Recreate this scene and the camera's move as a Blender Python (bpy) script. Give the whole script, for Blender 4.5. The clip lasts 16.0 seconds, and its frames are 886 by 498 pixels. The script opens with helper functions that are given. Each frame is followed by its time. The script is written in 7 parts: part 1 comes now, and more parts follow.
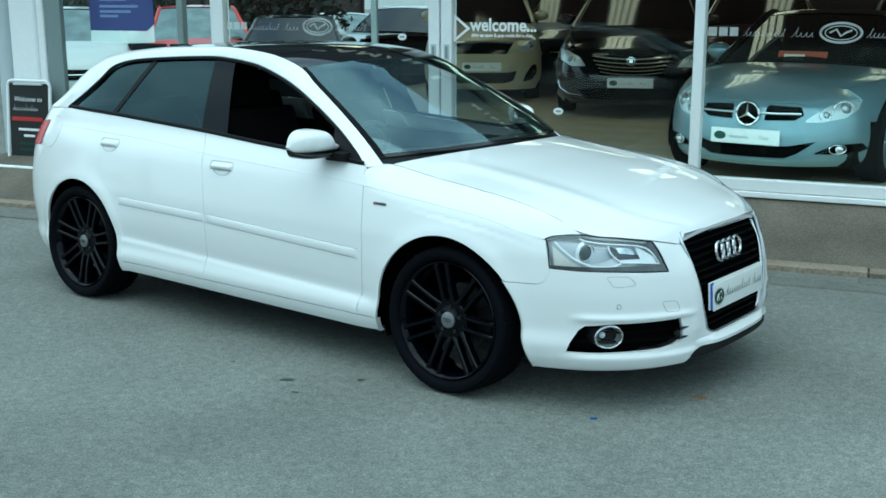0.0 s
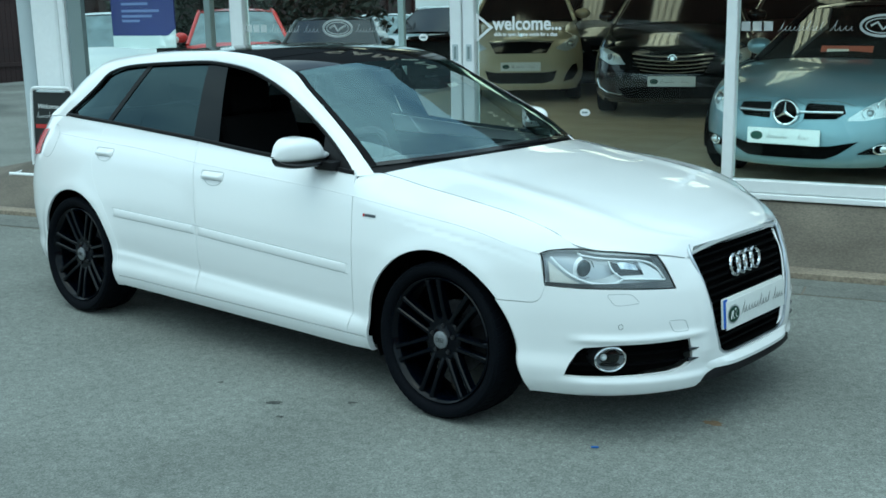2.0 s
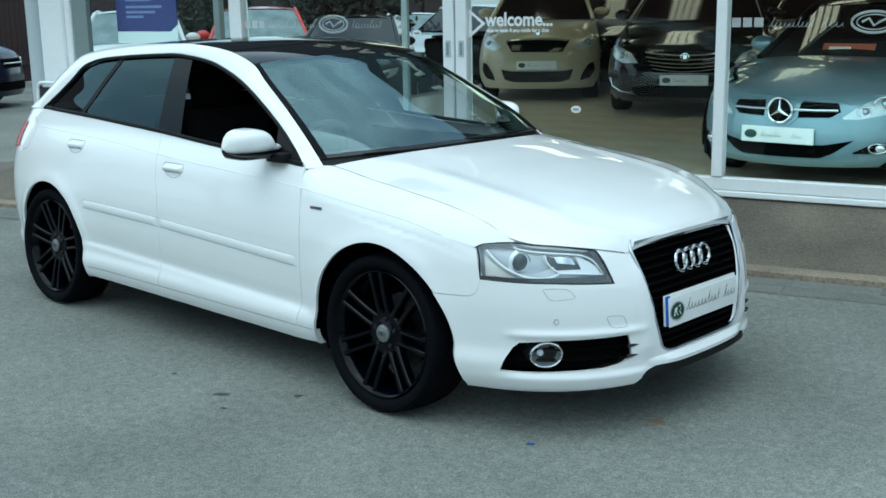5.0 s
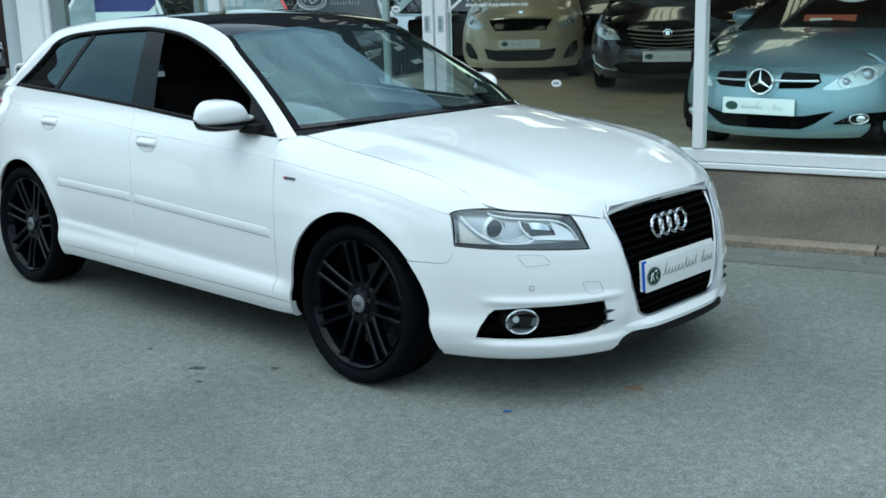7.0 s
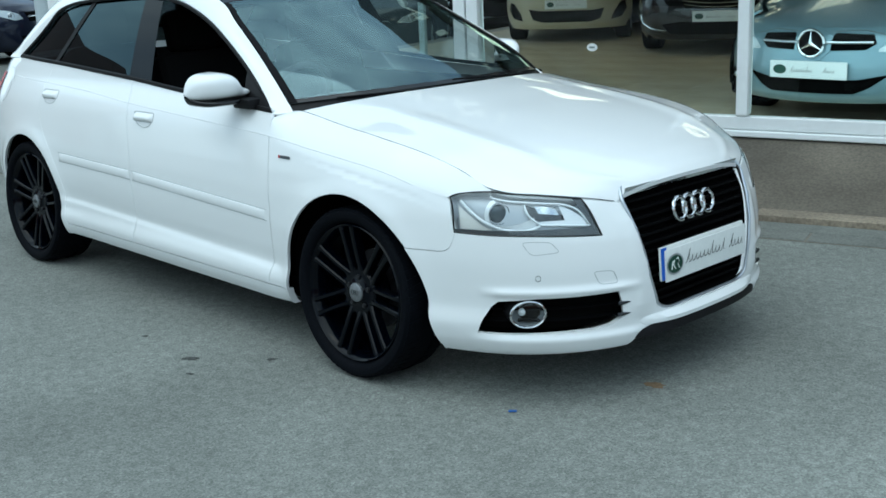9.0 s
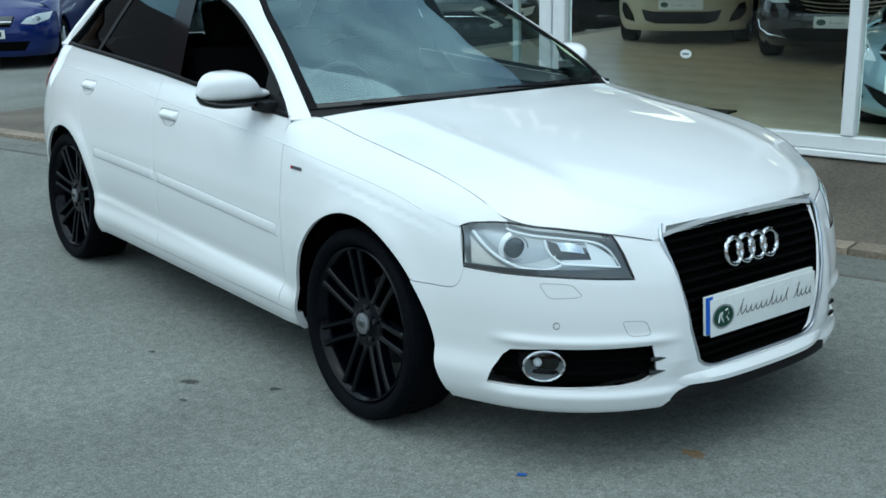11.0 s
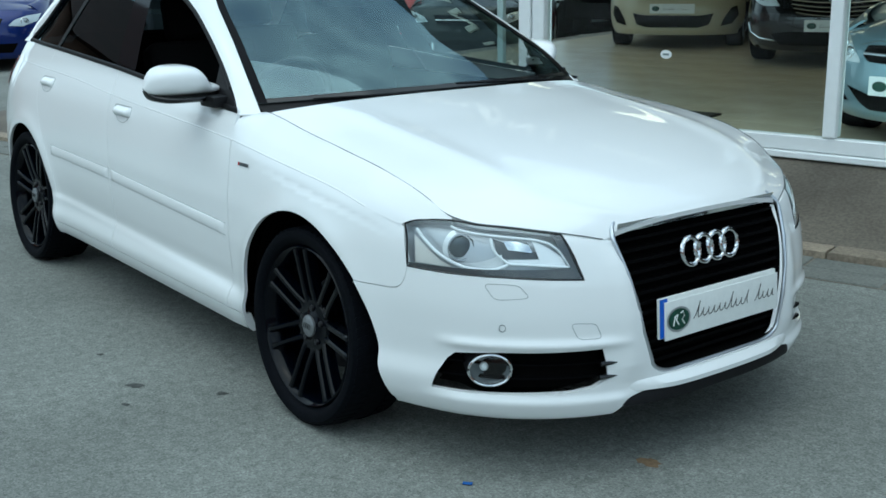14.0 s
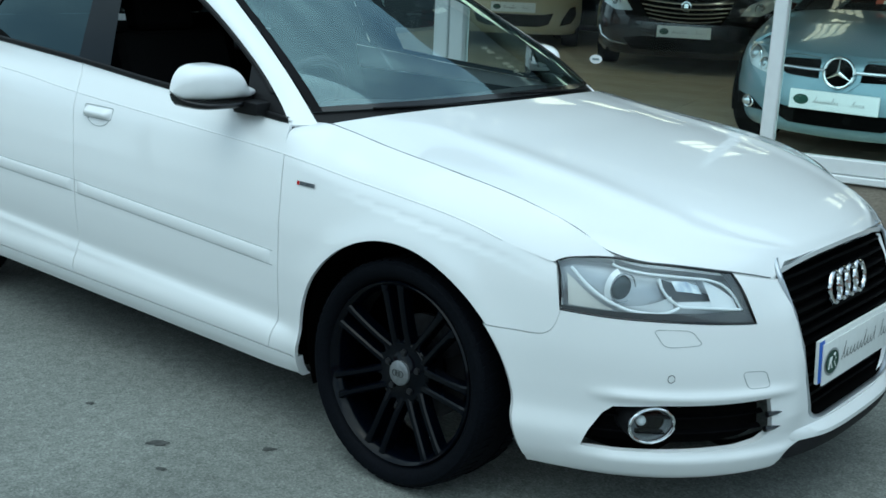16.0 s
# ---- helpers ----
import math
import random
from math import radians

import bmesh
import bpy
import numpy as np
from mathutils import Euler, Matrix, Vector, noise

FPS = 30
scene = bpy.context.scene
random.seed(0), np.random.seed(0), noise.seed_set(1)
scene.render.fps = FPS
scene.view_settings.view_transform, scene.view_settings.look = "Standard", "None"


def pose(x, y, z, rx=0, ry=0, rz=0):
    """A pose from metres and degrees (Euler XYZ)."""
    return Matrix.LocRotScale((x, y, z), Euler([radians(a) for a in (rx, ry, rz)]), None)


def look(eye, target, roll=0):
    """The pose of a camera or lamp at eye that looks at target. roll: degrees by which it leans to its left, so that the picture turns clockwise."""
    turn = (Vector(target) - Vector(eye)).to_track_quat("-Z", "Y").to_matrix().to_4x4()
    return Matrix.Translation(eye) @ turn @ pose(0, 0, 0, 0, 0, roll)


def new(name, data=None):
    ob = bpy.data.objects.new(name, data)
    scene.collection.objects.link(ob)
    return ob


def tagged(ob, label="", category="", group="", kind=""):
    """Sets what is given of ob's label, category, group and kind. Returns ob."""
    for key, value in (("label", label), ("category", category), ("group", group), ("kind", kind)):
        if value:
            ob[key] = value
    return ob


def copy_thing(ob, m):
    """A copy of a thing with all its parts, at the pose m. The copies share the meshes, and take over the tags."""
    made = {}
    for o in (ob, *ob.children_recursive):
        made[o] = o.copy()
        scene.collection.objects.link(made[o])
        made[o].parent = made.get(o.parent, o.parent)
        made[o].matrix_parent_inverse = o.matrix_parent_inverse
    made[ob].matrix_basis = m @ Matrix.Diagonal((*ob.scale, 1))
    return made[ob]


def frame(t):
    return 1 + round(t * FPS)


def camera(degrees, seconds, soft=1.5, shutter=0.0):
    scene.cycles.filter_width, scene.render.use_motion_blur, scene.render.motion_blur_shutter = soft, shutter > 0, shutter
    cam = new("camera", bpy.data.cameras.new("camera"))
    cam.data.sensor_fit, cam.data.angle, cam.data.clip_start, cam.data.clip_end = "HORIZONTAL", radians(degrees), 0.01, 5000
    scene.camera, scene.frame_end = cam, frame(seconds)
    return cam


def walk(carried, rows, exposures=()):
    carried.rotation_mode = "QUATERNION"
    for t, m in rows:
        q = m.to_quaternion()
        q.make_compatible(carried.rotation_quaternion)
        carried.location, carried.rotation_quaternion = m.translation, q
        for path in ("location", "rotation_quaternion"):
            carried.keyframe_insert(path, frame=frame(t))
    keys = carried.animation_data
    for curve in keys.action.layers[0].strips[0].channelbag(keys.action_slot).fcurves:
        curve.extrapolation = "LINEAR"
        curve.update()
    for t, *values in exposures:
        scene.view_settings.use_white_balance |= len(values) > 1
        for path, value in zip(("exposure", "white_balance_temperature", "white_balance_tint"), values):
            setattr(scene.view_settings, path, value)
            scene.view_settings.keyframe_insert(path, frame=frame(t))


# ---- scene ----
cam = camera(43.0, 16.0, soft=1.6)
PATH = [
    (0, (2.797, -4.443, 1.603), (1.589, -2.906, 1.181), 0.2),
    (0.5, (2.818, -4.323, 1.59), (1.588, -2.803, 1.171), -0.1),
    (1, (2.831, -4.204, 1.576), (1.575, -2.707, 1.152), -0.8),
    (1.5, (2.821, -4.108, 1.576), (1.546, -2.627, 1.151), -1.1),
    (2, (2.805, -4.024, 1.592), (1.516, -2.555, 1.171), -0.8),
    (2.5, (2.807, -3.955, 1.607), (1.504, -2.495, 1.193), -0.2),
    (3, (2.863, -3.896, 1.602), (1.545, -2.446, 1.2), 0.2),
    (3.5, (2.945, -3.832, 1.584), (1.61, -2.395, 1.187), 0.2),
    (4, (3.02, -3.789, 1.579), (1.672, -2.368, 1.176), -0.3),
    (6.5, (3.097, -3.705, 1.487), (1.76, -2.281, 1.055), -1.2),
    (7, (3.103, -3.688, 1.478), (1.772, -2.262, 1.034), -1.3),
    (7.5, (3.091, -3.647, 1.48), (1.762, -2.225, 1.019), -1.5),
    (8, (3.064, -3.579, 1.484), (1.729, -2.17, 1.003), -1.8),
    (10.5, (2.928, -2.821, 1.472), (1.417, -1.617, 0.954), -1.4),
    (11, (2.885, -2.727, 1.471), (1.35, -1.553, 0.958), -0.7),
    (11.5, (2.864, -2.654, 1.467), (1.307, -1.507, 0.958), -0.2),
    (12, (2.859, -2.564, 1.425), (1.272, -1.451, 0.933), -0.06),
    (12.5, (2.904, -2.496, 1.408), (1.299, -1.41, 0.917), -0.27),
    (13, (2.956, -2.431, 1.377), (1.344, -1.351, 0.893), -0.77),
    (13.5, (2.946, -2.45, 1.371), (1.362, -1.329, 0.887), -0.36),
    (14, (2.888, -2.524, 1.414), (1.348, -1.351, 0.913), -0.5),
    (14.5, (2.725, -2.655, 1.419), (1.24, -1.411, 0.924), 0.5),
    (15, (2.489, -2.766, 1.418), (1.074, -1.444, 0.922), 1.3),
    (15.5, (2.223, -2.86, 1.42), (0.888, -1.459, 0.918), 1.8),
    (16, (1.891, -2.961, 1.416), (0.653, -1.475, 0.903), 2.7),
]
EXPOSURES = [(0.0, 0.85, 5300, -17), (4.2, 0.83, 5450, -12), (6.5, 0.83, 5520, -6), (10.3, 0.78, 5550, -6), (13.0, 0.72, 5550, -6), (16.0, 0.66, 5420, -10)]
walk(cam, [(t, look(eye, target, roll)) for t, eye, target, roll in PATH], EXPOSURES)
SKY, CLOUD, SUN, LAMP = 0.12, 5.0, 0.7, 1.25


# ---- world, sun, exposure ----
world = bpy.data.worlds.new("world")
scene.world = world
world.use_nodes = True
wn = world.node_tree.nodes
sky = wn.new("ShaderNodeTexSky")
sky.sky_type = "NISHITA"
sky.sun_disc = False
sky.sun_elevation = radians(71)
sky.sun_rotation = radians(169)
sky.air_density, sky.dust_density, sky.ozone_density = 1.0, 3.0, 1.0
# broken high cloud over the blue
wt = world.node_tree
where = wn.new("ShaderNodeTexCoord")
puff = wn.new("ShaderNodeTexNoise")
puff.inputs["Scale"].default_value, puff.inputs["Detail"].default_value, puff.inputs["Roughness"].default_value = 2.6, 7, 0.55
wt.links.new(where.outputs["Generated"], puff.inputs["Vector"])
cover = wn.new("ShaderNodeMapRange")
cover.inputs["From Min"].default_value, cover.inputs["From Max"].default_value = 0.30, 0.58
cover.inputs["To Min"].default_value, cover.inputs["To Max"].default_value = 0.25, 0.97
wt.links.new(puff.outputs["Fac"], cover.inputs["Value"])
shade = wn.new("ShaderNodeMapRange")
shade.inputs["From Min"].default_value, shade.inputs["From Max"].default_value = 0.35, 0.72
shade.inputs["To Min"].default_value, shade.inputs["To Max"].default_value = 0.55 * CLOUD, 1.50 * CLOUD
wt.links.new(puff.outputs["Fac"], shade.inputs["Value"])
tone = wn.new("ShaderNodeVectorMath")
tone.operation = "SCALE"
tone.inputs[0].default_value = (0.94, 1.0, 1.06)
wt.links.new(shade.outputs["Result"], tone.inputs["Scale"])
blend = wn.new("ShaderNodeMix")
blend.data_type = "RGBA"
wt.links.new(cover.outputs["Result"], blend.inputs["Factor"])
wt.links.new(sky.outputs["Color"], blend.inputs["A"])
wt.links.new(tone.outputs["Vector"], blend.inputs["B"])
wt.links.new(blend.outputs["Result"], wn["Background"].inputs["Color"])
wn["Background"].inputs["Strength"].default_value = SKY
sun = new("sun", bpy.data.lights.new("sun", "SUN"))
sun.data.energy, sun.data.angle, sun.data.color = SUN, radians(80), (1.0, 0.97, 0.92)
sun.matrix_world = look((1, -5, 15), (0, 0, 0))


# ---- materials ----
def material(name, color, rough=0.5, metal=0.0, coat=0.0, grain=0.0, scale=40.0, bump=0.0, spec=0.5, vary=0.0, big=1.2):
    """A procedural surface: base colour with grain and broad stains, and fine relief."""
    m = bpy.data.materials.new(name)
    m.use_nodes = True
    t = m.node_tree
    b = t.nodes["Principled BSDF"]
    b.inputs["Base Color"].default_value = (*color, 1)
    b.inputs["Roughness"].default_value = rough
    b.inputs["Metallic"].default_value = metal
    b.inputs["Coat Weight"].default_value = coat
    b.inputs["Coat Roughness"].default_value = 0.03
    b.inputs["Specular IOR Level"].default_value = spec
    if grain or vary or bump:
        geo = t.nodes.new("ShaderNodeTexCoord")
        fine = t.nodes.new("ShaderNodeTexNoise")
        fine.inputs["Scale"].default_value, fine.inputs["Detail"].default_value = scale, 6
        wide = t.nodes.new("ShaderNodeTexNoise")
        wide.inputs["Scale"].default_value, wide.inputs["Detail"].default_value = big, 5
        for n in (fine, wide):
            t.links.new(geo.outputs["Object"], n.inputs["Vector"])
        value = None
        for n, amount in ((fine, grain), (wide, vary)):
            if not amount:
                continue
            r = t.nodes.new("ShaderNodeMapRange")
            r.inputs["From Min"].default_value, r.inputs["From Max"].default_value = 0.3, 0.7
            r.inputs["To Min"].default_value, r.inputs["To Max"].default_value = 1 - amount, 1 + amount
            t.links.new(n.outputs["Fac"], r.inputs["Value"])
            mix = t.nodes.new("ShaderNodeVectorMath")
            mix.operation = "SCALE"
            if value is None:
                mix.inputs[0].default_value = color
            else:
                t.links.new(value, mix.inputs[0])
            t.links.new(r.outputs["Result"], mix.inputs["Scale"])
            value = mix.outputs["Vector"]
        if value is not None:
            t.links.new(value, b.inputs["Base Color"])
        if bump:
            bp = t.nodes.new("ShaderNodeBump")
            bp.inputs["Strength"].default_value, bp.inputs["Distance"].default_value = bump, 0.004
            t.links.new(fine.outputs["Fac"], bp.inputs["Height"])
            t.links.new(bp.outputs["Normal"], b.inputs["Normal"])
    return m


def emitter(name, color, strength):
    m = bpy.data.materials.new(name)
    m.use_nodes = True
    b = m.node_tree.nodes["Principled BSDF"]
    b.inputs["Base Color"].default_value = (*color, 1)
    b.inputs["Emission Color"].default_value = (*color, 1)
    b.inputs["Emission Strength"].default_value = strength
    return m


def glass(name, tint=(0.95, 1.0, 0.98), gloss=1.0, through_rough=0.0, cast=(1, 1, 1)):
    """A thin pane: it lets light straight through with a tint, and mirrors by Fresnel."""
    m = bpy.data.materials.new(name)
    m.use_nodes = True
    t = m.node_tree
    t.nodes.clear()
    out = t.nodes.new("ShaderNodeOutputMaterial")
    mix = t.nodes.new("ShaderNodeMixShader")
    clear = t.nodes.new("ShaderNodeBsdfTransparent")
    clear.inputs["Color"].default_value = (*tint, 1)
    shine = t.nodes.new("ShaderNodeBsdfGlossy")
    shine.inputs["Roughness"].default_value = through_rough
    shine.inputs["Color"].default_value = (*cast, 1)
    ior = 1.3 + 0.25 * gloss
    base = ((ior - 1) / (ior + 1)) ** 2
    face = t.nodes.new("ShaderNodeLayerWeight")
    face.inputs["Blend"].default_value = 0.5
    steep = t.nodes.new("ShaderNodeMath")
    steep.operation, steep.inputs[1].default_value = "POWER", 5.0
    t.links.new(face.outputs["Facing"], steep.inputs[0])
    share = t.nodes.new("ShaderNodeMath")
    share.operation, share.inputs[1].default_value, share.inputs[2].default_value = "MULTIPLY_ADD", 1 - base, base
    t.links.new(steep.outputs["Value"], share.inputs[0])
    t.links.new(share.outputs["Value"], mix.inputs["Fac"])
    t.links.new(clear.outputs["BSDF"], mix.inputs[1])
    t.links.new(shine.outputs["BSDF"], mix.inputs[2])
    t.links.new(mix.outputs["Shader"], out.inputs["Surface"])
    return m


WHITE_PAINT = material("white_car_paint", (0.84, 0.85, 0.85), 0.35, coat=1.0, spec=0.2)
BLACK_GLOSS = material("gloss_black", (0.006, 0.006, 0.007), 0.12)
BLACK_PLASTIC = material("black_plastic", (0.007, 0.007, 0.008), 0.5, spec=0.2, grain=0.2, scale=300, bump=0.1)
# near-black for trim and hollows; the shade inside hollows is put into it
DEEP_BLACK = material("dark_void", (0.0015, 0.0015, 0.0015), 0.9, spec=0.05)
RUBBER = material("tyre_rubber", (0.0040, 0.0048, 0.0068), 0.6, grain=0.25, scale=120, bump=0.15, spec=0.035)
ALLOY = material("dark_alloy", (0.0006, 0.0014, 0.0036), 0.14, spec=0.17)
STEEL = material("brake_steel", (0.05, 0.05, 0.055), 0.4, metal=0.9, grain=0.2, scale=60)
CHROME = material("chrome", (0.78, 0.80, 0.82), 0.12, metal=1.0)
SATIN = material("satin_trim", (0.55, 0.58, 0.62), 0.28, metal=0.9)
PLATE_WHITE = material("plate_white", (0.78, 0.80, 0.78), 0.3, grain=0.03, scale=60)
PLATE_BLUE = material("plate_blue", (0.01, 0.10, 0.55), 0.35)
INK = material("dark_lettering", (0.03, 0.035, 0.035), 0.5)
GREEN_INK = material("green_badge", (0.005, 0.05, 0.03), 0.4, grain=0.3, scale=90)
RED_LENS = material("red_lens", (0.40, 0.008, 0.012), 0.25, spec=0.15)
ROOF_GLASS = material("black_roof_glass", (0.004, 0.004, 0.005), 0.03)
WIN_GLASS = glass("car_glass", (0.80, 0.88, 0.86), 5.0, cast=(0.70, 0.95, 1.0))
TINT_GLASS = glass("tinted_glass", (0.03, 0.035, 0.04), 1.45, cast=(0.66, 0.93, 1.0))
SHOP_GLASS = glass("shop_glass", (0.93, 0.97, 0.96), 0.0)
LENS_GLASS = glass("lamp_glass", (0.92, 0.95, 0.96), 0.9)
REFLECTOR = material("lamp_reflector", (0.62, 0.64, 0.66), 0.22, metal=0.85)
LAMP_BEZEL = material("lamp_bezel", (0.09, 0.095, 0.10), 0.3, metal=0.4)
DRL = material("white_light_strip", (0.92, 0.94, 0.95), 0.3, coat=0.5)
CONCRETE = material("brown_concrete", (0.125, 0.108, 0.085), 0.9, grain=0.25, scale=60, bump=0.5, vary=0.3, big=1.7)
KERB = material("kerb_concrete", (0.24, 0.20, 0.15), 0.9, grain=0.3, scale=50, bump=0.5, vary=0.25, big=3)
GUTTER = material("gutter_concrete", (0.15, 0.155, 0.14), 0.9, grain=0.25, scale=70, bump=0.4, vary=0.2, big=3)
WHITE_FRAME = material("white_frame", (0.86, 0.88, 0.88), 0.4, grain=0.02, scale=20, vary=0.03)
GREY_PANEL = material("grey_panel", (0.22, 0.27, 0.27), 0.5, vary=0.05)
GREY_POLE = material("grey_pole", (0.50, 0.56, 0.58), 0.4, vary=0.06)
FASCIA = material("dark_fascia", (0.010, 0.012, 0.016), 0.35, vary=0.2)
SIGN_LETTER = material("cream_sign_letters", (0.80, 0.72, 0.58), 0.5)
TILE = material("beige_floor_tile", (0.68, 0.585, 0.43), 0.24, grain=0.06, scale=25, vary=0.10, big=2.0)
GROUT = material("tile_grout", (0.16, 0.14, 0.11), 0.8, grain=0.2)
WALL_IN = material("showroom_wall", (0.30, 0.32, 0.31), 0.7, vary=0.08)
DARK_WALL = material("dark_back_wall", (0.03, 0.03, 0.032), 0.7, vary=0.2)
CEIL = material("showroom_ceiling", (0.13, 0.13, 0.12), 0.8, vary=0.1)
TUBE = emitter("tube_light", (1.0, 0.84, 0.60), LAMP)
VINYL = material("white_vinyl", (0.85, 0.87, 0.86), 0.5)
NAVY = material("navy_banner", (0.007, 0.010, 0.10), 0.6, vary=0.1)
FADED_INK = material("faded_banner_ink", (0.10, 0.12, 0.26), 0.6)
SIGN_BLACK = material("sign_black", (0.010, 0.012, 0.012), 0.4)
SIGN_RED = material("sign_red", (0.45, 0.03, 0.03), 0.5)
FENCE = material("brown_fence", (0.026, 0.009, 0.008), 0.7, grain=0.3, scale=30, vary=0.3, big=2)
LEAF = material("evergreen_leaf", (0.016, 0.024, 0.014), 0.7, grain=0.3, scale=20)
BARK = material("tree_bark", (0.07, 0.055, 0.045), 0.9, grain=0.4, scale=25, bump=0.5)
ROOF_TILE = material("dark_red_tile", (0.06, 0.02, 0.016), 0.8, grain=0.3, scale=20, vary=0.2)
BRICK = material("red_brick", (0.22, 0.10, 0.07), 0.85, grain=0.2, scale=30, vary=0.2)


def asphalt():
    """Worn tarmac: pale and dark chippings in a grey binder, with broad patches."""
    m = bpy.data.materials.new("asphalt")
    m.use_nodes = True
    t = m.node_tree
    b = t.nodes["Principled BSDF"]
    b.inputs["Roughness"].default_value, b.inputs["Specular IOR Level"].default_value = 0.92, 0.25
    co = t.nodes.new("ShaderNodeTexCoord")

    def field(kind, scale, detail=4):
        n = t.nodes.new(kind)
        n.inputs["Scale"].default_value = scale
        if kind == "ShaderNodeTexNoise":
            n.inputs["Detail"].default_value = detail
        t.links.new(co.outputs["Object"], n.inputs["Vector"])
        return n

    def span(socket, a, b2, lo, hi):
        r = t.nodes.new("ShaderNodeMapRange")
        for name, v in (("From Min", a), ("From Max", b2), ("To Min", lo), ("To Max", hi)):
            r.inputs[name].default_value = v
        t.links.new(socket, r.inputs["Value"])
        return r.outputs["Result"]
    stones = field("ShaderNodeTexVoronoi", 130)
    grit = field("ShaderNodeTexNoise", 150, 3)
    mid = field("ShaderNodeTexNoise", 22, 5)
    wide = field("ShaderNodeTexNoise", 0.8, 6)
    factors = [span(stones.outputs["Color"], 0.1, 0.95, 0.76, 1.25), span(grit.outputs["Fac"], 0.3, 0.7, 0.74, 1.26), span(mid.outputs["Fac"], 0.3, 0.7, 0.86, 1.14), span(wide.outputs["Fac"], 0.3, 0.7, 0.78, 1.20)]
    value = None
    for f in factors:
        k = t.nodes.new("ShaderNodeVectorMath")
        k.operation = "SCALE"
        if value is None:
            k.inputs[0].default_value = TARMAC
        else:
            t.links.new(value, k.inputs[0])
        t.links.new(f, k.inputs["Scale"])
        value = k.outputs["Vector"]
    t.links.new(value, b.inputs["Base Color"])
    bp = t.nodes.new("ShaderNodeBump")
    bp.inputs["Strength"].default_value, bp.inputs["Distance"].default_value = 0.4, 0.004
    t.links.new(stones.outputs["Distance"], bp.inputs["Height"])
    t.links.new(bp.outputs["Normal"], b.inputs["Normal"])
    return m


TARMAC = (0.188, 0.197, 0.180)
ASPHALT = asphalt()


def frosted(name, color, share):
    """Thin vinyl that lets part of the light through."""
    m = material(name, color, 0.6)
    t = m.node_tree
    out = [n for n in t.nodes if n.type == "OUTPUT_MATERIAL"][0]
    mix = t.nodes.new("ShaderNodeMixShader")
    clear = t.nodes.new("ShaderNodeBsdfTransparent")
    mix.inputs["Fac"].default_value = share
    t.links.new(clear.outputs["BSDF"], mix.inputs[1])
    t.links.new(t.nodes["Principled BSDF"].outputs["BSDF"], mix.inputs[2])
    t.links.new(mix.outputs["Shader"], out.inputs["Surface"])
    return m


FROST = frosted("frosted_vinyl", (0.75, 0.78, 0.77), 0.40)


# ---- mesh helpers ----
def finish(name, bm, mat, smooth=True, angle=35):
    """Links a bmesh as an object with one material."""
    bmesh.ops.recalc_face_normals(bm, faces=bm.faces)
    me = bpy.data.meshes.new(name)
    bm.to_mesh(me)
    bm.free()
    me.materials.append(mat)
    if smooth:
        me.shade_smooth()
        me.set_sharp_from_angle(angle=radians(angle))
    return new(name, me)


def part(name, bm, mat, parent, label="", smooth=True, angle=35):
    ob = finish(name, bm, mat, smooth, angle)
    ob.parent = parent
    if label:
        ob["label"] = label
    return ob


def thing(name, label, category, m=None, group="", kind=""):
    """An Empty at the base of a thing, which parents its parts."""
    ob = new(name)
    ob.empty_display_size = 0.1
    if m is not None:
        ob.matrix_world = m
    return tagged(ob, label, category, group, kind)


def box(x0, x1, y0, y1, z0, z1, bevel=0.0, bm=None, segments=1):
    bm = bm or bmesh.new()
    r = bmesh.ops.create_cube(bm, size=1, matrix=Matrix.Translation(((x0 + x1) / 2, (y0 + y1) / 2, (z0 + z1) / 2)) @ Matrix.Diagonal((x1 - x0, y1 - y0, z1 - z0, 1)))
    if bevel:
        edges = list({e for v in r["verts"] for e in v.link_edges})
        bmesh.ops.bevel(bm, geom=edges, offset=bevel, segments=segments, affect="EDGES", profile=0.7)
    return bm


def tube(points, radius, bm=None, sides=10, closed=False):
    """A round bar along a list of points; radius may be a list."""
    bm = bm or bmesh.new()
    pts = [Vector(p) for p in points]
    n = len(pts)
    rings = []
    up = Vector((0, 0, 1))
    for i, p in enumerate(pts):
        a = pts[(i - 1) % n] if (i or closed) else p
        b = pts[(i + 1) % n] if (i < n - 1 or closed) else p
        d = (b - a).normalized()
        side = d.cross(up)
        if side.length < 1e-3:
            side = d.cross(Vector((0, 1, 0)))
        side.normalize()
        other = side.cross(d)
        r = radius[i] if isinstance(radius, (list, tuple)) else radius
        rings.append([bm.verts.new(p + (side * math.cos(k * math.tau / sides) + other * math.sin(k * math.tau / sides)) * r) for k in range(sides)])
    for i in range(n if closed else n - 1):
        a, b = rings[i], rings[(i + 1) % n]
        for k in range(sides):
            bm.faces.new((a[k], a[(k + 1) % sides], b[(k + 1) % sides], b[k]))
    if not closed:
        bm.faces.new(rings[0])
        bm.faces.new(rings[-1][::-1])
    return bm


def grid(nu, nv, fn, bm=None):
    """A sheet of quads through fn(i / nu, j / nv)."""
    bm = bm or bmesh.new()
    vs = [[bm.verts.new(fn(i / nu, j / nv)) for j in range(nv + 1)] for i in range(nu + 1)]
    for i in range(nu):
        for j in range(nv):
            bm.faces.new((vs[i][j], vs[i + 1][j], vs[i + 1][j + 1], vs[i][j + 1]))
    return bm


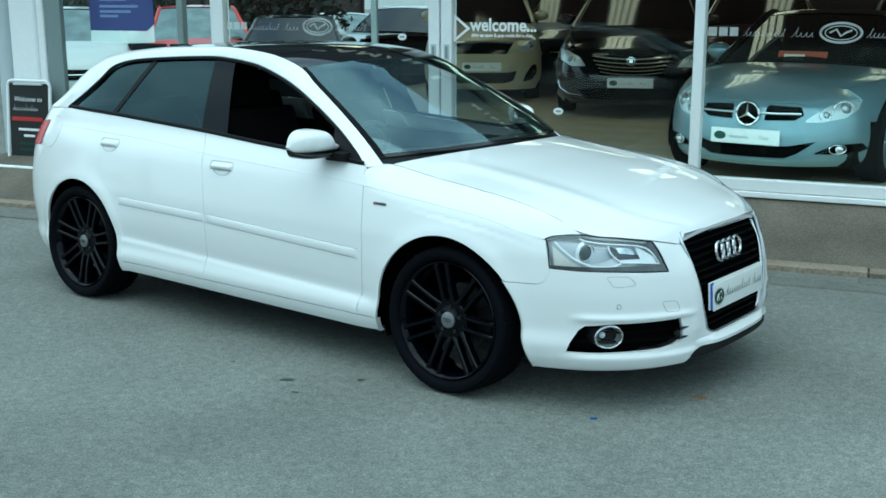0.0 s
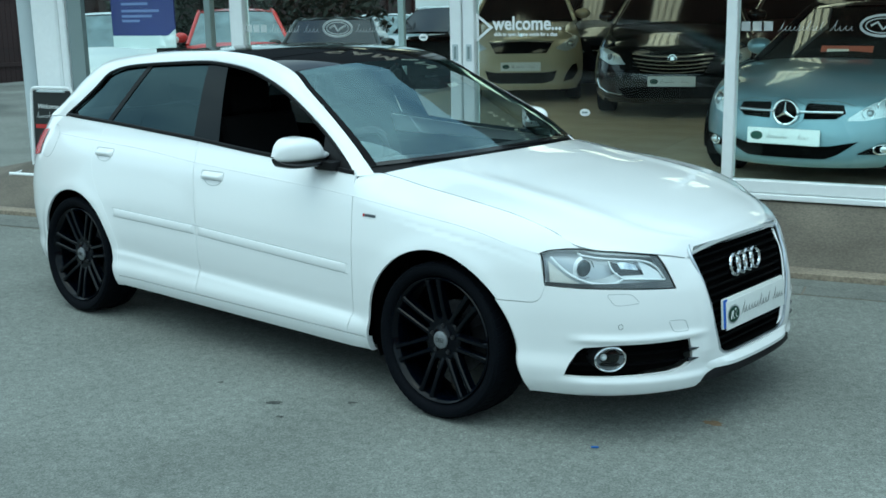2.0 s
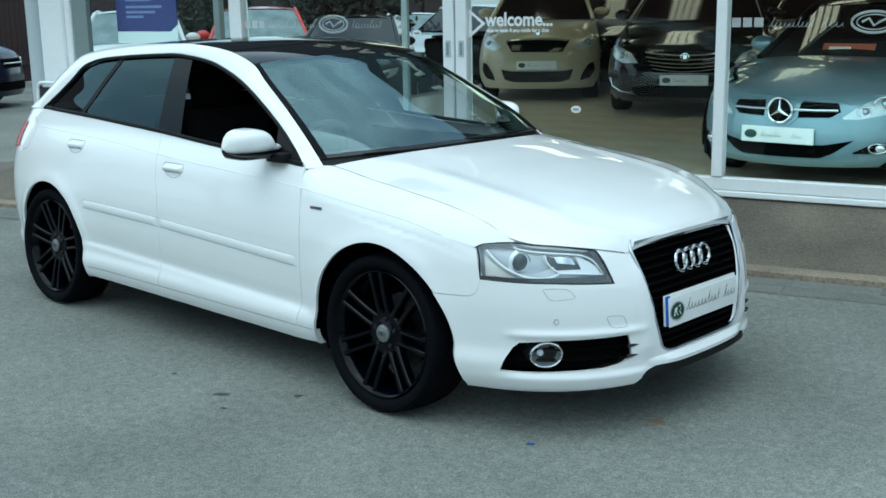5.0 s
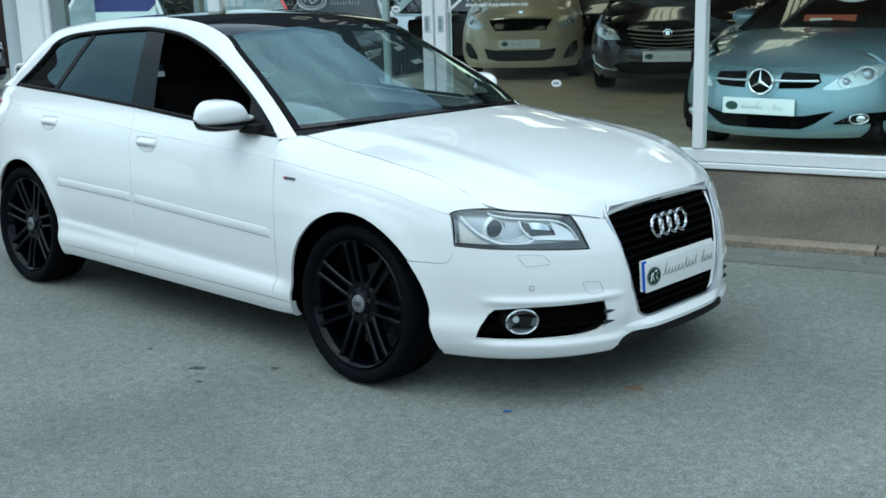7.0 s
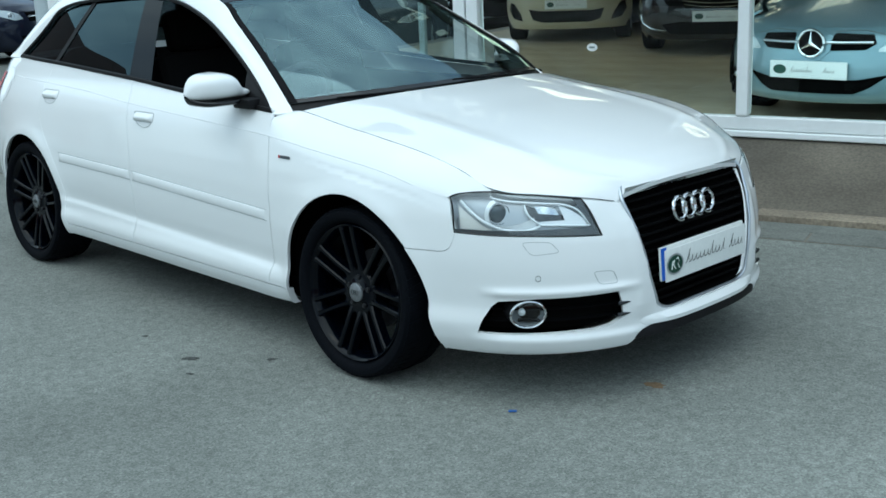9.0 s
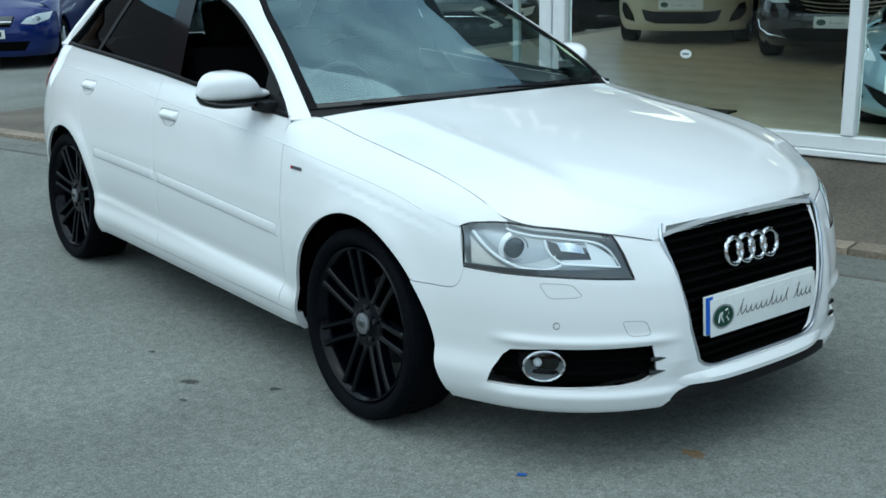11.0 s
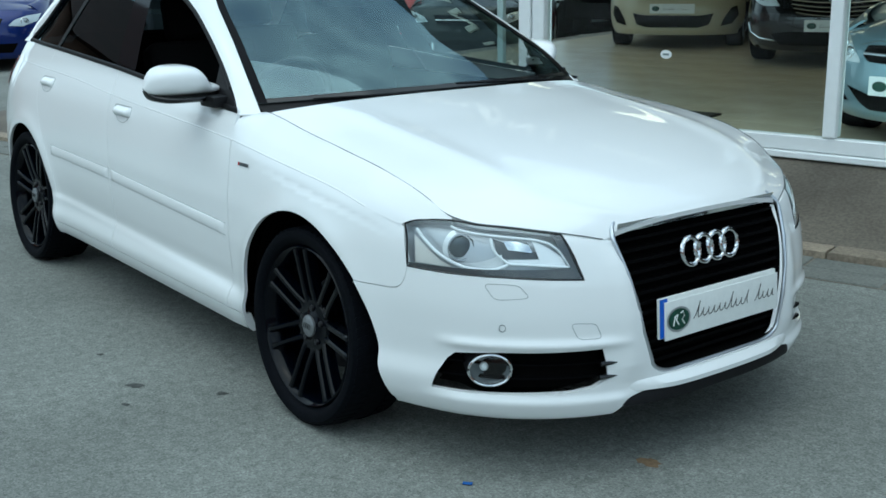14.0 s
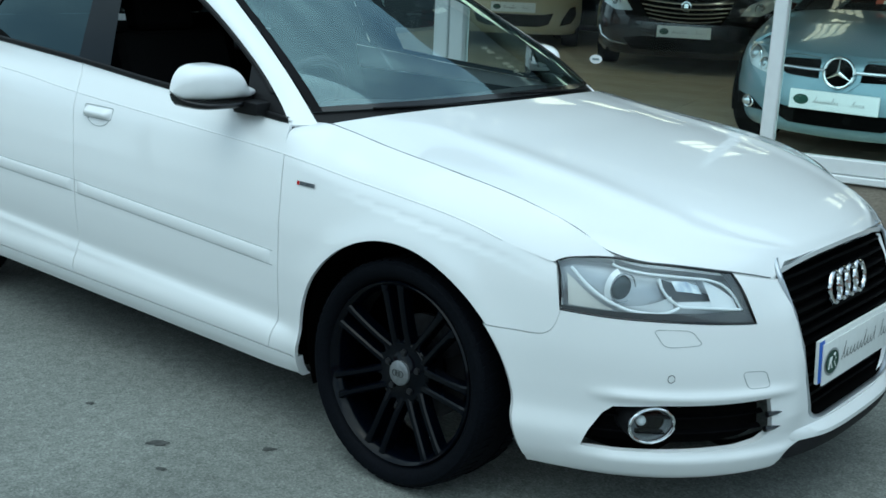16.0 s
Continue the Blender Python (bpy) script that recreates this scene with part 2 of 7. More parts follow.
def lathe(profile, bm=None, sides=48, axis="y", start=0.0, sweep=math.tau):
    """Turns (radius, along) pairs round the y axis."""
    bm = bm or bmesh.new()
    full = abs(sweep - math.tau) < 1e-6
    rings = []
    for k in range(sides if full else sides + 1):
        a = start + sweep * k / sides
        rings.append([bm.verts.new((r * math.cos(a), h, r * math.sin(a))) for r, h in profile])
    for k in range(sides):
        a, b = rings[k], rings[(k + 1) % len(rings)]
        for i in range(len(profile) - 1):
            bm.faces.new((a[i], a[i + 1], b[i + 1], b[i]))
    return bm


def slab(outline, depth, bm=None, m=None):
    """A flat plate from (x, z) corners, thick along y."""
    bm = bm or bmesh.new()
    f = [bm.verts.new((x, 0, z)) for x, z in outline]
    b = [bm.verts.new((x, depth, z)) for x, z in outline]
    bm.faces.new(f)
    bm.faces.new(b[::-1])
    for i in range(len(f)):
        j = (i + 1) % len(f)
        bm.faces.new((f[i], b[i], b[j], f[j]))
    if m is not None:
        bmesh.ops.transform(bm, matrix=m, verts=f + b)
    return bm


def lettering(name, text, size, m, mat, parent=None, depth=0.001, shear=0.0, squash=1.0, bold=0.0):
    """Words in the built-in font as a mesh; they stand in the local xz plane."""
    cu = bpy.data.curves.new(name, "FONT")
    cu.body, cu.size, cu.extrude, cu.shear = text, size, depth, shear
    cu.resolution_u, cu.offset = 3, bold
    ob = bpy.data.objects.new(name, cu)
    me = bpy.data.meshes.new_from_object(ob)
    bpy.data.objects.remove(ob)
    me.transform(Matrix.Diagonal((squash, 1, 1, 1)))
    me.transform(Matrix.Rotation(radians(90), 4, "X"))
    me.materials.clear()
    me.materials.append(mat)
    made = new(name, me)
    made.matrix_world = m
    if parent:
        made.parent = parent
        made.matrix_parent_inverse = parent.matrix_world.inverted()
    return made


# ---- ground ----
BUILD = Matrix.Translation((-0.72, 2.93, 0)) @ Matrix.Rotation(radians(14.5), 4, "Z") @ Matrix.Rotation(radians(0.6), 4, "X")
KERBLINE = Matrix.Translation((-0.72, 2.93, 0)) @ Matrix.Rotation(radians(14.5), 4, "Z") @ Matrix.Translation((0.75, -0.80, 0)) @ Matrix.Rotation(radians(2.6), 4, "Z")

bm = bmesh.new()
bmesh.ops.create_grid(bm, x_segments=8, y_segments=8, size=400)
tagged(finish("ground", bm, ASPHALT, smooth=False), "worn grey asphalt yard", "ground", kind="structure")


# ---- the white car ----
# x runs forward from the front axle, y to the car's left, z up from the ground.
def smooth_table(rows):
    """A monotone cubic through (place, value) rows, for arrays."""
    xs, ys = np.array([r[0] for r in rows], float), np.array([r[1] for r in rows], float)
    h, d = np.diff(xs), np.diff(ys) / np.diff(xs)
    m = np.zeros(len(xs))
    m[0], m[-1] = d[0], d[-1]
    for i in range(1, len(xs) - 1):
        if d[i - 1] * d[i] > 0:
            w1, w2 = 2 * h[i] + h[i - 1], h[i] + 2 * h[i - 1]
            m[i] = (w1 + w2) / (w1 / d[i - 1] + w2 / d[i])

    def value(v):
        v = np.clip(np.asarray(v, float), xs[0], xs[-1])
        i = np.clip(np.searchsorted(xs, v) - 1, 0, len(h) - 1)
        s = (v - xs[i]) / h[i]
        return ((1 + 2 * s) * (1 - s) ** 2 * ys[i] + s * (1 - s) ** 2 * h[i] * m[i] + s * s * (3 - 2 * s) * ys[i + 1] + s * s * (s - 1) * h[i] * m[i + 1])
    return value


HALF_WIDTH = smooth_table([(0.15, 0.795), (0.19, 0.832), (0.24, 0.858), (0.29, 0.868), (0.35, 0.858), (0.42, 0.864), (0.53, 0.872), (0.62, 0.871), (0.70, 0.862), (0.77, 0.850), (0.83, 0.836), (0.88, 0.815), (0.92, 0.792), (0.96, 0.768), (1.00, 0.751), (1.10, 0.708), (1.25, 0.638), (1.40, 0.555)])
NOSE = smooth_table([(0.15, 0.875), (0.20, 0.912), (0.26, 0.926), (0.34, 0.926), (0.45, 0.920), (0.55, 0.900), (0.62, 0.875), (0.68, 0.845), (0.72, 0.80), (0.76, 0.74), (0.80, 0.62), (0.95, 0.30)])
REAR_N = smooth_table([(0.2, 4.6), (0.95, 4.6), (1.15, 3.4), (1.4, 3.0)])
REAR_LEN = smooth_table([(0.2, 1.48), (0.5, 1.52), (0.75, 1.50), (1.0, 1.44), (1.4, 1.40)])
CREASE = smooth_table([(-3.3, 0.955), (-2.88, 0.945), (-2.04, 0.920), (-1.575, 0.890), (-1.0, 0.864), (-0.5, 0.840), (-0.35, 0.826), (-0.2, 0.810), (0.0, 0.792), (0.1, 0.782), (0.2, 0.767), (0.3, 0.743), (0.45, 0.705)])
SHUT_Z = smooth_table([(-0.48, 0.936), (-0.41, 0.926), (-0.3, 0.911), (-0.2, 0.896), (-0.1, 0.884), (0.0, 0.874), (0.1, 0.862), (0.2, 0.849), (0.3, 0.831), (0.4, 0.805), (0.48, 0.772), (0.53, 0.743), (0.60, 0.706)])
SHUT_Y = smooth_table([(-0.48, 0.73), (-0.41, 0.727), (-0.2, 0.734), (0.0, 0.746), (0.2, 0.753), (0.3, 0.750), (0.4, 0.741), (0.48, 0.727), (0.53, 0.714), (0.60, 0.672)])
N_FRONT = 2.6
AXLES = (0.0, -2.578)


def flank(x, z):
    """The half width of the body at x and height z."""
    x, z = np.asarray(x, float), np.asarray(z, float)
    w = HALF_WIDTH(z)
    w = w + 0.0008 / (1 + np.exp(np.clip((z - CREASE(x)) / 0.0035, -40, 40))) * np.clip((0.36 - x) / 0.5, 0, 1)
    low = 0.396 - 0.031 * (x + 2.19)
    along = np.clip((x + 2.30) / 0.15, 0, 1) * np.clip((-0.40 - x) / 0.10, 0, 1)
    s = np.clip((low - z) / 0.024, 0, 1)
    w = w + along * (0.0085 * s * s * (3 - 2 * s) - 0.004 * np.exp(-((z - low - 0.008) / 0.04) ** 2))
    q = np.clip(x / NOSE(z), 0, 1)
    w = w * (1 - q ** N_FRONT) ** (1 / N_FRONT)
    n = REAR_N(z)
    q = np.clip((-1.9 - x) / REAR_LEN(z), 0, 1)
    w = w * (1 - q ** n) ** (1 / n)
    for ax in AXLES:
        r = np.hypot(x - ax, z - 0.315)
        w = w + 0.010 * np.exp(-((r - 0.365) / 0.045) ** 2) * (z > 0.2) + 0.006 * np.exp(-((r - 0.37) / 0.13) ** 2)
    zb, yb = SHUT_Z(x), SHUT_Y(x)
    t = np.clip((z - (zb - 0.13)) / 0.13, 0, 1.2)
    base = HALF_WIDTH(zb - 0.13) * (1 - np.clip(x / NOSE(zb - 0.13), 0, 1) ** N_FRONT) ** (1 / N_FRONT) + 0.0008 * np.clip((0.36 - x) / 0.5, 0, 1)
    rolled = base + (yb - base) * t ** 1.7
    k = np.clip((x + 0.50) / 0.13, 0, 1)
    w = np.where((t > 0) & (x < 0.6), w + (np.minimum(w, rolled) - w) * k * k * (3 - 2 * k), w)
    return w


def side_point(x, z):
    return np.stack([x, -flank(x, z), z], -1)


# distance along the front contour, from the wheel arch to the middle of the nose
PHI = np.linspace(0, math.pi / 2, 400)
_px, _py = 0.92 * np.sin(PHI) ** (2 / N_FRONT), 0.868 * np.cos(PHI) ** (2 / N_FRONT)
ARC = np.concatenate([[0], np.cumsum(np.hypot(np.diff(_px), np.diff(_py)))])
ARC_END = ARC[-1]


def arc_of(x, y, z):
    """Where a point of the nose lies along the contour."""
    a = math.atan2(max(x, 0) ** (N_FRONT / 2) / float(NOSE(z)) ** (N_FRONT / 2), (abs(y) / float(HALF_WIDTH(z))) ** (N_FRONT / 2))
    return float(np.interp(a, PHI, ARC))


def front_point(a, z):
    phi = np.interp(np.clip(a, 0, ARC_END), ARC, PHI)
    x, y = NOSE(z) * np.sin(phi) ** (2 / N_FRONT), HALF_WIDTH(z) * np.cos(phi) ** (2 / N_FRONT)
    r = np.hypot(x, z - 0.315)
    y = y + (0.010 * np.exp(-((r - 0.365) / 0.045) ** 2) * (z > 0.2) + 0.006 * np.exp(-((r - 0.37) / 0.13) ** 2)) * (x < 0.6)
    return np.stack([x, -y, z], -1)


def inside(poly, p):
    """Which of the points p lie in the closed outline poly."""
    x, y = p[..., 0], p[..., 1]
    r = np.zeros(x.shape, bool)
    for (x0, y0), (x1, y1) in zip(poly, np.roll(poly, -1, 0)):
        if y0 != y1:
            r ^= ((y0 > y) != (y1 > y)) & (x < (x1 - x0) * (y - y0) / (y1 - y0) + x0)
    return r


def sheet(span, cells, point, keep=None, holes=(), flange=0.012, inward=(0, 1, 0)):
    """A curved panel: a fine grid over span in the surface's own coordinates, trimmed to an outline and round holes."""
    (u0, u1), (v0, v1) = span
    nu, nv = cells
    d = np.stack(np.meshgrid(np.linspace(u0, u1, nu + 1), np.linspace(v0, v1, nv + 1), indexing="ij"), -1)
    scale = np.array([(u1 - u0) / nu, (v1 - v0) / nv])
    loops = ([np.array(keep, float)] if keep is not None else []) + [np.array(h, float) for h in holes]
    good = np.ones(d.shape[:2], bool)
    best, gap = d.copy(), np.full(d.shape[:2], 1e9)
    for k, poly in enumerate(loops):
        near, foot = np.full(d.shape[:2], 1e9), d.copy()
        for a, b in zip(poly, np.roll(poly, -1, 0)):
            ab = (b - a) / scale
            t = np.clip((((d - a) / scale) @ ab) / max(ab @ ab, 1e-12), 0, 1)
            q = a + (b - a) * t[..., None]
            r = np.hypot(*np.moveaxis((d - q) / scale, -1, 0))
            m = r < near
            near[m], foot[m] = r[m], q[m]
        ok = inside(poly, d)
        if k or keep is None:
            ok = ~ok
        ok &= near > 0.28
        m = ~ok & (near < gap)
        best[m], gap[m] = foot[m], near[m]
        good &= ok
    cell = np.stack([good[:-1, :-1], good[1:, :-1], good[1:, 1:], good[:-1, 1:]])
    use = cell.any(0)
    d[~good] = best[~good]
    touched = np.zeros(good.shape, bool)
    for di, dj in ((0, 0), (1, 0), (1, 1), (0, 1)):
        touched[di:use.shape[0] + di, dj:use.shape[1] + dj] |= use
    touched &= ~good
    for poly in loops:
        n = len(poly)
        for i in range(n):
            e, f = (poly[i] - poly[i - 1]) / scale, (poly[(i + 1) % n] - poly[i]) / scale
            turn = abs(math.atan2(e[0] * f[1] - e[1] * f[0], e @ f))
            free = all(inside(q, poly[i]) == (keep is not None and q is loops[0]) for q in loops if q is not poly)
            if turn > 0.5 and free:
                r = np.where(touched, np.hypot(*np.moveaxis((d - poly[i]) / scale, -1, 0)), 1e9)
                k = np.unravel_index(np.argmin(r), r.shape)
                if r[k] < 1.0:
                    d[k] = poly[i]
    for poly in (loops[1:] if keep is not None else loops):
        bad = touched & inside(poly, d)
        if bad.any():
            near, foot = np.full(d.shape[:2], 1e9), d.copy()
            for a, b in zip(poly, np.roll(poly, -1, 0)):
                ab = (b - a) / scale
                t = np.clip((((d - a) / scale) @ ab) / max(ab @ ab, 1e-12), 0, 1)
                q = a + (b - a) * t[..., None]
                r = np.hypot(*np.moveaxis((d - q) / scale, -1, 0))
                m = r < near
                near[m], foot[m] = r[m], q[m]
            d[bad] = foot[bad]
    p = point(d[..., 0], d[..., 1])
    bm = bmesh.new()
    made = {}

    def vert(i, j):
        if (i, j) not in made:
            made[i, j] = bm.verts.new(p[i, j])
        return made[i, j]
    for i, j in zip(*np.nonzero(use)):
        bm.faces.new((vert(i, j), vert(i + 1, j), vert(i + 1, j + 1), vert(i, j + 1)))
    bmesh.ops.remove_doubles(bm, verts=bm.verts, dist=1e-5)
    if flange:
        rim = [e for e in bm.edges if e.is_boundary]
        made = bmesh.ops.extrude_edge_only(bm, edges=rim)["geom"]
        vs = [g for g in made if isinstance(g, bmesh.types.BMVert)]
        if callable(inward):
            for v in vs:
                v.co += Vector(inward(v.co)) * flange
        else:
            bmesh.ops.translate(bm, verts=vs, vec=Vector(inward) * flange)
    return bm


def mirrored(bm):
    """Adds the other half of the car to a half mesh, welded in the middle."""
    r = bmesh.ops.duplicate(bm, geom=bm.verts[:] + bm.edges[:] + bm.faces[:])
    vs = [g for g in r["geom"] if isinstance(g, bmesh.types.BMVert)]
    for v in vs:
        v.co.y *= -1
    bmesh.ops.reverse_faces(bm, faces=[g for g in r["geom"] if isinstance(g, bmesh.types.BMFace)])
    bmesh.ops.remove_doubles(bm, verts=[v for v in bm.verts if abs(v.co.y) < 0.004], dist=0.004)
    return bm


def flipped(bm):
    """The same mesh on the car's other side."""
    for v in bm.verts:
        v.co.y *= -1
    bmesh.ops.reverse_faces(bm, faces=bm.faces)
    return bm


def circle(cx, cz, r, n=72):
    return [(cx + r * math.cos(k * math.tau / n), cz + r * math.sin(k * math.tau / n)) for k in range(n)]


def follow(points, n):
    """n + 1 even points along a polyline, rounded by a spline."""
    p = np.array(points, float)
    s = np.concatenate([[0], np.cumsum(np.linalg.norm(np.diff(p, axis=0), axis=1))])
    f = [smooth_table(list(zip(s, p[:, k]))) for k in range(p.shape[1])]
    t = np.linspace(0, s[-1], n + 1)
    return np.stack([g(t) for g in f], -1)


def both(name, make, mat, parent, label=""):
    """A part on the car's right and the same on its left."""
    return part(name, make(), mat, parent, label), part(name, flipped(make()), mat, parent, label)


car = thing("car", "white five-door hatchback car with black alloy wheels", "car", Matrix.Translation((0, -0.012, 0)) @ Matrix.Diagonal((1, 0.986, 1, 1)))

# panel outlines in (x, z)
CUT_F = [(-0.505, 0.925), (-0.480, 0.82), (-0.463, 0.56), (-0.470, 0.40), (-0.499, 0.262)]
CUT_M = [(-1.612, 0.985), (-1.570, 0.88), (-1.512, 0.565), (-1.515, 0.42), (-1.540, 0.262)]
CUT_R = [(-2.40, 1.018), (-2.43, 0.90), (-2.42, 0.80), (-2.36, 0.70), (-2.29, 0.62), (-2.19, 0.42), (-2.185, 0.262)]
BELT = [(-2.87, 1.032), (-2.36, 1.016), (-1.94, 0.996), (-1.61, 0.979), (-1.18, 0.951), (-0.80, 0.931), (-0.50, 0.914)]
belt_z = smooth_table(BELT)
GAP = 0.0016


def shifted(line, dx):
    return [(x + dx, z) for x, z in line]


cut_f, cut_m, cut_r = (follow(c, 24).tolist() for c in (CUT_F, CUT_M, CUT_R))
belt_line = [(x, float(belt_z(x))) for x in np.linspace(-2.87, -0.5, 60)]
def arch(cx, cz, r, spread, fore=0.0):
    """A wheel opening: round above the axle, slightly flared below it."""
    top = [(cx + (r + fore * max(0, math.cos(a)) ** 2) * math.cos(a), cz + r * math.sin(a)) for a in np.linspace(0, math.pi, 44)]
    return top + [(cx - r - 0.45 * spread, 0.25), (cx - r - spread, 0.10), (cx + r + spread + fore, 0.10), (cx + r + 0.45 * spread + 1.02 * fore, 0.25)]


ARCH_F, ARCH_R = arch(-0.010, 0.316, 0.362, 0.020, 0.030), arch(-2.578, 0.320, 0.349, 0.012)
door_f = shifted(cut_m, GAP)[::-1] + [p for p in belt_line if -1.6 < p[0] < -0.51] + shifted(cut_f, -GAP)
door_r = shifted(cut_r, 0.0005)[::-1] + [p for p in belt_line if -2.39 < p[0] < -1.62] + shifted(cut_m, -GAP)
SEAM = [(0.20, 0.530), (0.36, 0.530), (0.425, 0.530), (0.450, 0.540), (0.464, 0.565), (0.470, 0.60)]
seam = follow(SEAM, 16).tolist()
LAMP_TOP_Z = smooth_table([(0.40, 0.60), (0.436, 0.712), (0.47, 0.7255), (0.532, 0.7300), (0.60, 0.722)])


def roll_start(x):
    return max(float(CREASE(x)) - 0.002, float(LAMP_TOP_Z(x)) if x > 0.43 else 0)


wing = shifted(cut_f, GAP)[::-1] + [(x, float(CREASE(x)) - 0.002) for x in np.linspace(-0.50, 0.432, 40)] + [(0.441, 0.700), (0.468, 0.602)] + [(x - 0.002, z + 0.003) for x, z in seam[::-1]] + [(0.20, 0.40), (-0.20, 0.22), (-0.40, 0.262)]


def wing_make():
    bm = sheet(((-0.52, 0.55), (0.24, 0.95)), (108, 80), side_point, wing, [ARCH_F])

    def roll(u, v):
        x = -0.495 + (0.547 + 0.495) * u
        k = min(1.0, max(0.0, (x + 0.495) / 0.13))
        k = k * k * (3 - 2 * k)
        z0, z1 = roll_start(x), 0.918 + (float(SHUT_Z(x)) - 0.918) * k
        z = z0 + (z1 - z0) * (1 - (1 - v) ** 1.6)
        x += (float(np.interp(z, [0.56, 0.82, 0.895, 0.925], [-0.463, -0.480, -0.498, -0.505])) + GAP + 0.495) * (1 - u) ** 8
        zc, yb, t = z1 - 0.13, float(SHUT_Y(x)), (z - z1 + 0.13) / 0.13
        base = float(flank(np.array(x), np.array(zc)))
        rolled = base + (yb - base) * t ** 1.7
        side = float(HALF_WIDTH(z)) + 0.0008
        square = side + (yb - side) * t ** 14
        return (x, -(square + (rolled - square) * k), z)
    grid(110, 18, roll, bm)
    grid(110, 1, lambda u, v: Vector(roll(u, 1)) + Vector((0, 0.003, -0.02)) * v, bm)
    return bm


both("front_wing", wing_make, WHITE_PAINT, car)
both("front_door", lambda: sheet(((-1.63, -0.45), (0.25, 0.99)), (110, 84), side_point, door_f), WHITE_PAINT, car)
both("rear_door", lambda: sheet(((-2.45, -1.50), (0.25, 1.03)), (96, 84), side_point, door_r, [arch(-2.578, 0.320, 0.351, 0.012)]), WHITE_PAINT, car)
quarter = [(x, z) for x, z in shifted(cut_r, -0.0005)] + [(-2.20, 0.20), (-3.36, 0.20), (-3.375, 0.60), (-3.30, 0.95), (-3.17, 1.03)] + [p for p in belt_line if p[0] < -2.41]
both("rear_quarter", lambda: sheet(((-3.40, -2.18), (0.18, 1.05)), (110, 80), side_point, quarter, [ARCH_R]), WHITE_PAINT, car)
sill = [(-2.30, 0.258), (-0.36, 0.258), (-0.36, 0.200), (-0.55, 0.195), (-2.10, 0.205), (-2.30, 0.210)]
both("sill", lambda: sheet(((-2.32, -0.34), (0.15, 0.27)), (120, 16), side_point, sill, [ARCH_F, ARCH_R], 0.03), WHITE_PAINT, car)


def liner_point(x, z):
    return side_point(x, z) + np.array([0, 0.022, 0])


# near-black sheets and boxes: shade of gaps, arches and underside put into colour
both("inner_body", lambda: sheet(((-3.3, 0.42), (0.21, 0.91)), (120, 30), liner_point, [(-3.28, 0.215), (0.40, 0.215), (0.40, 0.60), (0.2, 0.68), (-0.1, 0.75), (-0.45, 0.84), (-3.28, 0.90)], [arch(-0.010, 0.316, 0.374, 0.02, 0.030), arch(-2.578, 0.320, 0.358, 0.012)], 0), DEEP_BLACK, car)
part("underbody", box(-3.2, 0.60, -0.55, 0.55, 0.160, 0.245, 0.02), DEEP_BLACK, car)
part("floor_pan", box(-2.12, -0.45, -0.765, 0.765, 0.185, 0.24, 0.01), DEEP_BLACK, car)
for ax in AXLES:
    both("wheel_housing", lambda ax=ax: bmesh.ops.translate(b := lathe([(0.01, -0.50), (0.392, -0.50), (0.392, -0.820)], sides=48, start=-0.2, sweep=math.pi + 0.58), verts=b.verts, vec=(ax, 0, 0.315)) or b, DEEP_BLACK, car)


# ---- nose: bumper, grille, lamps ----
def on_nose(points):
    return [(arc_of(x, y, z), z) for x, y, z in points]


HL = on_nose([(0.437, -0.786, 0.712), (0.468, -0.804, 0.600), (0.570, -0.74, 0.594), (0.690, -0.655, 0.590), (0.818, -0.470, 0.578), (0.785, -0.48, 0.640), (0.748, -0.492, 0.695), (0.66, -0.61, 0.714), (0.60, -0.665, 0.721), (0.532, -0.712, 0.729), (0.47, -0.765, 0.725)])
FOG = on_nose([(0.535, -0.772, 0.262), (0.553, -0.766, 0.310), (0.578, -0.754, 0.352), (0.600, -0.742, 0.372), (0.70, -0.66, 0.383), (0.861, -0.435, 0.388), (0.868, -0.425, 0.345), (0.869, -0.42, 0.300), (0.850, -0.46, 0.278), (0.823, -0.514, 0.268), (0.70, -0.66, 0.262), (0.607, -0.735, 0.260)])
GR_TOP, GR_BOT, GR_YT, GR_YB = 0.700, 0.300, 0.352, 0.272


def grille_half(grow=0.0, n=6):
    """The tapered shield outline of the grille, right half, in (y, z)."""
    yt, yb, zt, zb, r = GR_YT + grow, GR_YB + grow, GR_TOP + grow, GR_BOT - grow, 0.035 + grow
    pts = [(0, zb), (yb - 2 * r, zb)]
    pts += [(yb - 2 * r + 2 * r * math.sin(k * math.pi / 2 / n), zb + r * (1 - math.cos(k * math.pi / 2 / n))) for k in range(1, n + 1)]
    pts += [(yb + 0.012 + (yt - yb - 0.012) * s, zb + r + (zt - zb - 2 * r) * s) for s in (0.25, 0.5, 0.75)]
    pts += [(yt - r + r * math.cos(k * math.pi / 2 / n), zt - r + r * math.sin(k * math.pi / 2 / n)) for k in range(n + 1)]
    return pts + [(0, zt + 0.006)]


def nose_x(y, z):
    return float(NOSE(z)) * (1 - min(1, abs(y) / float(HALF_WIDTH(z))) ** N_FRONT) ** (1 / N_FRONT)


def grille_x(y, z):
    """The grille's own face, a little flatter than the bumper."""
    return nose_x(y, z) - 0.030 * max(0.0, 1 - (y / 0.36) ** 2)


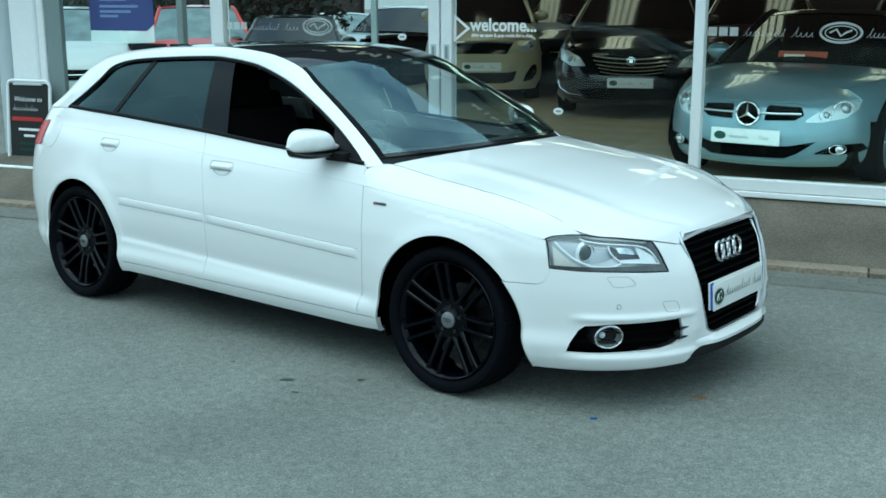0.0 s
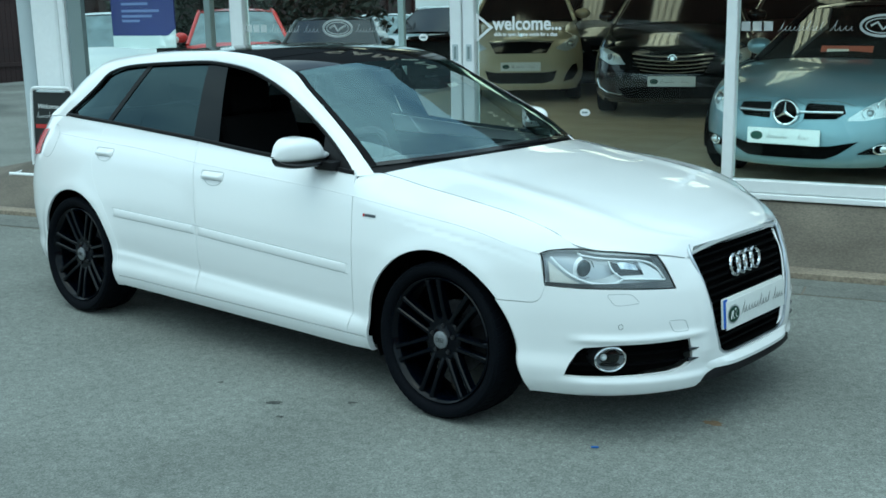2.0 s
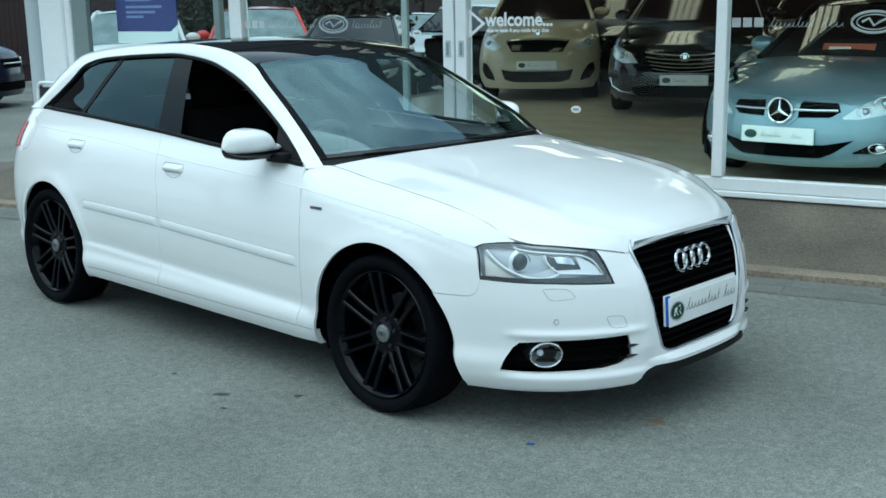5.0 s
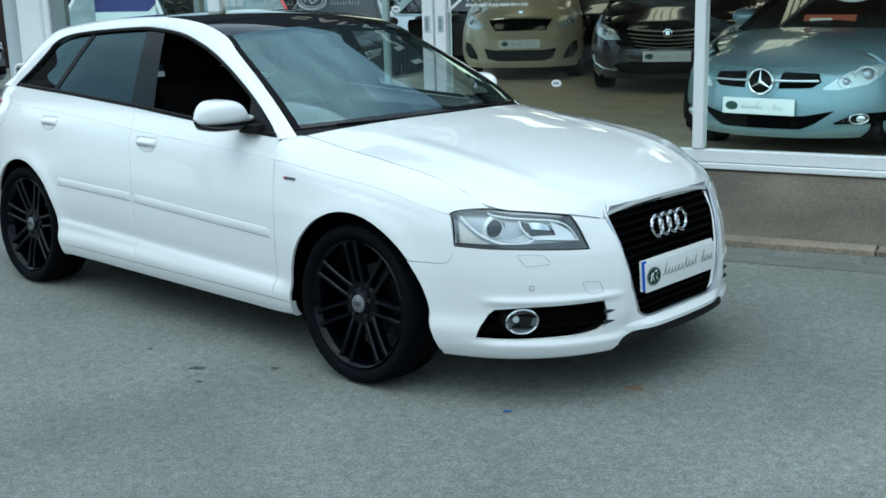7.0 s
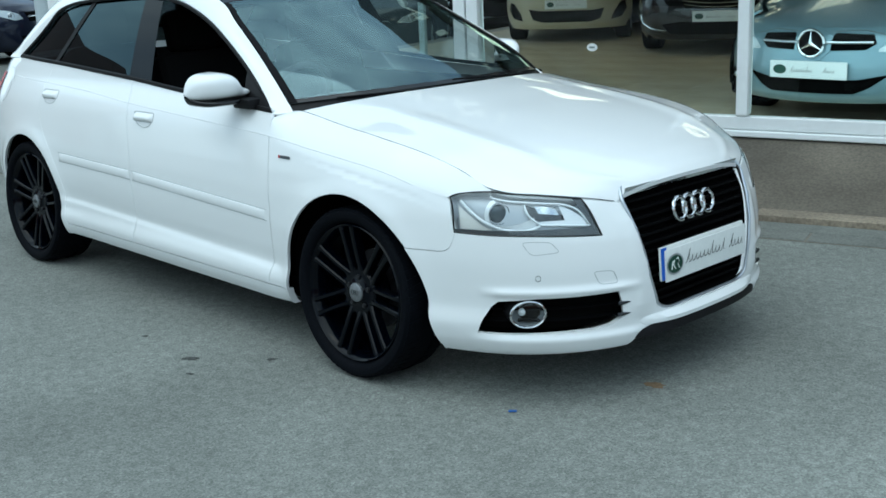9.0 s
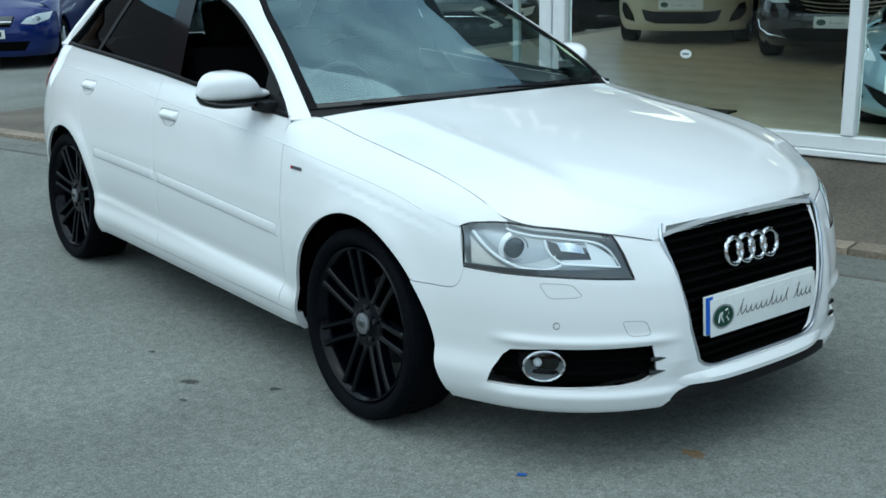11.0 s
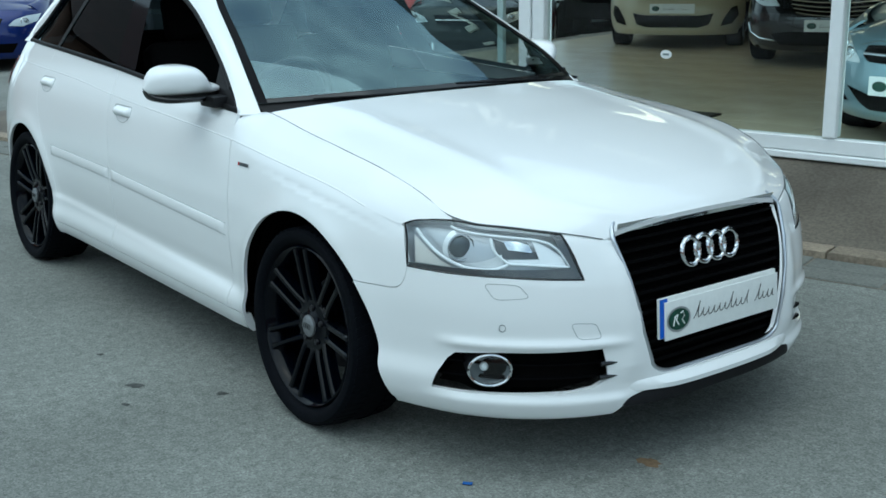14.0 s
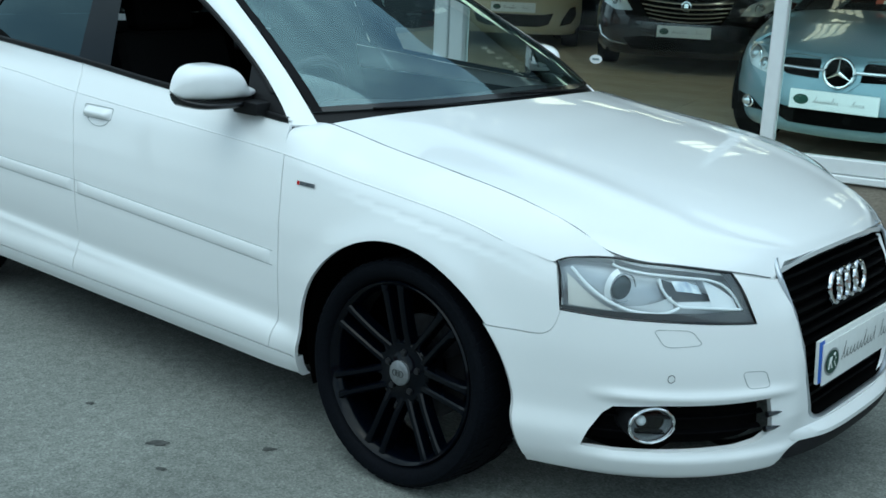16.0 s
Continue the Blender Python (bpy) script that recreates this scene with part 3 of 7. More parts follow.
GRILLE = [(arc_of(nose_x(y, z), y, z) if y > 0 else ARC_END + 0.02, z) for y, z in grille_half(0.012)]
LEAD = on_nose([(0.748, -0.492, 0.693), (0.78, -0.43, 0.682), (0.808, -0.372, 0.670), (0.815, -0.362, 0.672), (0.812, -0.30, 0.700), (0.818, -0.2, 0.712), (0.825, -0.1, 0.716)])
a_seam = [(arc_of(x, -float(flank(x, z)), z), z) for x, z in seam]
bumper = [(a, z) for a, z in a_seam] + [(HL[1][0] + 0.002, 0.597)] + [(a, z - 0.003) for a, z in HL[2:4]] + [(HL[4][0] + 0.004, HL[4][1] - 0.003), (HL[5][0] + 0.004, HL[5][1]), (HL[6][0] + 0.003, HL[6][1] - 0.003)] + [(a, z - 0.002) for a, z in LEAD[1:]] + [(ARC_END + 0.02, 0.715), (ARC_END + 0.02, 0.248), (arc_of(0.9, -0.30, 0.25), 0.247), (arc_of(0.885, -0.355, 0.225), 0.225), (arc_of(0.87, -0.40, 0.19), 0.192), (arc_of(0.71, -0.62, 0.19), 0.185), (arc_of(0.50, -0.75, 0.18), 0.180), (arc_of(0.36, -0.80, 0.175), 0.180), (0.15, 0.18)]


def nose_in(co):
    return (-0.8, -math.copysign(0.6, co.y) if abs(co.y) > 0.05 else 0, 0)


def bumper_point(a, z):
    """The bumper skin, with the lip below the fog recess and the shoulder above it."""
    p = front_point(a, z)
    q = np.clip((0.264 - z) / 0.028, 0, 1)
    out = 0.013 * q * q * (3 - 2 * q) * np.clip((z - 0.165) / 0.03, 0, 1) * np.clip((a - 0.50) / 0.12, 0, 1) * np.clip((ARC_END - 0.30 - a) / 0.10, 0, 1)
    out = out + 0.010 * np.exp(-((z - 0.402) / 0.014) ** 2) * np.clip((a - 0.55) / 0.08, 0, 1) * np.clip((ARC_END - 0.34 - a) / 0.1, 0, 1)
    out = out + 0.010 * np.exp(-((a - (ARC_END - 0.36)) / 0.05) ** 2) * np.clip((z - 0.28) / 0.05, 0, 1) * np.clip((0.66 - z) / 0.05, 0, 1)
    n = np.stack([p[..., 0] * 0.9, p[..., 1] * 0.8, 0 * z], -1)
    n = n / np.maximum(np.linalg.norm(n, axis=-1, keepdims=True), 1e-6)
    return p + n * out[..., None]


half = sheet(((0.15, ARC_END), (0.17, 0.725)), (150, 90), bumper_point, bumper, [FOG, GRILLE, [(arc_of(x, -float(flank(x, z)), z) if x > 0 else -0.1, z) for x, z in ARCH_F]], 0.02, nose_in)
part("front_bumper", mirrored(half), WHITE_PAINT, car)


def patch(rails, cols, offset, point=front_point, grow=0.0):
    """A sheet between a lower and an upper rail in surface coordinates, pushed in by offset along the nose's normal."""
    low, top = (follow(r, cols) for r in rails)

    def fn(u, v):
        i = round(u * cols)
        q = low[i] + (top[i] - low[i]) * v
        p = Vector(point(np.array(q[0]), np.array(q[1])))
        e = Vector(point(np.array(q[0] + 0.01), np.array(q[1]))) - p
        f = Vector(point(np.array(q[0]), np.array(q[1] + 0.01))) - p
        n = e.cross(f).normalized()
        if n.x < 0:
            n = -n
        return p + n * (-offset)
    return fn


hl_low = [HL[1], HL[2], HL[3], HL[4]]
hl_top = [HL[0], HL[10], HL[9], HL[8], HL[7], HL[6]]


def hl_fn(offset):
    return patch((hl_low, hl_top), 32, offset)


LAMP_LOW, LAMP_TOP = np.array(follow(hl_low, 60)), np.array(follow(hl_top, 60))


def lamp_pt(u, v, offset):
    """A point behind the lens, given as (along, up) shares of the lamp."""
    k = min(max(u, 0), 1) * 60
    i = min(int(k), 59)
    lo = LAMP_LOW[i] + (LAMP_LOW[i + 1] - LAMP_LOW[i]) * (k - i)
    to = LAMP_TOP[i] + (LAMP_TOP[i + 1] - LAMP_TOP[i]) * (k - i)
    q = lo + (to - lo) * v
    p = Vector(front_point(np.array(q[0]), np.array(q[1])))
    return p - Vector((p.x * 0.9, p.y * 0.75, 0.25)).normalized() * offset


def lamp_path(pairs, offset, n=30):
    return [lamp_pt(u, v, offset) for u, v in follow(pairs, n)]


PROJ = material("projector_lens", (0.10, 0.12, 0.13), 0.08, metal=0.4)
LAMP_SILVER = material("lamp_silver", (0.55, 0.57, 0.59), 0.30, metal=0.5)
LAMP_WHITE = material("lamp_white", (0.90, 0.91, 0.92), 0.30, metal=0.15)
MIRROR_BOWL = material("lamp_mirror", (0.86, 0.88, 0.88), 0.10, metal=0.9)
INDICATOR = material("lamp_indicator", (0.80, 0.78, 0.73), 0.35, metal=0.1)


def headlamp(parent, flip):
    fix = flipped if flip else (lambda b: b)
    lamp = part("headlight", fix(grid(32, 8, hl_fn(0.0015))), LENS_GLASS, parent, "clear headlight lens with a chromed inside")
    lamp.visible_shadow = False
    part("housing", fix(grid(32, 8, hl_fn(0.045))), LAMP_SILVER, lamp)
    bm = bmesh.new()
    for rail in (0, 1):
        grid(32, 1, lambda u, v, rail=rail: hl_fn(0.003 + 0.042 * v)(u, rail), bm)
    for u in (0, 1):
        grid(8, 1, lambda v, w, u=u: hl_fn(0.003 + 0.042 * w)(u, v), bm)
    part("side_wall", fix(bm), LAMP_SILVER, lamp)
    rim = [hl_fn(0.002)(u, 0.0) for u in np.linspace(0, 1, 33)] + [hl_fn(0.002)(1, v) for v in np.linspace(0.1, 1, 8)] + [hl_fn(0.002)(u, 1.0) for u in np.linspace(1, 0, 33)[1:]] + [hl_fn(0.002)(0, v) for v in np.linspace(0.9, 0.1, 8)]
    part("seal", fix(tube(rim, 0.0032, sides=6, closed=True)), BLACK_GLOSS, lamp)
    # dark band along the lower and inner edges
    bm = grid(32, 2, lambda u, v: hl_fn(0.004)(u, 0.005 + v * (0.09 + 0.17 * u * u)))
    part("dark_band", fix(bm), LAMP_BEZEL, lamp)
    bm = grid(6, 8, lambda u, v: lamp_pt(0.965 + 0.035 * u - 0.035 * v * (1 - u), 0.20 + 0.8 * v, 0.004))
    part("dark_band", fix(bm), LAMP_BEZEL, lamp)
    # projector in its bowl, with a bright arc on the outer side
    c = lamp_pt(0.34, 0.55, 0.040)
    aim = Matrix.Translation(c) @ Matrix.Rotation(radians(-22), 4, "Z")
    bm = bmesh.new()
    bmesh.ops.create_uvsphere(bm, u_segments=28, v_segments=16, radius=0.031, matrix=aim @ Matrix.Diagonal((0.5, 1, 1, 1)))
    part("projector", fix(bm), PROJ, lamp)
    ring = [aim @ Vector((0.012, 0.036 * math.cos(a), 0.036 * math.sin(a))) for a in np.linspace(0, math.tau, 33)[:-1]]
    part("projector_ring", fix(tube(ring, 0.0018, sides=8, closed=True)), REFLECTOR, lamp)
    bm = grid(14, 2, lambda u, v: aim @ Vector((0.014 - 0.010 * v, (0.040 + 0.010 * v) * -math.cos(1.25 - 2.1 * u), (0.042 + 0.010 * v) * math.sin(1.25 - 2.1 * u))))
    part("projector_arc", fix(bm), LAMP_WHITE, lamp)
    # bright crescent below the projector
    bm = grid(18, 4, lambda u, v: lamp_pt(0.30 + 0.29 * u, 0.17 + 0.03 * math.sin(math.pi * u) * -1 + v * (0.06 + 0.24 * u ** 1.6), 0.024 - 0.008 * v))
    part("inner_reflector", fix(bm), LAMP_WHITE, lamp)
    # main-beam box: a dark floor and a bright mirror
    bm = grid(10, 3, lambda u, v: lamp_pt(0.565 + 0.275 * u, 0.37 + 0.07 * u + v * (0.40 - 0.30 * u), 0.030))
    part("beam_box", fix(bm), LAMP_BEZEL, lamp)
    bm = grid(10, 4, lambda u, v: lamp_pt(0.625 + 0.145 * u + 0.01 * (1 - v), 0.57 - 0.02 * u + v * (0.17 + 0.05 * u), 0.026 - 0.004 * math.sin(math.pi * u)))
    part("reflector", fix(bm), MIRROR_BOWL, lamp)
    # white panels beside and under the box
    bm = grid(10, 4, lambda u, v: lamp_pt(0.80 + 0.145 * u, 0.30 + v * (0.50 - 0.10 * u - 0.20 * u * u), 0.016))
    part("inner_reflector", fix(bm), LAMP_WHITE, lamp)
    bm = grid(14, 2, lambda u, v: lamp_pt(0.62 + 0.22 * u, 0.29 + v * (0.08 + 0.06 * u), 0.018))
    part("inner_reflector", fix(bm), LAMP_WHITE, lamp)
    # indicator behind the outer strip
    bm = grid(14, 4, lambda u, v: lamp_pt(0.045 + 0.225 * u, 0.13 + v * (0.60 * (1 - u) ** 1.4 + 0.03), 0.020))
    part("indicator_reflector", fix(bm), INDICATOR, lamp)
    for line, r in (([(0.08, 0.84), (0.11, 0.68), (0.16, 0.50), (0.22, 0.34), (0.29, 0.22), (0.36, 0.145), (0.47, 0.12), (0.54, 0.16), (0.61, 0.26)], 0.0046),
                    ([(0.55, 0.76), (0.545, 0.62), (0.555, 0.50), (0.59, 0.36), (0.63, 0.28), (0.76, 0.285), (0.95, 0.28)], 0.0036),
                    ([(0.33, 0.90), (0.37, 0.845), (0.49, 0.82), (0.67, 0.815), (0.81, 0.82), (0.885, 0.78), (0.93, 0.66), (0.95, 0.50), (0.96, 0.28)], 0.0034)):
        part("light_strip", fix(tube(lamp_path(line, 0.010), r, sides=8)), DRL, lamp)
    return lamp


headlamp(car, False)
headlamp(car, True)


FOG_BOWL = material("fog_bowl", (0.30, 0.32, 0.33), 0.25, metal=0.4)
SLAT = material("grille_slat", (0.002, 0.002, 0.0025), 0.6, spec=0.05)
# fog lamp recess
FOG_LOW = [FOG[0], FOG[11], FOG[10], FOG[9], FOG[8], FOG[7]]
FOG_TOP = [FOG[3], FOG[4], FOG[5]]


def fog_side(flip):
    fix = flipped if flip else (lambda b: b)
    fn = patch((FOG_LOW, FOG_TOP), 28, 0.05)
    back = part("fog_recess", fix(grid(28, 6, fn)), DEEP_BLACK, car, "black recess of the fog lamp")
    for z in (0.300, 0.338):
        a = np.linspace(FOG[1][0] + 0.02, FOG[6][0] - 0.005, 24)
        bm = bmesh.new()
        pts = front_point(a, np.full(24, z))
        grid(23, 1, lambda u, v: Vector(pts[round(u * 23)]) - Vector((0.8, -0.6, 0)) * (0.034 + 0.014 * v) + Vector((0, 0, 0.004 * v)), bm)
        grid(23, 1, lambda u, v: Vector(pts[round(u * 23)]) - Vector((0.8, -0.6, 0)) * 0.034 - Vector((0, 0, 0.004 * v)), bm)
        part("slat", fix(bm), SLAT, back)
    for z in (0.308, 0.346):
        q = [front_point(np.array(FOG[6][0] + s), np.array(z)) for s in (-0.02, 0.012, 0.034)]
        part("fin", fix(tube([Vector(p) + Vector((0.004, 0, 0)) for p in q], [0.008, 0.005, 0.0008], sides=6)), BLACK_GLOSS, back)
    c = Vector(front_point(np.array(arc_of(0.681, -0.686, 0.328)), np.array(0.328))) - Vector((0.022, -0.018, 0))
    e, n = Vector((0.57, 0.82, 0)), Vector((0.82, -0.57, 0))

    def disc(r, d):
        return [c + e * (r * 1.18 * math.cos(a)) + Vector((0, 0, r * 0.88 * math.sin(a))) + n * d for a in np.linspace(0, math.tau, 41)[:-1]]
    ring = part("fog_lamp", fix(tube(disc(0.050, 0.022), 0.0040, sides=8, closed=True)), CHROME, back, "chrome-ringed fog lamp")

    def bowl(profile):
        bm = bmesh.new()
        rows = [[bm.verts.new(p) for p in disc(r, d)] for r, d in profile]
        for a, b in zip(rows, rows[1:]):
            for k in range(40):
                bm.faces.new((a[k], a[(k + 1) % 40], b[(k + 1) % 40], b[k]))
        return fix(bm)
    part("fog_reflector", bowl([(0.050, 0.010), (0.046, -0.004), (0.034, -0.022), (0.016, -0.032), (0.001, -0.034)]), FOG_BOWL, ring)
    lens = part("fog_lens", bowl([(0.0475, 0.010), (0.036, 0.014), (0.02, 0.017), (0.001, 0.018)]), LENS_GLASS, ring)
    lens.visible_shadow = False
    bm = bmesh.new()
    bmesh.ops.create_uvsphere(bm, u_segments=16, v_segments=10, radius=0.013, matrix=Matrix.Translation(c + n * -0.012 - e * 0.014))
    part("fog_bulb", fix(bm), DRL, ring)
    part("fog_shroud", bowl([(0.052, 0.012), (0.056, -0.01), (0.058, -0.05)]), BLACK_PLASTIC, ring)


fog_side(False)
fog_side(True)

# grille insert
outer = grille_half(0.012)
loop = [(-y, z) for y, z in outer] + [(y, z) for y, z in outer[::-1]][1:-1]
frame_pts = [Vector((nose_x(y, z) - 0.020 * max(0.0, 1 - (y / 0.36) ** 2) + 0.006, y, z)) for y, z in loop]
grille = part("grille", tube(frame_pts, 0.0065, sides=10, closed=True), SATIN, car, "black shield grille in a chrome frame")


def back_plate(inset):
    bm = bmesh.new()
    zs = np.linspace(GR_BOT - 0.035, GR_TOP + 0.004, 24)
    widths = []
    for z in zs:
        q = (z - GR_BOT) / (GR_TOP - GR_BOT)
        widths.append(GR_YB + 0.050 + (GR_YT - GR_YB - 0.008) * q - (0.04 if q > 0.95 else 0))

    def fn(u, v):
        k = round(v * 23)
        y = (2 * u - 1) * widths[k]
        return (grille_x(y, zs[k]) - inset, y, zs[k])
    return grid(20, 23, fn, bm)


part("mesh_backing", back_plate(0.05), DEEP_BLACK, grille)
rim_half = grille_half(0.007)
rim_loop = [(-y, z) for y, z in rim_half] + [(y, z) for y, z in rim_half[::-1]][1:-1]
rim_loop.append(rim_loop[0])
part("inner_rim", grid(len(rim_loop) - 1, 1, lambda u, v: (lambda q: (nose_x(*q) - 0.020 * max(0.0, 1 - (q[0] / 0.36) ** 2) + 0.002 - 0.055 * v, q[0], q[1]))(rim_loop[round(u * (len(rim_loop) - 1))])), DEEP_BLACK, grille)
for k in range(13):
    z = 0.320 + k * 0.0285
    q = (z - GR_BOT) / (GR_TOP - GR_BOT)
    w = GR_YB + 0.008 + (GR_YT - GR_YB - 0.004) * q
    bm = grid(24, 1, lambda u, v: (grille_x((2 * u - 1) * w, z) - 0.012 - 0.03 * v, (2 * u - 1) * w, z + 0.003 - 0.006 * v))
    grid(24, 1, lambda u, v: (grille_x((2 * u - 1) * w, z) - 0.012, (2 * u - 1) * w, z + 0.003 - 0.009 * v), bm)
    part("slat", bm, SLAT, grille)
bm = grid(30, 2, lambda u, v: (nose_x((2 * u - 1) * 0.33, 0.69) - 0.018 * (1 - (2 * u - 1) ** 2) + 0.008 - 0.012 * v, (2 * u - 1) * (0.345 - 0.01 * v), 0.712 - 0.030 * v + 0.004 * (1 - (2 * u - 1) ** 2)))
part("top_bar", bm, CHROME, grille)

# emblem of four plain linked rings
for k in range(4):
    y = (k - 1.5) * 0.0565
    ring = [Vector((grille_x(y, 0.605) + 0.006 - 0.18 * 0.038 * math.sin(a), y + 0.037 * math.cos(a), 0.603 + 0.0385 * math.sin(a))) for a in np.linspace(0, math.tau, 41)[:-1]]
    part("emblem_ring", tube(ring, 0.0076, sides=10, closed=True), CHROME, grille, "chrome ring of the emblem")

# number plate with a plain dealer mark
plate_m = Matrix.Translation((0.906, 0.0, 0.445)) @ Matrix.Rotation(radians(-4), 4, "Y")
bm = box(-0.010, 0, -0.26, 0.26, -0.0575, 0.0575, 0.004, segments=2)
plate = part("number_plate", bm, PLATE_WHITE, car, "white plate with a green oval mark and grey script bars")
plate.matrix_local = plate_m
part("blue_band", box(0.0, 0.0012, -0.2585, -0.228, -0.055, 0.055), PLATE_BLUE, plate)
part("cover_plate", box(0.0015, 0.0065, -0.243, 0.262, -0.064, 0.046, 0.003, segments=2), PLATE_WHITE, plate)
for rx, ry, out, mt in ((0.050, 0.036, 0.0075, SATIN), (0.043, 0.030, 0.0083, GREEN_INK)):
    bm = bmesh.new()
    bmesh.ops.create_circle(bm, cap_ends=True, segments=36, radius=1, matrix=Matrix.Translation((out, -0.188, -0.010)) @ Matrix.Rotation(radians(90), 4, "Y") @ Matrix.Diagonal((ry, rx, 1, 1)))
    part("oval_mark", bm, mt, plate)
for line in ([(-0.212, -0.026), (-0.205, 0.000), (-0.194, 0.004), (-0.200, -0.010), (-0.190, -0.026)], [(-0.182, 0.006), (-0.172, 0.010), (-0.166, -0.004), (-0.176, -0.012), (-0.166, -0.026)]):
    part("oval_stroke", tube([(0.0088, y, z) for y, z in line], 0.0022, sides=6), PLATE_WHITE, plate)


def script_bars(count, length, height, along, up, at, bm=None):
    """One looping pen stroke on a baseline, standing for words that are not lettered."""
    bm = bm or bmesh.new()
    tall = [1.0, 0.5, 0.45, 0.45, 0.5, 0.45, 1.0, 0.5, 0.45, 0.85, 0.45, 0.5, 0.45][:count] if count > 4 else [1.0, 0.45, 0.5, 0.45]
    out = along.cross(up).normalized() * 0.0006
    pts = []
    for k in range(count * 14 + 1):
        th = k / 14
        i = min(int(th), count - 1)
        a = th * math.tau
        h = height * tall[i] * 0.5 * (1 - math.cos(a))
        pts.append(at + along * (length * th / count + 0.10 * height * math.sin(a) + 0.42 * h) + up * h)
    r = height * 0.030
    last = None
    for k, p in enumerate(pts):
        d = pts[min(k + 1, len(pts) - 1)] - pts[max(k - 1, 0)]
        n = d.cross(out).normalized() * r
        pair = (bm.verts.new(p - n), bm.verts.new(p + n))
        if last:
            bm.faces.new((last[0], pair[0], pair[1], last[1]))
        last = pair
    return bm


bm = script_bars(10, 0.245, 0.046, Vector((0, 1, 0)), Vector((0, 0, 1)), Vector((0.0085, -0.128, -0.020)))
part("script_mark", bm, INK, plate, smooth=False)
bm = script_bars(4, 0.092, 0.046, Vector((0, 1, 0)), Vector((0, 0, 1)), Vector((0.0085, 0.148, -0.020)))
part("script_mark", bm, INK, plate, smooth=False)

# front splitter
def splitter(u, v):
    y = (2 * u - 1) * 0.42
    x = nose_x(y, 0.24)
    s = max(0, (abs(y) - 0.36) / 0.06)
    prof = [(0.000, 0.252), (0.010, 0.235), (0.012, 0.214), (-0.010, 0.203), (-0.14, 0.215)]
    dx, z = prof[round(v * 4)]
    return (x + dx - 0.03 * s, y, z + 0.004 * s)


part("splitter", grid(48, 4, splitter), BLACK_PLASTIC, car, "black plastic lip under the bumper")


def lip(u, v):
    y = (2 * u - 1) * 0.41
    prof = [(-0.006, 0.286), (0.010, 0.281), (0.023, 0.266), (0.022, 0.252), (0.0, 0.246)]
    dx, z = prof[round(v * 4)]
    e = min(1.0, max(0.0, (abs(y) - 0.20) / 0.20))
    return (nose_x(y, z) + dx * (1 - e * e * (3 - 2 * e)) - 0.004 * e, y, z)


part("chin", grid(40, 4, lip), WHITE_PAINT, car)


# small covers drawn by their joints, sensors
def joint_loop(points, r=0.0011):
    return tube([Vector(bumper_point(np.array(a), np.array(z))) for a, z in points], r, sides=5, closed=True)


def rounded_loop(corners, n=4, r=0.25):
    """A closed outline with its corners rounded."""
    c = [np.array(p, float) for p in corners]
    out = []
    for i, p in enumerate(c):
        a, b = c[i - 1], c[(i + 1) % len(c)]
        s, e = p + (a - p) * r, p + (b - p) * r
        out += [tuple((1 - t) ** 2 * s + 2 * t * (1 - t) * p + t * t * e) for t in np.linspace(0, 1, n + 1)]
    return out


washer = on_nose([(0.659, -0.691, 0.572), (0.726, -0.623, 0.570), (0.751, -0.602, 0.535), (0.690, -0.676, 0.528)])
tow = on_nose([(0.818, -0.516, 0.464), (0.850, -0.451, 0.460), (0.860, -0.436, 0.418), (0.831, -0.498, 0.419)])
SHADOW_GAP = material("panel_gap", (0.10, 0.11, 0.11), 0.8)
SOFT_GAP = material("soft_panel_gap", (0.36, 0.38, 0.38), 0.8)
both("washer_cover_joint", lambda: joint_loop(rounded_loop(washer)), SOFT_GAP, car)
part("tow_cover_joint", joint_loop(rounded_loop(tow)), SOFT_GAP, car)
for a, z in on_nose([(0.712, -0.668, 0.452), (0.888, -0.33, 0.445)])[:1]:
    p = Vector(front_point(np.array(a), np.array(z)))
    both("parking_sensor", lambda: tube([p + Vector((0.0005, 0.0095 * math.cos(t) * 0.7, 0.0095 * math.sin(t))) + Vector((0.0095 * math.cos(t) * 0.6, 0, 0)) for t in np.linspace(0, math.tau, 21)[:-1]], 0.0011, sides=5, closed=True), SHADOW_GAP, car)


# ---- bonnet, roof, glass ----
EDGE = [(0.812, -0.352, 0.690), (0.806, -0.378, 0.674), (0.782, -0.430, 0.685), (0.750, -0.490, 0.697), (0.66, -0.606, 0.7155), (0.60, -0.668, 0.7235)] + [(x, -float(SHUT_Y(x)) + 0.003, float(SHUT_Z(x))) for x in (0.53, 0.45, 0.3, 0.15, 0.0, -0.15, -0.3, -0.405)]
SPINE = [(0.832, 0, 0.716), (0.826, 0, 0.722), (0.815, 0, 0.733), (0.80, 0, 0.744), (0.76, 0, 0.764), (0.72, 0, 0.781), (0.66, 0, 0.800), (0.58, 0, 0.822), (0.45, 0, 0.853), (0.32, 0, 0.879), (0.19, 0, 0.902), (0.06, 0, 0.922), (-0.08, 0, 0.945), (-0.238, 0, 0.966)]
NB = 60
_s = np.linspace(0, 1, len(EDGE))
edge_f = [smooth_table(list(zip(_s, [p[k] for p in EDGE]))) for k in range(3)]
spine_f = [smooth_table(list(zip(_s, [p[k] for p in SPINE]))) for k in range(3)]


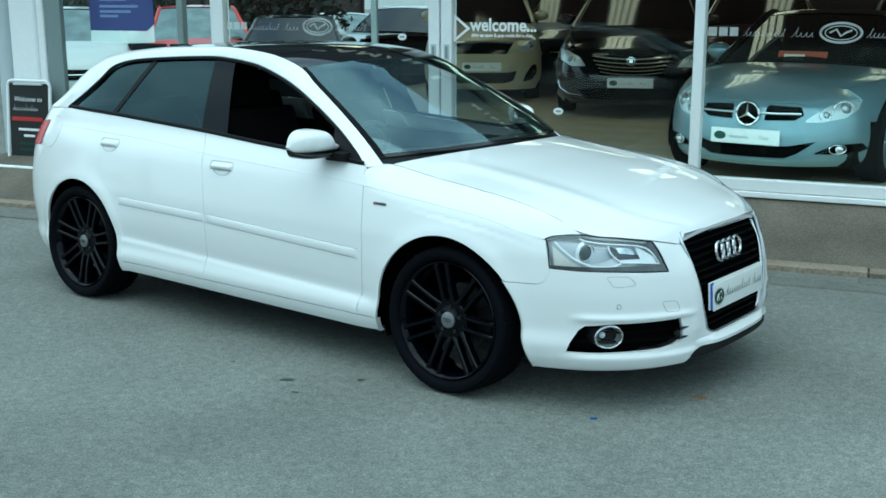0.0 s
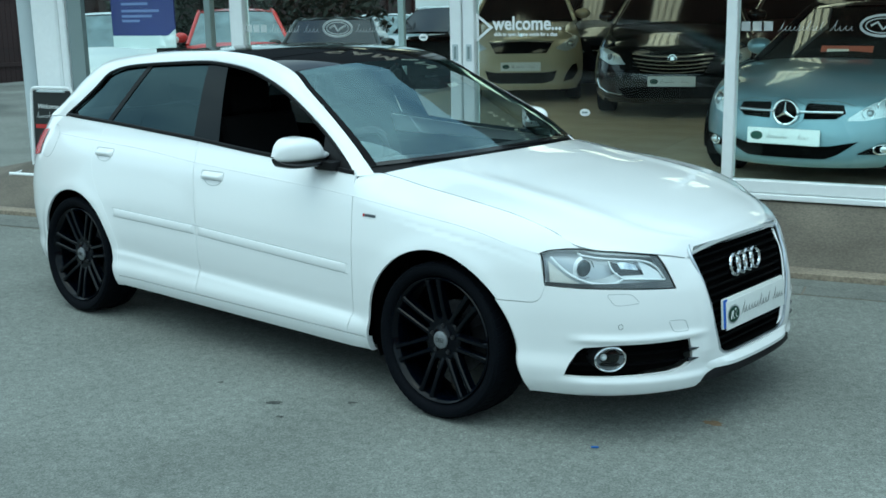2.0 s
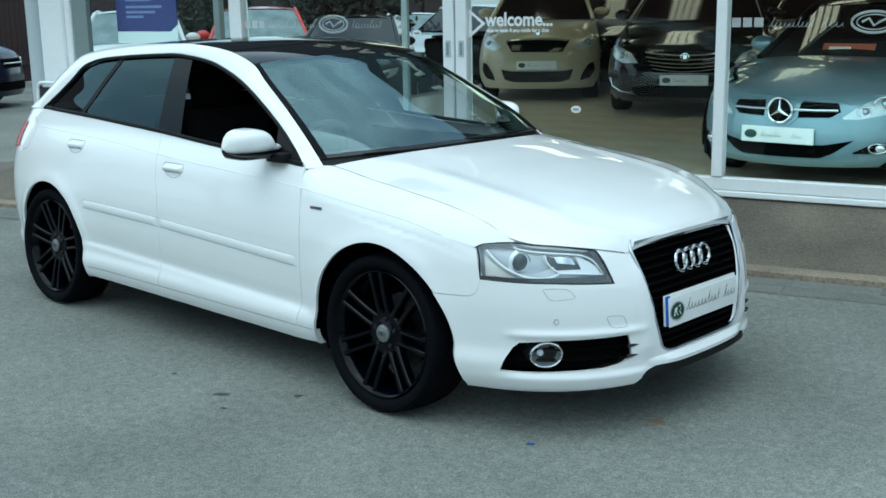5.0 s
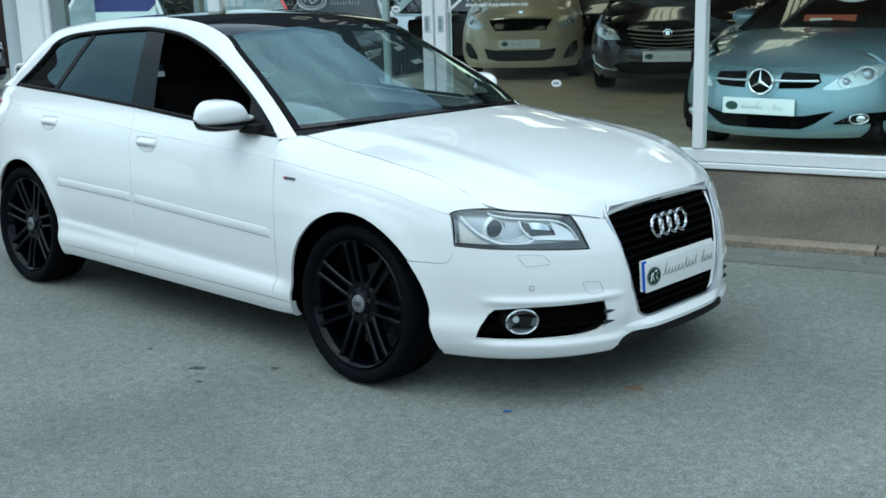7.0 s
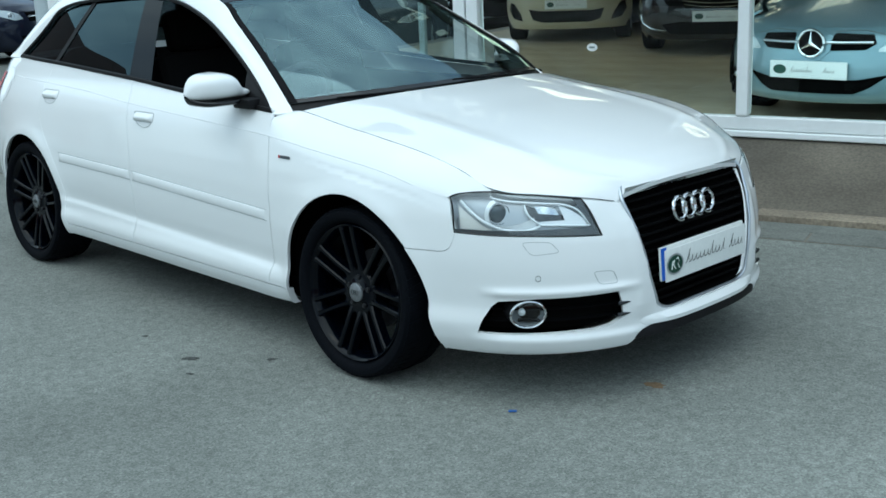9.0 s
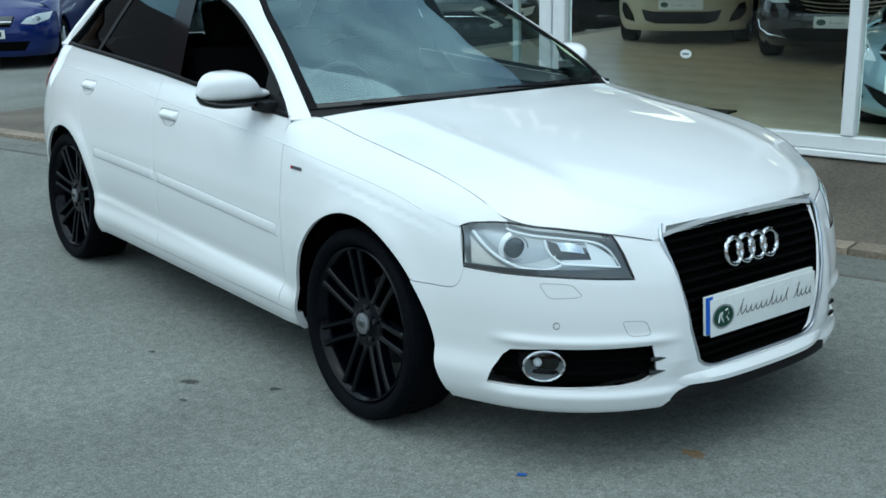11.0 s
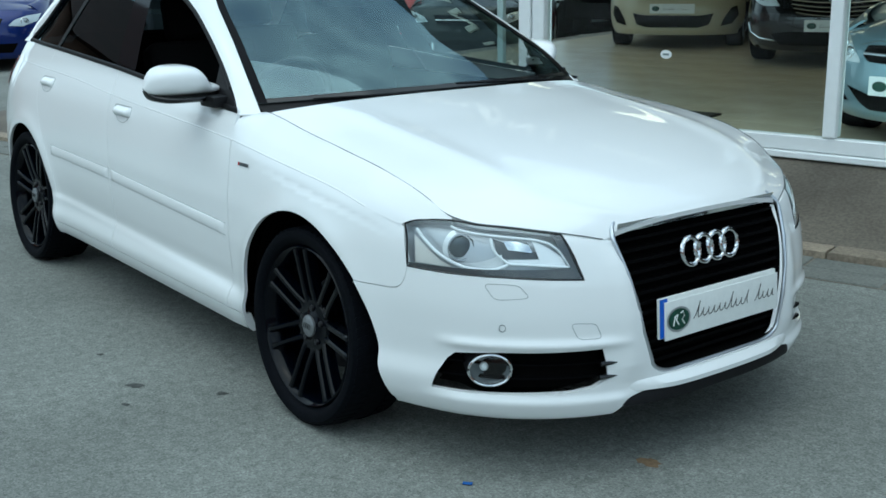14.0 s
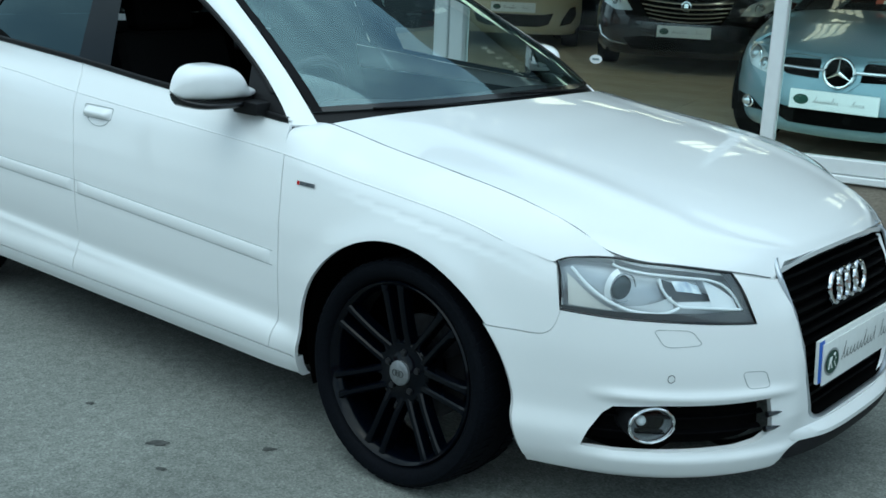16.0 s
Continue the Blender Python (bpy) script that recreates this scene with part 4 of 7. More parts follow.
def bonnet(u, v):
    b = 2 * v - 1
    ab = abs(b)
    ex, ey, ez = (float(f(u)) for f in edge_f)
    sx, _, sz = (float(f(u)) for f in spine_f)
    x = sx + (ex - sx) * ab ** 2.2
    z = sz + (ez - sz) * (0.35 * ab ** 2 + 0.65 * ab ** 3.4)
    ridge = 0.007 * math.exp(-((ab - (0.66 + 0.06 * u)) / 0.07) ** 2) * min(1, 4 * u) * min(1, 6 * (1 - u))
    return (x, b * abs(ey), z + ridge)


bm = grid(NB, 64, bonnet)
rim = [e for e in bm.edges if e.is_boundary]
vs = [g for g in bmesh.ops.extrude_edge_only(bm, edges=rim)["geom"] if isinstance(g, bmesh.types.BMVert)]
bmesh.ops.translate(bm, verts=vs, vec=(-0.002, 0, -0.014))
part("bonnet", bm, WHITE_PAINT, car)
def shut_line(side):
    pts = [Vector((float(edge_f[0](t)), side * float(edge_f[1](t)) * -1, float(edge_f[2](t)))) + Vector((0, side * 0.0015, -0.0005)) for t in np.linspace(0.09, 1, 90)]
    return tube(pts, 0.0017, sides=5)


part("bonnet_joint", shut_line(-1), SHADOW_GAP, car)
part("bonnet_joint", shut_line(1), SHADOW_GAP, car)
part("engine_cover", box(-0.25, 0.62, -0.55, 0.55, 0.30, 0.62, 0.03), DEEP_BLACK, car)

DLO = [(-0.503, 0.914), (-0.662, 1.027), (-0.849, 1.130), (-1.084, 1.237), (-1.223, 1.283), (-1.405, 1.326), (-1.58, 1.345), (-1.72, 1.352), (-2.03, 1.340), (-2.38, 1.314), (-2.53, 1.278), (-2.62, 1.205), (-2.76, 1.104), (-2.868, 1.031)]
RAIL = [(-0.445, -0.738, 0.916), (-0.600, -0.705, 1.030), (-0.780, -0.655, 1.132), (-0.985, -0.602, 1.240), (-1.120, -0.565, 1.312), (-1.33, -0.548, 1.368), (-1.55, -0.540, 1.390), (-1.72, -0.535, 1.396), (-2.05, -0.530, 1.388), (-2.42, -0.525, 1.362), (-2.72, -0.520, 1.316), (-2.88, -0.560, 1.220), (-3.00, -0.620, 1.100), (-3.075, -0.668, 1.024)]
_t = np.linspace(0, 1, len(DLO))
dlo_f = [smooth_table(list(zip(_t, [p[k] for p in DLO]))) for k in range(2)]
rail_f = [smooth_table(list(zip(_t, [p[k] for p in RAIL]))) for k in range(3)]


def cant(u, v):
    x, z = float(dlo_f[0](u)), float(dlo_f[1](u))
    p = Vector((x, -float(flank(x, z)) - 0.004 + 0.005 * max(0, 1 - u / 0.055), z))
    q = Vector([float(f(u)) for f in rail_f])
    r = p.lerp(q, v)
    bulge = math.sin(math.pi * v) * (0.010 + 0.015 * max(0, (u - 0.7) / 0.3))
    return r + Vector((0.2, -0.75, 0.6)).normalized() * bulge * min(1, u / 0.14) * min(1, (1 - u) / 0.08)


def cant_make():
    bm = grid(90, 10, cant)
    rim = [e for e in bm.edges if e.is_boundary]
    vs = [g for g in bmesh.ops.extrude_edge_only(bm, edges=rim)["geom"] if isinstance(g, bmesh.types.BMVert)]
    bmesh.ops.translate(bm, verts=vs, vec=(0, 0.003, -0.005))
    return bm


both("roof_pillar", cant_make, WHITE_PAINT, car)


def rail(u):
    return [float(f(u)) for f in rail_f]


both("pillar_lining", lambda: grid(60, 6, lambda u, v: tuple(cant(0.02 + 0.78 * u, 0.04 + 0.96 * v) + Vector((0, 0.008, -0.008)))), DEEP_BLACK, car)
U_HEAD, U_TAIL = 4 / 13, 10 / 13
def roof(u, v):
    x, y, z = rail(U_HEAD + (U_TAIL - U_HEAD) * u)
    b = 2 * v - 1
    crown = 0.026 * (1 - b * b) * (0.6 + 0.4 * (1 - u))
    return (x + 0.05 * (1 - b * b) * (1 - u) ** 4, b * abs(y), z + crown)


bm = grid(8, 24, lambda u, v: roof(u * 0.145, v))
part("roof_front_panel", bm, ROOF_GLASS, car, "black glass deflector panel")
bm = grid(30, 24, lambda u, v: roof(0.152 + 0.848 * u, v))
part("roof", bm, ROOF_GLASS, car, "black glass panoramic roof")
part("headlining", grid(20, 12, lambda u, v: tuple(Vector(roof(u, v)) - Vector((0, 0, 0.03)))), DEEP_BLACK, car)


def screen(u, v):
    q = rail(U_HEAD * (0.065 + 0.93 * u))
    b = 2 * v - 1
    bow = 1 - abs(b) ** 2.2
    fwd = 0.20 * (1 - u) + 0.055 * u
    up = 0.022 * (1 - u) + 0.030 * u
    return (q[0] + fwd * bow, b * (abs(q[1]) - 0.004), q[2] + up * bow)


SCREEN_EDGE = material("screen_edge_black", (0.004, 0.004, 0.005), 0.6, spec=0.08)
ws = part("windscreen", grid(24, 32, screen), WIN_GLASS, car, "tinted windscreen")
ws.visible_shadow = False
bm = grid(3, 32, lambda u, v: tuple(Vector(screen(0.028 * u, v)) + Vector((0.002, 0, 0.0015))))
part("screen_band", bm, BLACK_GLOSS, ws)
for s in (0, 1):
    part("screen_edge", grid(24, 3, lambda u, w, s=s: tuple(Vector(screen(u, 0.018 * w if s == 0 else 1 - 0.034 * w)) + Vector((0.002, 0, 0.0015)))), SCREEN_EDGE, ws)
part("scuttle", grid(4, 32, lambda u, v: (lambda a, b: tuple(a.lerp(b, u) - Vector((0, 0, 0.018 * math.sin(math.pi * u) + 0.006))))(Vector(bonnet(0.985, v)), Vector(screen(0.01, v)))), BLACK_PLASTIC, car)


def dlo_loop(shrink=0.0):
    top = [(float(dlo_f[0](t)), float(dlo_f[1](t)) - shrink) for t in np.linspace(0.0, 0.985, 70)]
    low = [(x, float(belt_z(x)) + shrink) for x in np.linspace(-2.835, -0.51, 50)]
    return top, low


def strip(line, width, out=0.006):
    """A flat trim strip on the flank, centred on a line in (x, z)."""
    p = [Vector(side_point(np.array(x), np.array(z))) - Vector((0, out, 0)) for x, z in line]
    d = [np.array(line[min(i + 1, len(line) - 1)]) - np.array(line[max(i - 1, 0)]) for i in range(len(line))]
    n = [(-q[1] / np.hypot(*q), q[0] / np.hypot(*q)) for q in d]
    bm = bmesh.new()
    prof = [(-0.5, 0.006), (-0.5, 0), (-0.3, -0.003), (0.3, -0.003), (0.5, 0), (0.5, 0.006)]
    grid(len(line) - 1, 5, lambda u, v: (lambda i, k: p[i] + Vector((n[i][0] * width * prof[k][0], prof[k][1], n[i][1] * width * prof[k][0])))(round(u * (len(line) - 1)), round(v * 5)), bm)
    return bm


top_line, low_line = dlo_loop()
both("window_trim", lambda: strip([(x, z - 0.010) for x, z in top_line if z > 0.99], 0.015), BLACK_PLASTIC, car, "black window surround")
both("belt_trim", lambda: strip([(x, z + 0.011) for x, z in low_line], 0.018), BLACK_PLASTIC, car, "black waistline strip")


def side_glass(x_front, x_rear, out, inset=0.0):
    """Glass between two leaning lines, each a pair of (x, z)."""
    def line(l, z):
        (xa, za), (xb, zb) = l
        return xa + (xb - xa) * (z - za) / (zb - za)
    dlo_top = smooth_table(sorted([(x, z) for x, z in DLO]))

    def fn(u, v):
        xb = x_rear[0][0] + (x_front[0][0] - x_rear[0][0]) * u
        z0 = float(belt_z(xb)) + 0.005
        x = xb
        for _ in range(4):
            z1 = float(dlo_top(x)) - 0.008
            z = z0 + (z1 - z0) * v
            a, b = line(x_rear, z), line(x_front, z)
            x = a + (b - a) * u
        return (x, -float(flank(x, z)) + 0.010 - out, z)
    return grid(24, 16, fn)


REAR_F, REAR_B = ((-1.655, 0.985), (-1.715, 1.345)), ((-2.395, 1.018), (-2.165, 1.325))


def quarter_glass():
    def fn(u, v):
        z = 1.024 + (1.312 - 1.024) * v
        xb = -2.415 + (z - 1.018) * 0.23 / 0.307
        xa = float(np.interp(z, [1.031, 1.104, 1.205, 1.278, 1.314], [-2.855, -2.745, -2.605, -2.515, -2.36]))
        xb = max(xb, xa + 0.004)
        x = xa + (xb - xa) * u
        return (x, -float(flank(x, z)) + 0.010, z)
    return grid(20, 16, fn)


both("rear_door_window", lambda: side_glass(REAR_F, REAR_B, 0.0), TINT_GLASS, car, "dark privacy glass")
both("quarter_window", quarter_glass, TINT_GLASS, car, "dark privacy glass")
PILLAR_BLACK = material("gloss_pillar_black", (0.003, 0.0045, 0.006), 0.06, spec=0.16)
PILLAR = ((-1.452, 0.97), (-1.560, 1.338)), ((-1.652, 0.99), (-1.712, 1.345))
both("door_pillar_cover", lambda: side_glass(PILLAR[0], PILLAR[1], 0.004), PILLAR_BLACK, car, "gloss black pillar cover")
DIV = ((-2.385, 1.018), (-2.155, 1.325)), ((-2.425, 1.018), (-2.195, 1.325))
both("window_divider", lambda: side_glass(DIV[0], DIV[1], 0.004), BLACK_PLASTIC, car)


def sail():
    """The black corner piece that carries the door mirror."""
    pts = [(-0.510, 0.918), (-0.715, 0.936), (-0.750, 1.066), (-0.665, 1.020)]
    p = [Vector(side_point(np.array(x), np.array(z))) - Vector((0, 0.002, 0)) for x, z in pts]
    bm = bmesh.new()
    f = [bm.verts.new(v) for v in p]
    b = [bm.verts.new(v + Vector((0, 0.02, 0))) for v in p]
    bm.faces.new(f)
    for i in range(4):
        bm.faces.new((f[i], b[i], b[(i + 1) % 4], f[(i + 1) % 4]))
    return bm


both("mirror_sail", sail, BLACK_PLASTIC, car)
left_win = flipped(side_glass(((-0.56, 0.92), (-1.36, 1.335)), ((-1.46, 0.97), (-1.56, 1.338)), 0.0))
# the far front door window stays up
w = part("front_door_window", left_win, LENS_GLASS, car)
w.visible_shadow = False


m = Matrix.Translation(Vector(screen(0.86, 0.5)) + Vector((-0.09, 0, -0.045))) @ Matrix.Rotation(radians(12), 4, "Z")
rear_mirror = part("rear_view_mirror", box(-0.015, 0.02, -0.11, 0.11, -0.035, 0.035, 0.012, segments=2), BLACK_PLASTIC, car)
rear_mirror.matrix_local = m
part("mirror_stem", tube([(0.01, 0, 0.02), (0.06, 0, 0.06)], 0.012, sides=8), BLACK_PLASTIC, rear_mirror)


# ---- rear end ----
def tail(u, v):
    b = 2 * v - 1
    z = 0.20 + 0.83 * u
    n = float(REAR_N(z))
    w = float(HALF_WIDTH(z))
    x_end = -1.9 - float(REAR_LEN(z))
    y = b * 0.80 * w
    return (x_end + 1.42 * 0 + (1 - (1 - abs(b * 0.80) ** n) ** (1 / n)) * float(REAR_LEN(z)), y, z)


part("tailgate", grid(20, 24, tail), WHITE_PAINT, car)


def rear_screen(u, v):
    q = rail(10 / 13 + 3 / 13 * u)
    b = 2 * v - 1
    return (q[0] - 0.16 * (1 - abs(b) ** 2.5) * (0.3 + 0.7 * u), b * abs(q[1]), q[2] + 0.008 * (1 - b * b))


part("rear_window", grid(16, 20, rear_screen), TINT_GLASS, car, "dark rear window")
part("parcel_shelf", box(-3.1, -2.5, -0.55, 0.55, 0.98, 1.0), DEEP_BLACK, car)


def tail_lamp(u, v):
    x = -3.20 + 0.17 * u
    z = 0.80 + 0.135 * v + 0.02 * u
    return Vector((x, -float(flank(x, z)) - 0.006, z))


both("tail_light", lambda: grid(10, 8, tail_lamp), RED_LENS, car, "red tail light")


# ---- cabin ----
# plain near-black tub and floor: the cabin's shade is put into their colour
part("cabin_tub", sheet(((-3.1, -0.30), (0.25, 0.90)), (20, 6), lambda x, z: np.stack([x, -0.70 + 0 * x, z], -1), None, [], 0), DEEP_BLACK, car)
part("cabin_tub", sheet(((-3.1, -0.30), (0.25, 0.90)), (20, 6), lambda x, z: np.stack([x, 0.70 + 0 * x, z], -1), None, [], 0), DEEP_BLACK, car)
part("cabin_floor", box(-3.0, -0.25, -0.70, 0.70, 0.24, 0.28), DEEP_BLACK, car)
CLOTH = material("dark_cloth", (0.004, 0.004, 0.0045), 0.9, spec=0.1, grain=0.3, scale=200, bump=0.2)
DASH = material("dark_dashboard", (0.02, 0.022, 0.024), 0.6, grain=0.2, scale=200, bump=0.1)


def dash(u, v):
    y = (2 * v - 1) * 0.70
    prof = [(-0.26, 0.90), (-0.45, 0.915), (-0.62, 0.93), (-0.74, 0.915), (-0.80, 0.86), (-0.78, 0.60)]
    x, z = prof[round(u * 5)]
    return (x + 0.12 * (1 - abs(2 * v - 1) ** 2) * (1 - u), y, z + 0.02 * math.exp(-((y + 0.36) / 0.16) ** 2) * (0.3 < u < 0.9))


part("dashboard", grid(5, 30, dash), DASH, car)
wheel_m = Matrix.Translation((-0.93, -0.36, 0.88)) @ Matrix.Rotation(radians(-64), 4, "Y")
ring = [wheel_m @ Vector((0.185 * math.cos(a), 0.185 * math.sin(a), 0)) for a in np.linspace(0, math.tau, 41)[:-1]]
steer = part("steering_wheel", tube(ring, 0.015, sides=8, closed=True), DASH, car)
bm = bmesh.new()
for a in (math.pi / 2, -math.pi / 2, math.pi):
    tube([wheel_m @ Vector((0.02 * math.cos(a), 0.02 * math.sin(a), -0.02)), wheel_m @ Vector((0.18 * math.cos(a), 0.18 * math.sin(a), 0))], 0.02, bm, sides=6)
part("spoke", bm, DASH, steer)


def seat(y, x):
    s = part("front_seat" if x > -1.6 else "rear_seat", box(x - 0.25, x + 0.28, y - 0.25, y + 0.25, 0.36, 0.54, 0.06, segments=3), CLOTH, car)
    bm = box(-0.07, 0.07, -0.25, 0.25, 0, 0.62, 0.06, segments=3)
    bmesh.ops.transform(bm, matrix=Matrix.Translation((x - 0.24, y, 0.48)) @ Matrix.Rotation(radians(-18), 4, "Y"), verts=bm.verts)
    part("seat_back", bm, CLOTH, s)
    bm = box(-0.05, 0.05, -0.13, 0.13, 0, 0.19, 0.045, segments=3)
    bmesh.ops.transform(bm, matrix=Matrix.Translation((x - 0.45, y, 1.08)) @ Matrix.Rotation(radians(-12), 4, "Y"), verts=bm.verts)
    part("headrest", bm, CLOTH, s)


for y in (-0.36, 0.36):
    seat(y, -1.25)
    seat(y, -2.10)

# ---- mirrors, handles, mouldings, badges ----
M_TOP = smooth_table([(0, 0.998), (0.05, 1.003), (0.14, 1.006), (0.185, 1.022), (0.25, 1.048), (0.34, 1.063), (0.52, 1.069), (0.70, 1.068), (0.84, 1.059), (0.93, 1.040), (0.98, 1.014), (1.0, 0.995)])
M_LOW = smooth_table([(0, 0.972), (0.10, 0.968), (0.6, 0.966), (0.90, 0.970), (0.98, 0.980), (1.0, 0.990)])
M_FOOT = smooth_table([(0, 0.966), (0.10, 0.950), (0.30, 0.940), (0.70, 0.940), (0.90, 0.950), (0.98, 0.970), (1.0, 0.985)])
M_NOSE = smooth_table([(0, -0.690), (0.15, -0.672), (0.35, -0.655), (0.60, -0.662), (0.82, -0.690), (0.95, -0.730), (1.0, -0.762)])


def mirror_shell(low, top, inset=0.0):
    """A housing lofted from the door outwards, flat at the back, round in front."""
    def fn(u, v):
        y = -0.764 - 0.248 * u
        z0, z1, a = float(low(u)), float(top(u)), math.pi * v
        x = -0.778 + (float(M_NOSE(u)) - inset + 0.778) * math.sin(a) ** 0.55
        return (x, y, (z0 + z1) / 2 - (z1 - z0) / 2 * math.copysign(abs(math.cos(a)) ** 0.75, math.cos(a)))
    bm = grid(36, 20, fn)
    bmesh.ops.holes_fill(bm, edges=[e for e in bm.edges if e.is_boundary], sides=0)
    return bm


mirror = [
    both("mirror_cap", lambda: mirror_shell(M_LOW, M_TOP), WHITE_PAINT, car, "white door mirror cap"),
    both("mirror_base", lambda: mirror_shell(M_FOOT, lambda u: float(M_LOW(u)) + 0.004, 0.006), BLACK_GLOSS, car, "black door mirror base"),
    both("mirror_glass", lambda: box(-0.778, -0.772, -0.985, -0.80, 0.968, 1.042, 0.002), CHROME, car),
]
both("mirror_arm", lambda: box(-0.72, -0.61, -0.83, -0.745, 0.925, 0.965, 0.015, segments=2), BLACK_PLASTIC, car)
# the mirror beside the showroom is swung back on its foot
HINGE = Vector((-0.70, 0.785, 0))
for near, far in mirror:
    far.data.transform(Matrix.Translation(HINGE) @ Matrix.Rotation(radians(42), 4, "Z") @ Matrix.Translation(-HINGE))



def handle(x0, x1, z):
    def pull(u, v):
        x = x0 + (x1 - x0) * u
        zz = z + (v - 0.5) * 0.034
        e = min(1, 6 * u, 6 * (1 - u)) ** 0.5
        c = math.cos((v - 0.5) * math.pi * 0.9)
        return Vector(side_point(np.array(x), np.array(zz))) + Vector((0, 0.004 - 0.026 * e * (0.35 + 0.65 * c), 0))
    both("door_handle", lambda: grid(20, 8, pull), WHITE_PAINT, car)

    def cup():
        cx, cz = (x0 + x1) / 2 + 0.01, z - 0.014
        bm = bmesh.new()
        pts = [(cx + 0.062 * math.cos(a), cz + 0.030 * math.sin(a)) for a in np.linspace(math.pi * 1.05, math.pi * 1.95, 18)]
        tube([Vector(side_point(np.array(x), np.array(zz))) - Vector((0, 0.0008, 0)) for x, zz in pts], 0.0012, bm, sides=5)
        return bm
    both("handle_cup_edge", cup, SOFT_GAP, car)
    both("handle_gap", lambda: tube([Vector(side_point(np.array(x), np.array(zz))) - Vector((0, 0.0008, 0)) for x, zz in rounded_loop([(x0 - 0.003, z - 0.020), (x1 + 0.003, z - 0.020), (x1 + 0.003, z + 0.020), (x0 - 0.003, z + 0.020)], 3, 0.12)], 0.0012, sides=5, closed=True), SOFT_GAP, car)


handle(-1.492, -1.335, 0.840)
handle(-2.405, -2.255, 0.882)


def moulding(x0, x1, z0, z1):
    line = [(x0 + (x1 - x0) * t, z0 + (z1 - z0) * t) for t in np.linspace(0, 1, 40)]
    p = [np.array(q) for q in line]
    prof = [(-0.021, 0.003), (-0.0200, -0.003), (-0.013, -0.006), (0.013, -0.006), (0.0200, -0.003), (0.021, 0.003)]
    def fn(u, v):
        x, z = p[round(u * 39)]
        dz, o = prof[round(v * 5)]
        e = 1.0 if 0 < u < 1 else 0.0
        return Vector(side_point(np.array(x), np.array(z + dz))) + Vector((0, o * e + (0.004 if not e else 0), 0))
    return grid(39, 5, fn)


both("swage_line", lambda: tube([Vector(side_point(np.array(x), np.array(float(CREASE(x)) - 0.002))) for x in np.linspace(-2.85, 0.30, 90)], 0.0019, sides=6), WHITE_PAINT, car)
both("side_moulding", lambda: moulding(-1.506, -0.487, 0.576, 0.536), WHITE_PAINT, car)
both("side_moulding", lambda: moulding(-2.205, -1.522, 0.590, 0.577), WHITE_PAINT, car)


def joint_on_side(line, r=0.0014):
    return tube([Vector(side_point(np.array(x), np.array(z))) for x, z in line], r, sides=5)


for dz in (-0.0215, 0.0215):
    both("moulding_joint", lambda dz=dz: joint_on_side([(x, 0.576 - 0.040 * (x + 1.506) / 1.019 + dz) for x in np.linspace(-1.506, -0.487, 20)], 0.0012), SOFT_GAP, car)
    both("moulding_joint", lambda dz=dz: joint_on_side([(x, 0.590 - 0.013 * (x + 2.205) / 0.683 + dz) for x in np.linspace(-2.205, -1.522, 14)], 0.0012), SOFT_GAP, car)
fuel = [(-2.93 + 0.085 * math.cos(a), 0.895 + 0.085 * math.sin(a)) for a in np.linspace(-2.2, 1.9, 28)]
part("fuel_flap_joint", joint_on_side(fuel, 0.0012), SOFT_GAP, car)
BADGE = material("badge_metal", (0.10, 0.11, 0.12), 0.35, metal=0.6, grain=0.5, scale=160)
for x0, x1, mat, lab in ((-0.408, -0.398, RED_LENS, "small red badge"), (-0.397, -0.336, BADGE, "small dark and silver badge")):
    both("wing_badge", lambda: grid(4, 2, lambda u, v: Vector(side_point(np.array(x0 + (x1 - x0) * u), np.array(0.764 + 0.011 * v))) - Vector((0, 0.003, 0))), mat, car, lab)


def wiper(x0, y0, x1, y1):
    pts = []
    for t in np.linspace(0, 1, 12):
        y = y0 + (y1 - y0) * t
        u = x0 + (x1 - x0) * t
        pts.append(Vector(screen(u, (y / 0.745 + 1) / 2)) + Vector((0.022, 0, -0.010)))
    return tube(pts, [0.006 - 0.003 * t for t in np.linspace(0, 1, 12)], sides=6)


part("wiper", wiper(0.005, 0.60, 0.050, -0.02), BLACK_PLASTIC, car)
part("wiper", wiper(0.000, -0.02, 0.030, -0.58), BLACK_PLASTIC, car)


# ---- wheels ----
CAP = material("hub_cap_grey", (0.22, 0.23, 0.24), 0.4, metal=0.6, grain=0.15, scale=80)
def spoke(a0, side):
    """One slim bar of a parallel pair; the wheel lies in the xz plane and looks along -y."""
    bm = bmesh.new()
    prof = [(0.062, -0.064, 0.0240, 0.0110), (0.085, -0.070, 0.0240, 0.0100), (0.12, -0.077, 0.0240, 0.0092), (0.17, -0.084, 0.0250, 0.0090), (0.215, -0.090, 0.0270, 0.0095), (0.236, -0.093, 0.0290, 0.0120), (0.246, -0.091, 0.0305, 0.0140)]
    rings = []
    for r, y, off, w in prof:
        off *= side
        rings.append([(r, y + 0.036, off - w * 1.25), (r, y + 0.005, off - w), (r, y, off - w * 0.55), (r, y, off + w * 0.55), (r, y + 0.005, off + w), (r, y + 0.036, off + w * 1.25)])
    ca, sa = math.cos(a0), math.sin(a0)
    vs = [[bm.verts.new((r * ca - o * sa, y, r * sa + o * ca)) for r, y, o in ring] for ring in rings]
    for i in range(len(vs) - 1):
        for k in range(5):
            bm.faces.new((vs[i][k], vs[i][k + 1], vs[i + 1][k + 1], vs[i + 1][k]))
    return bm


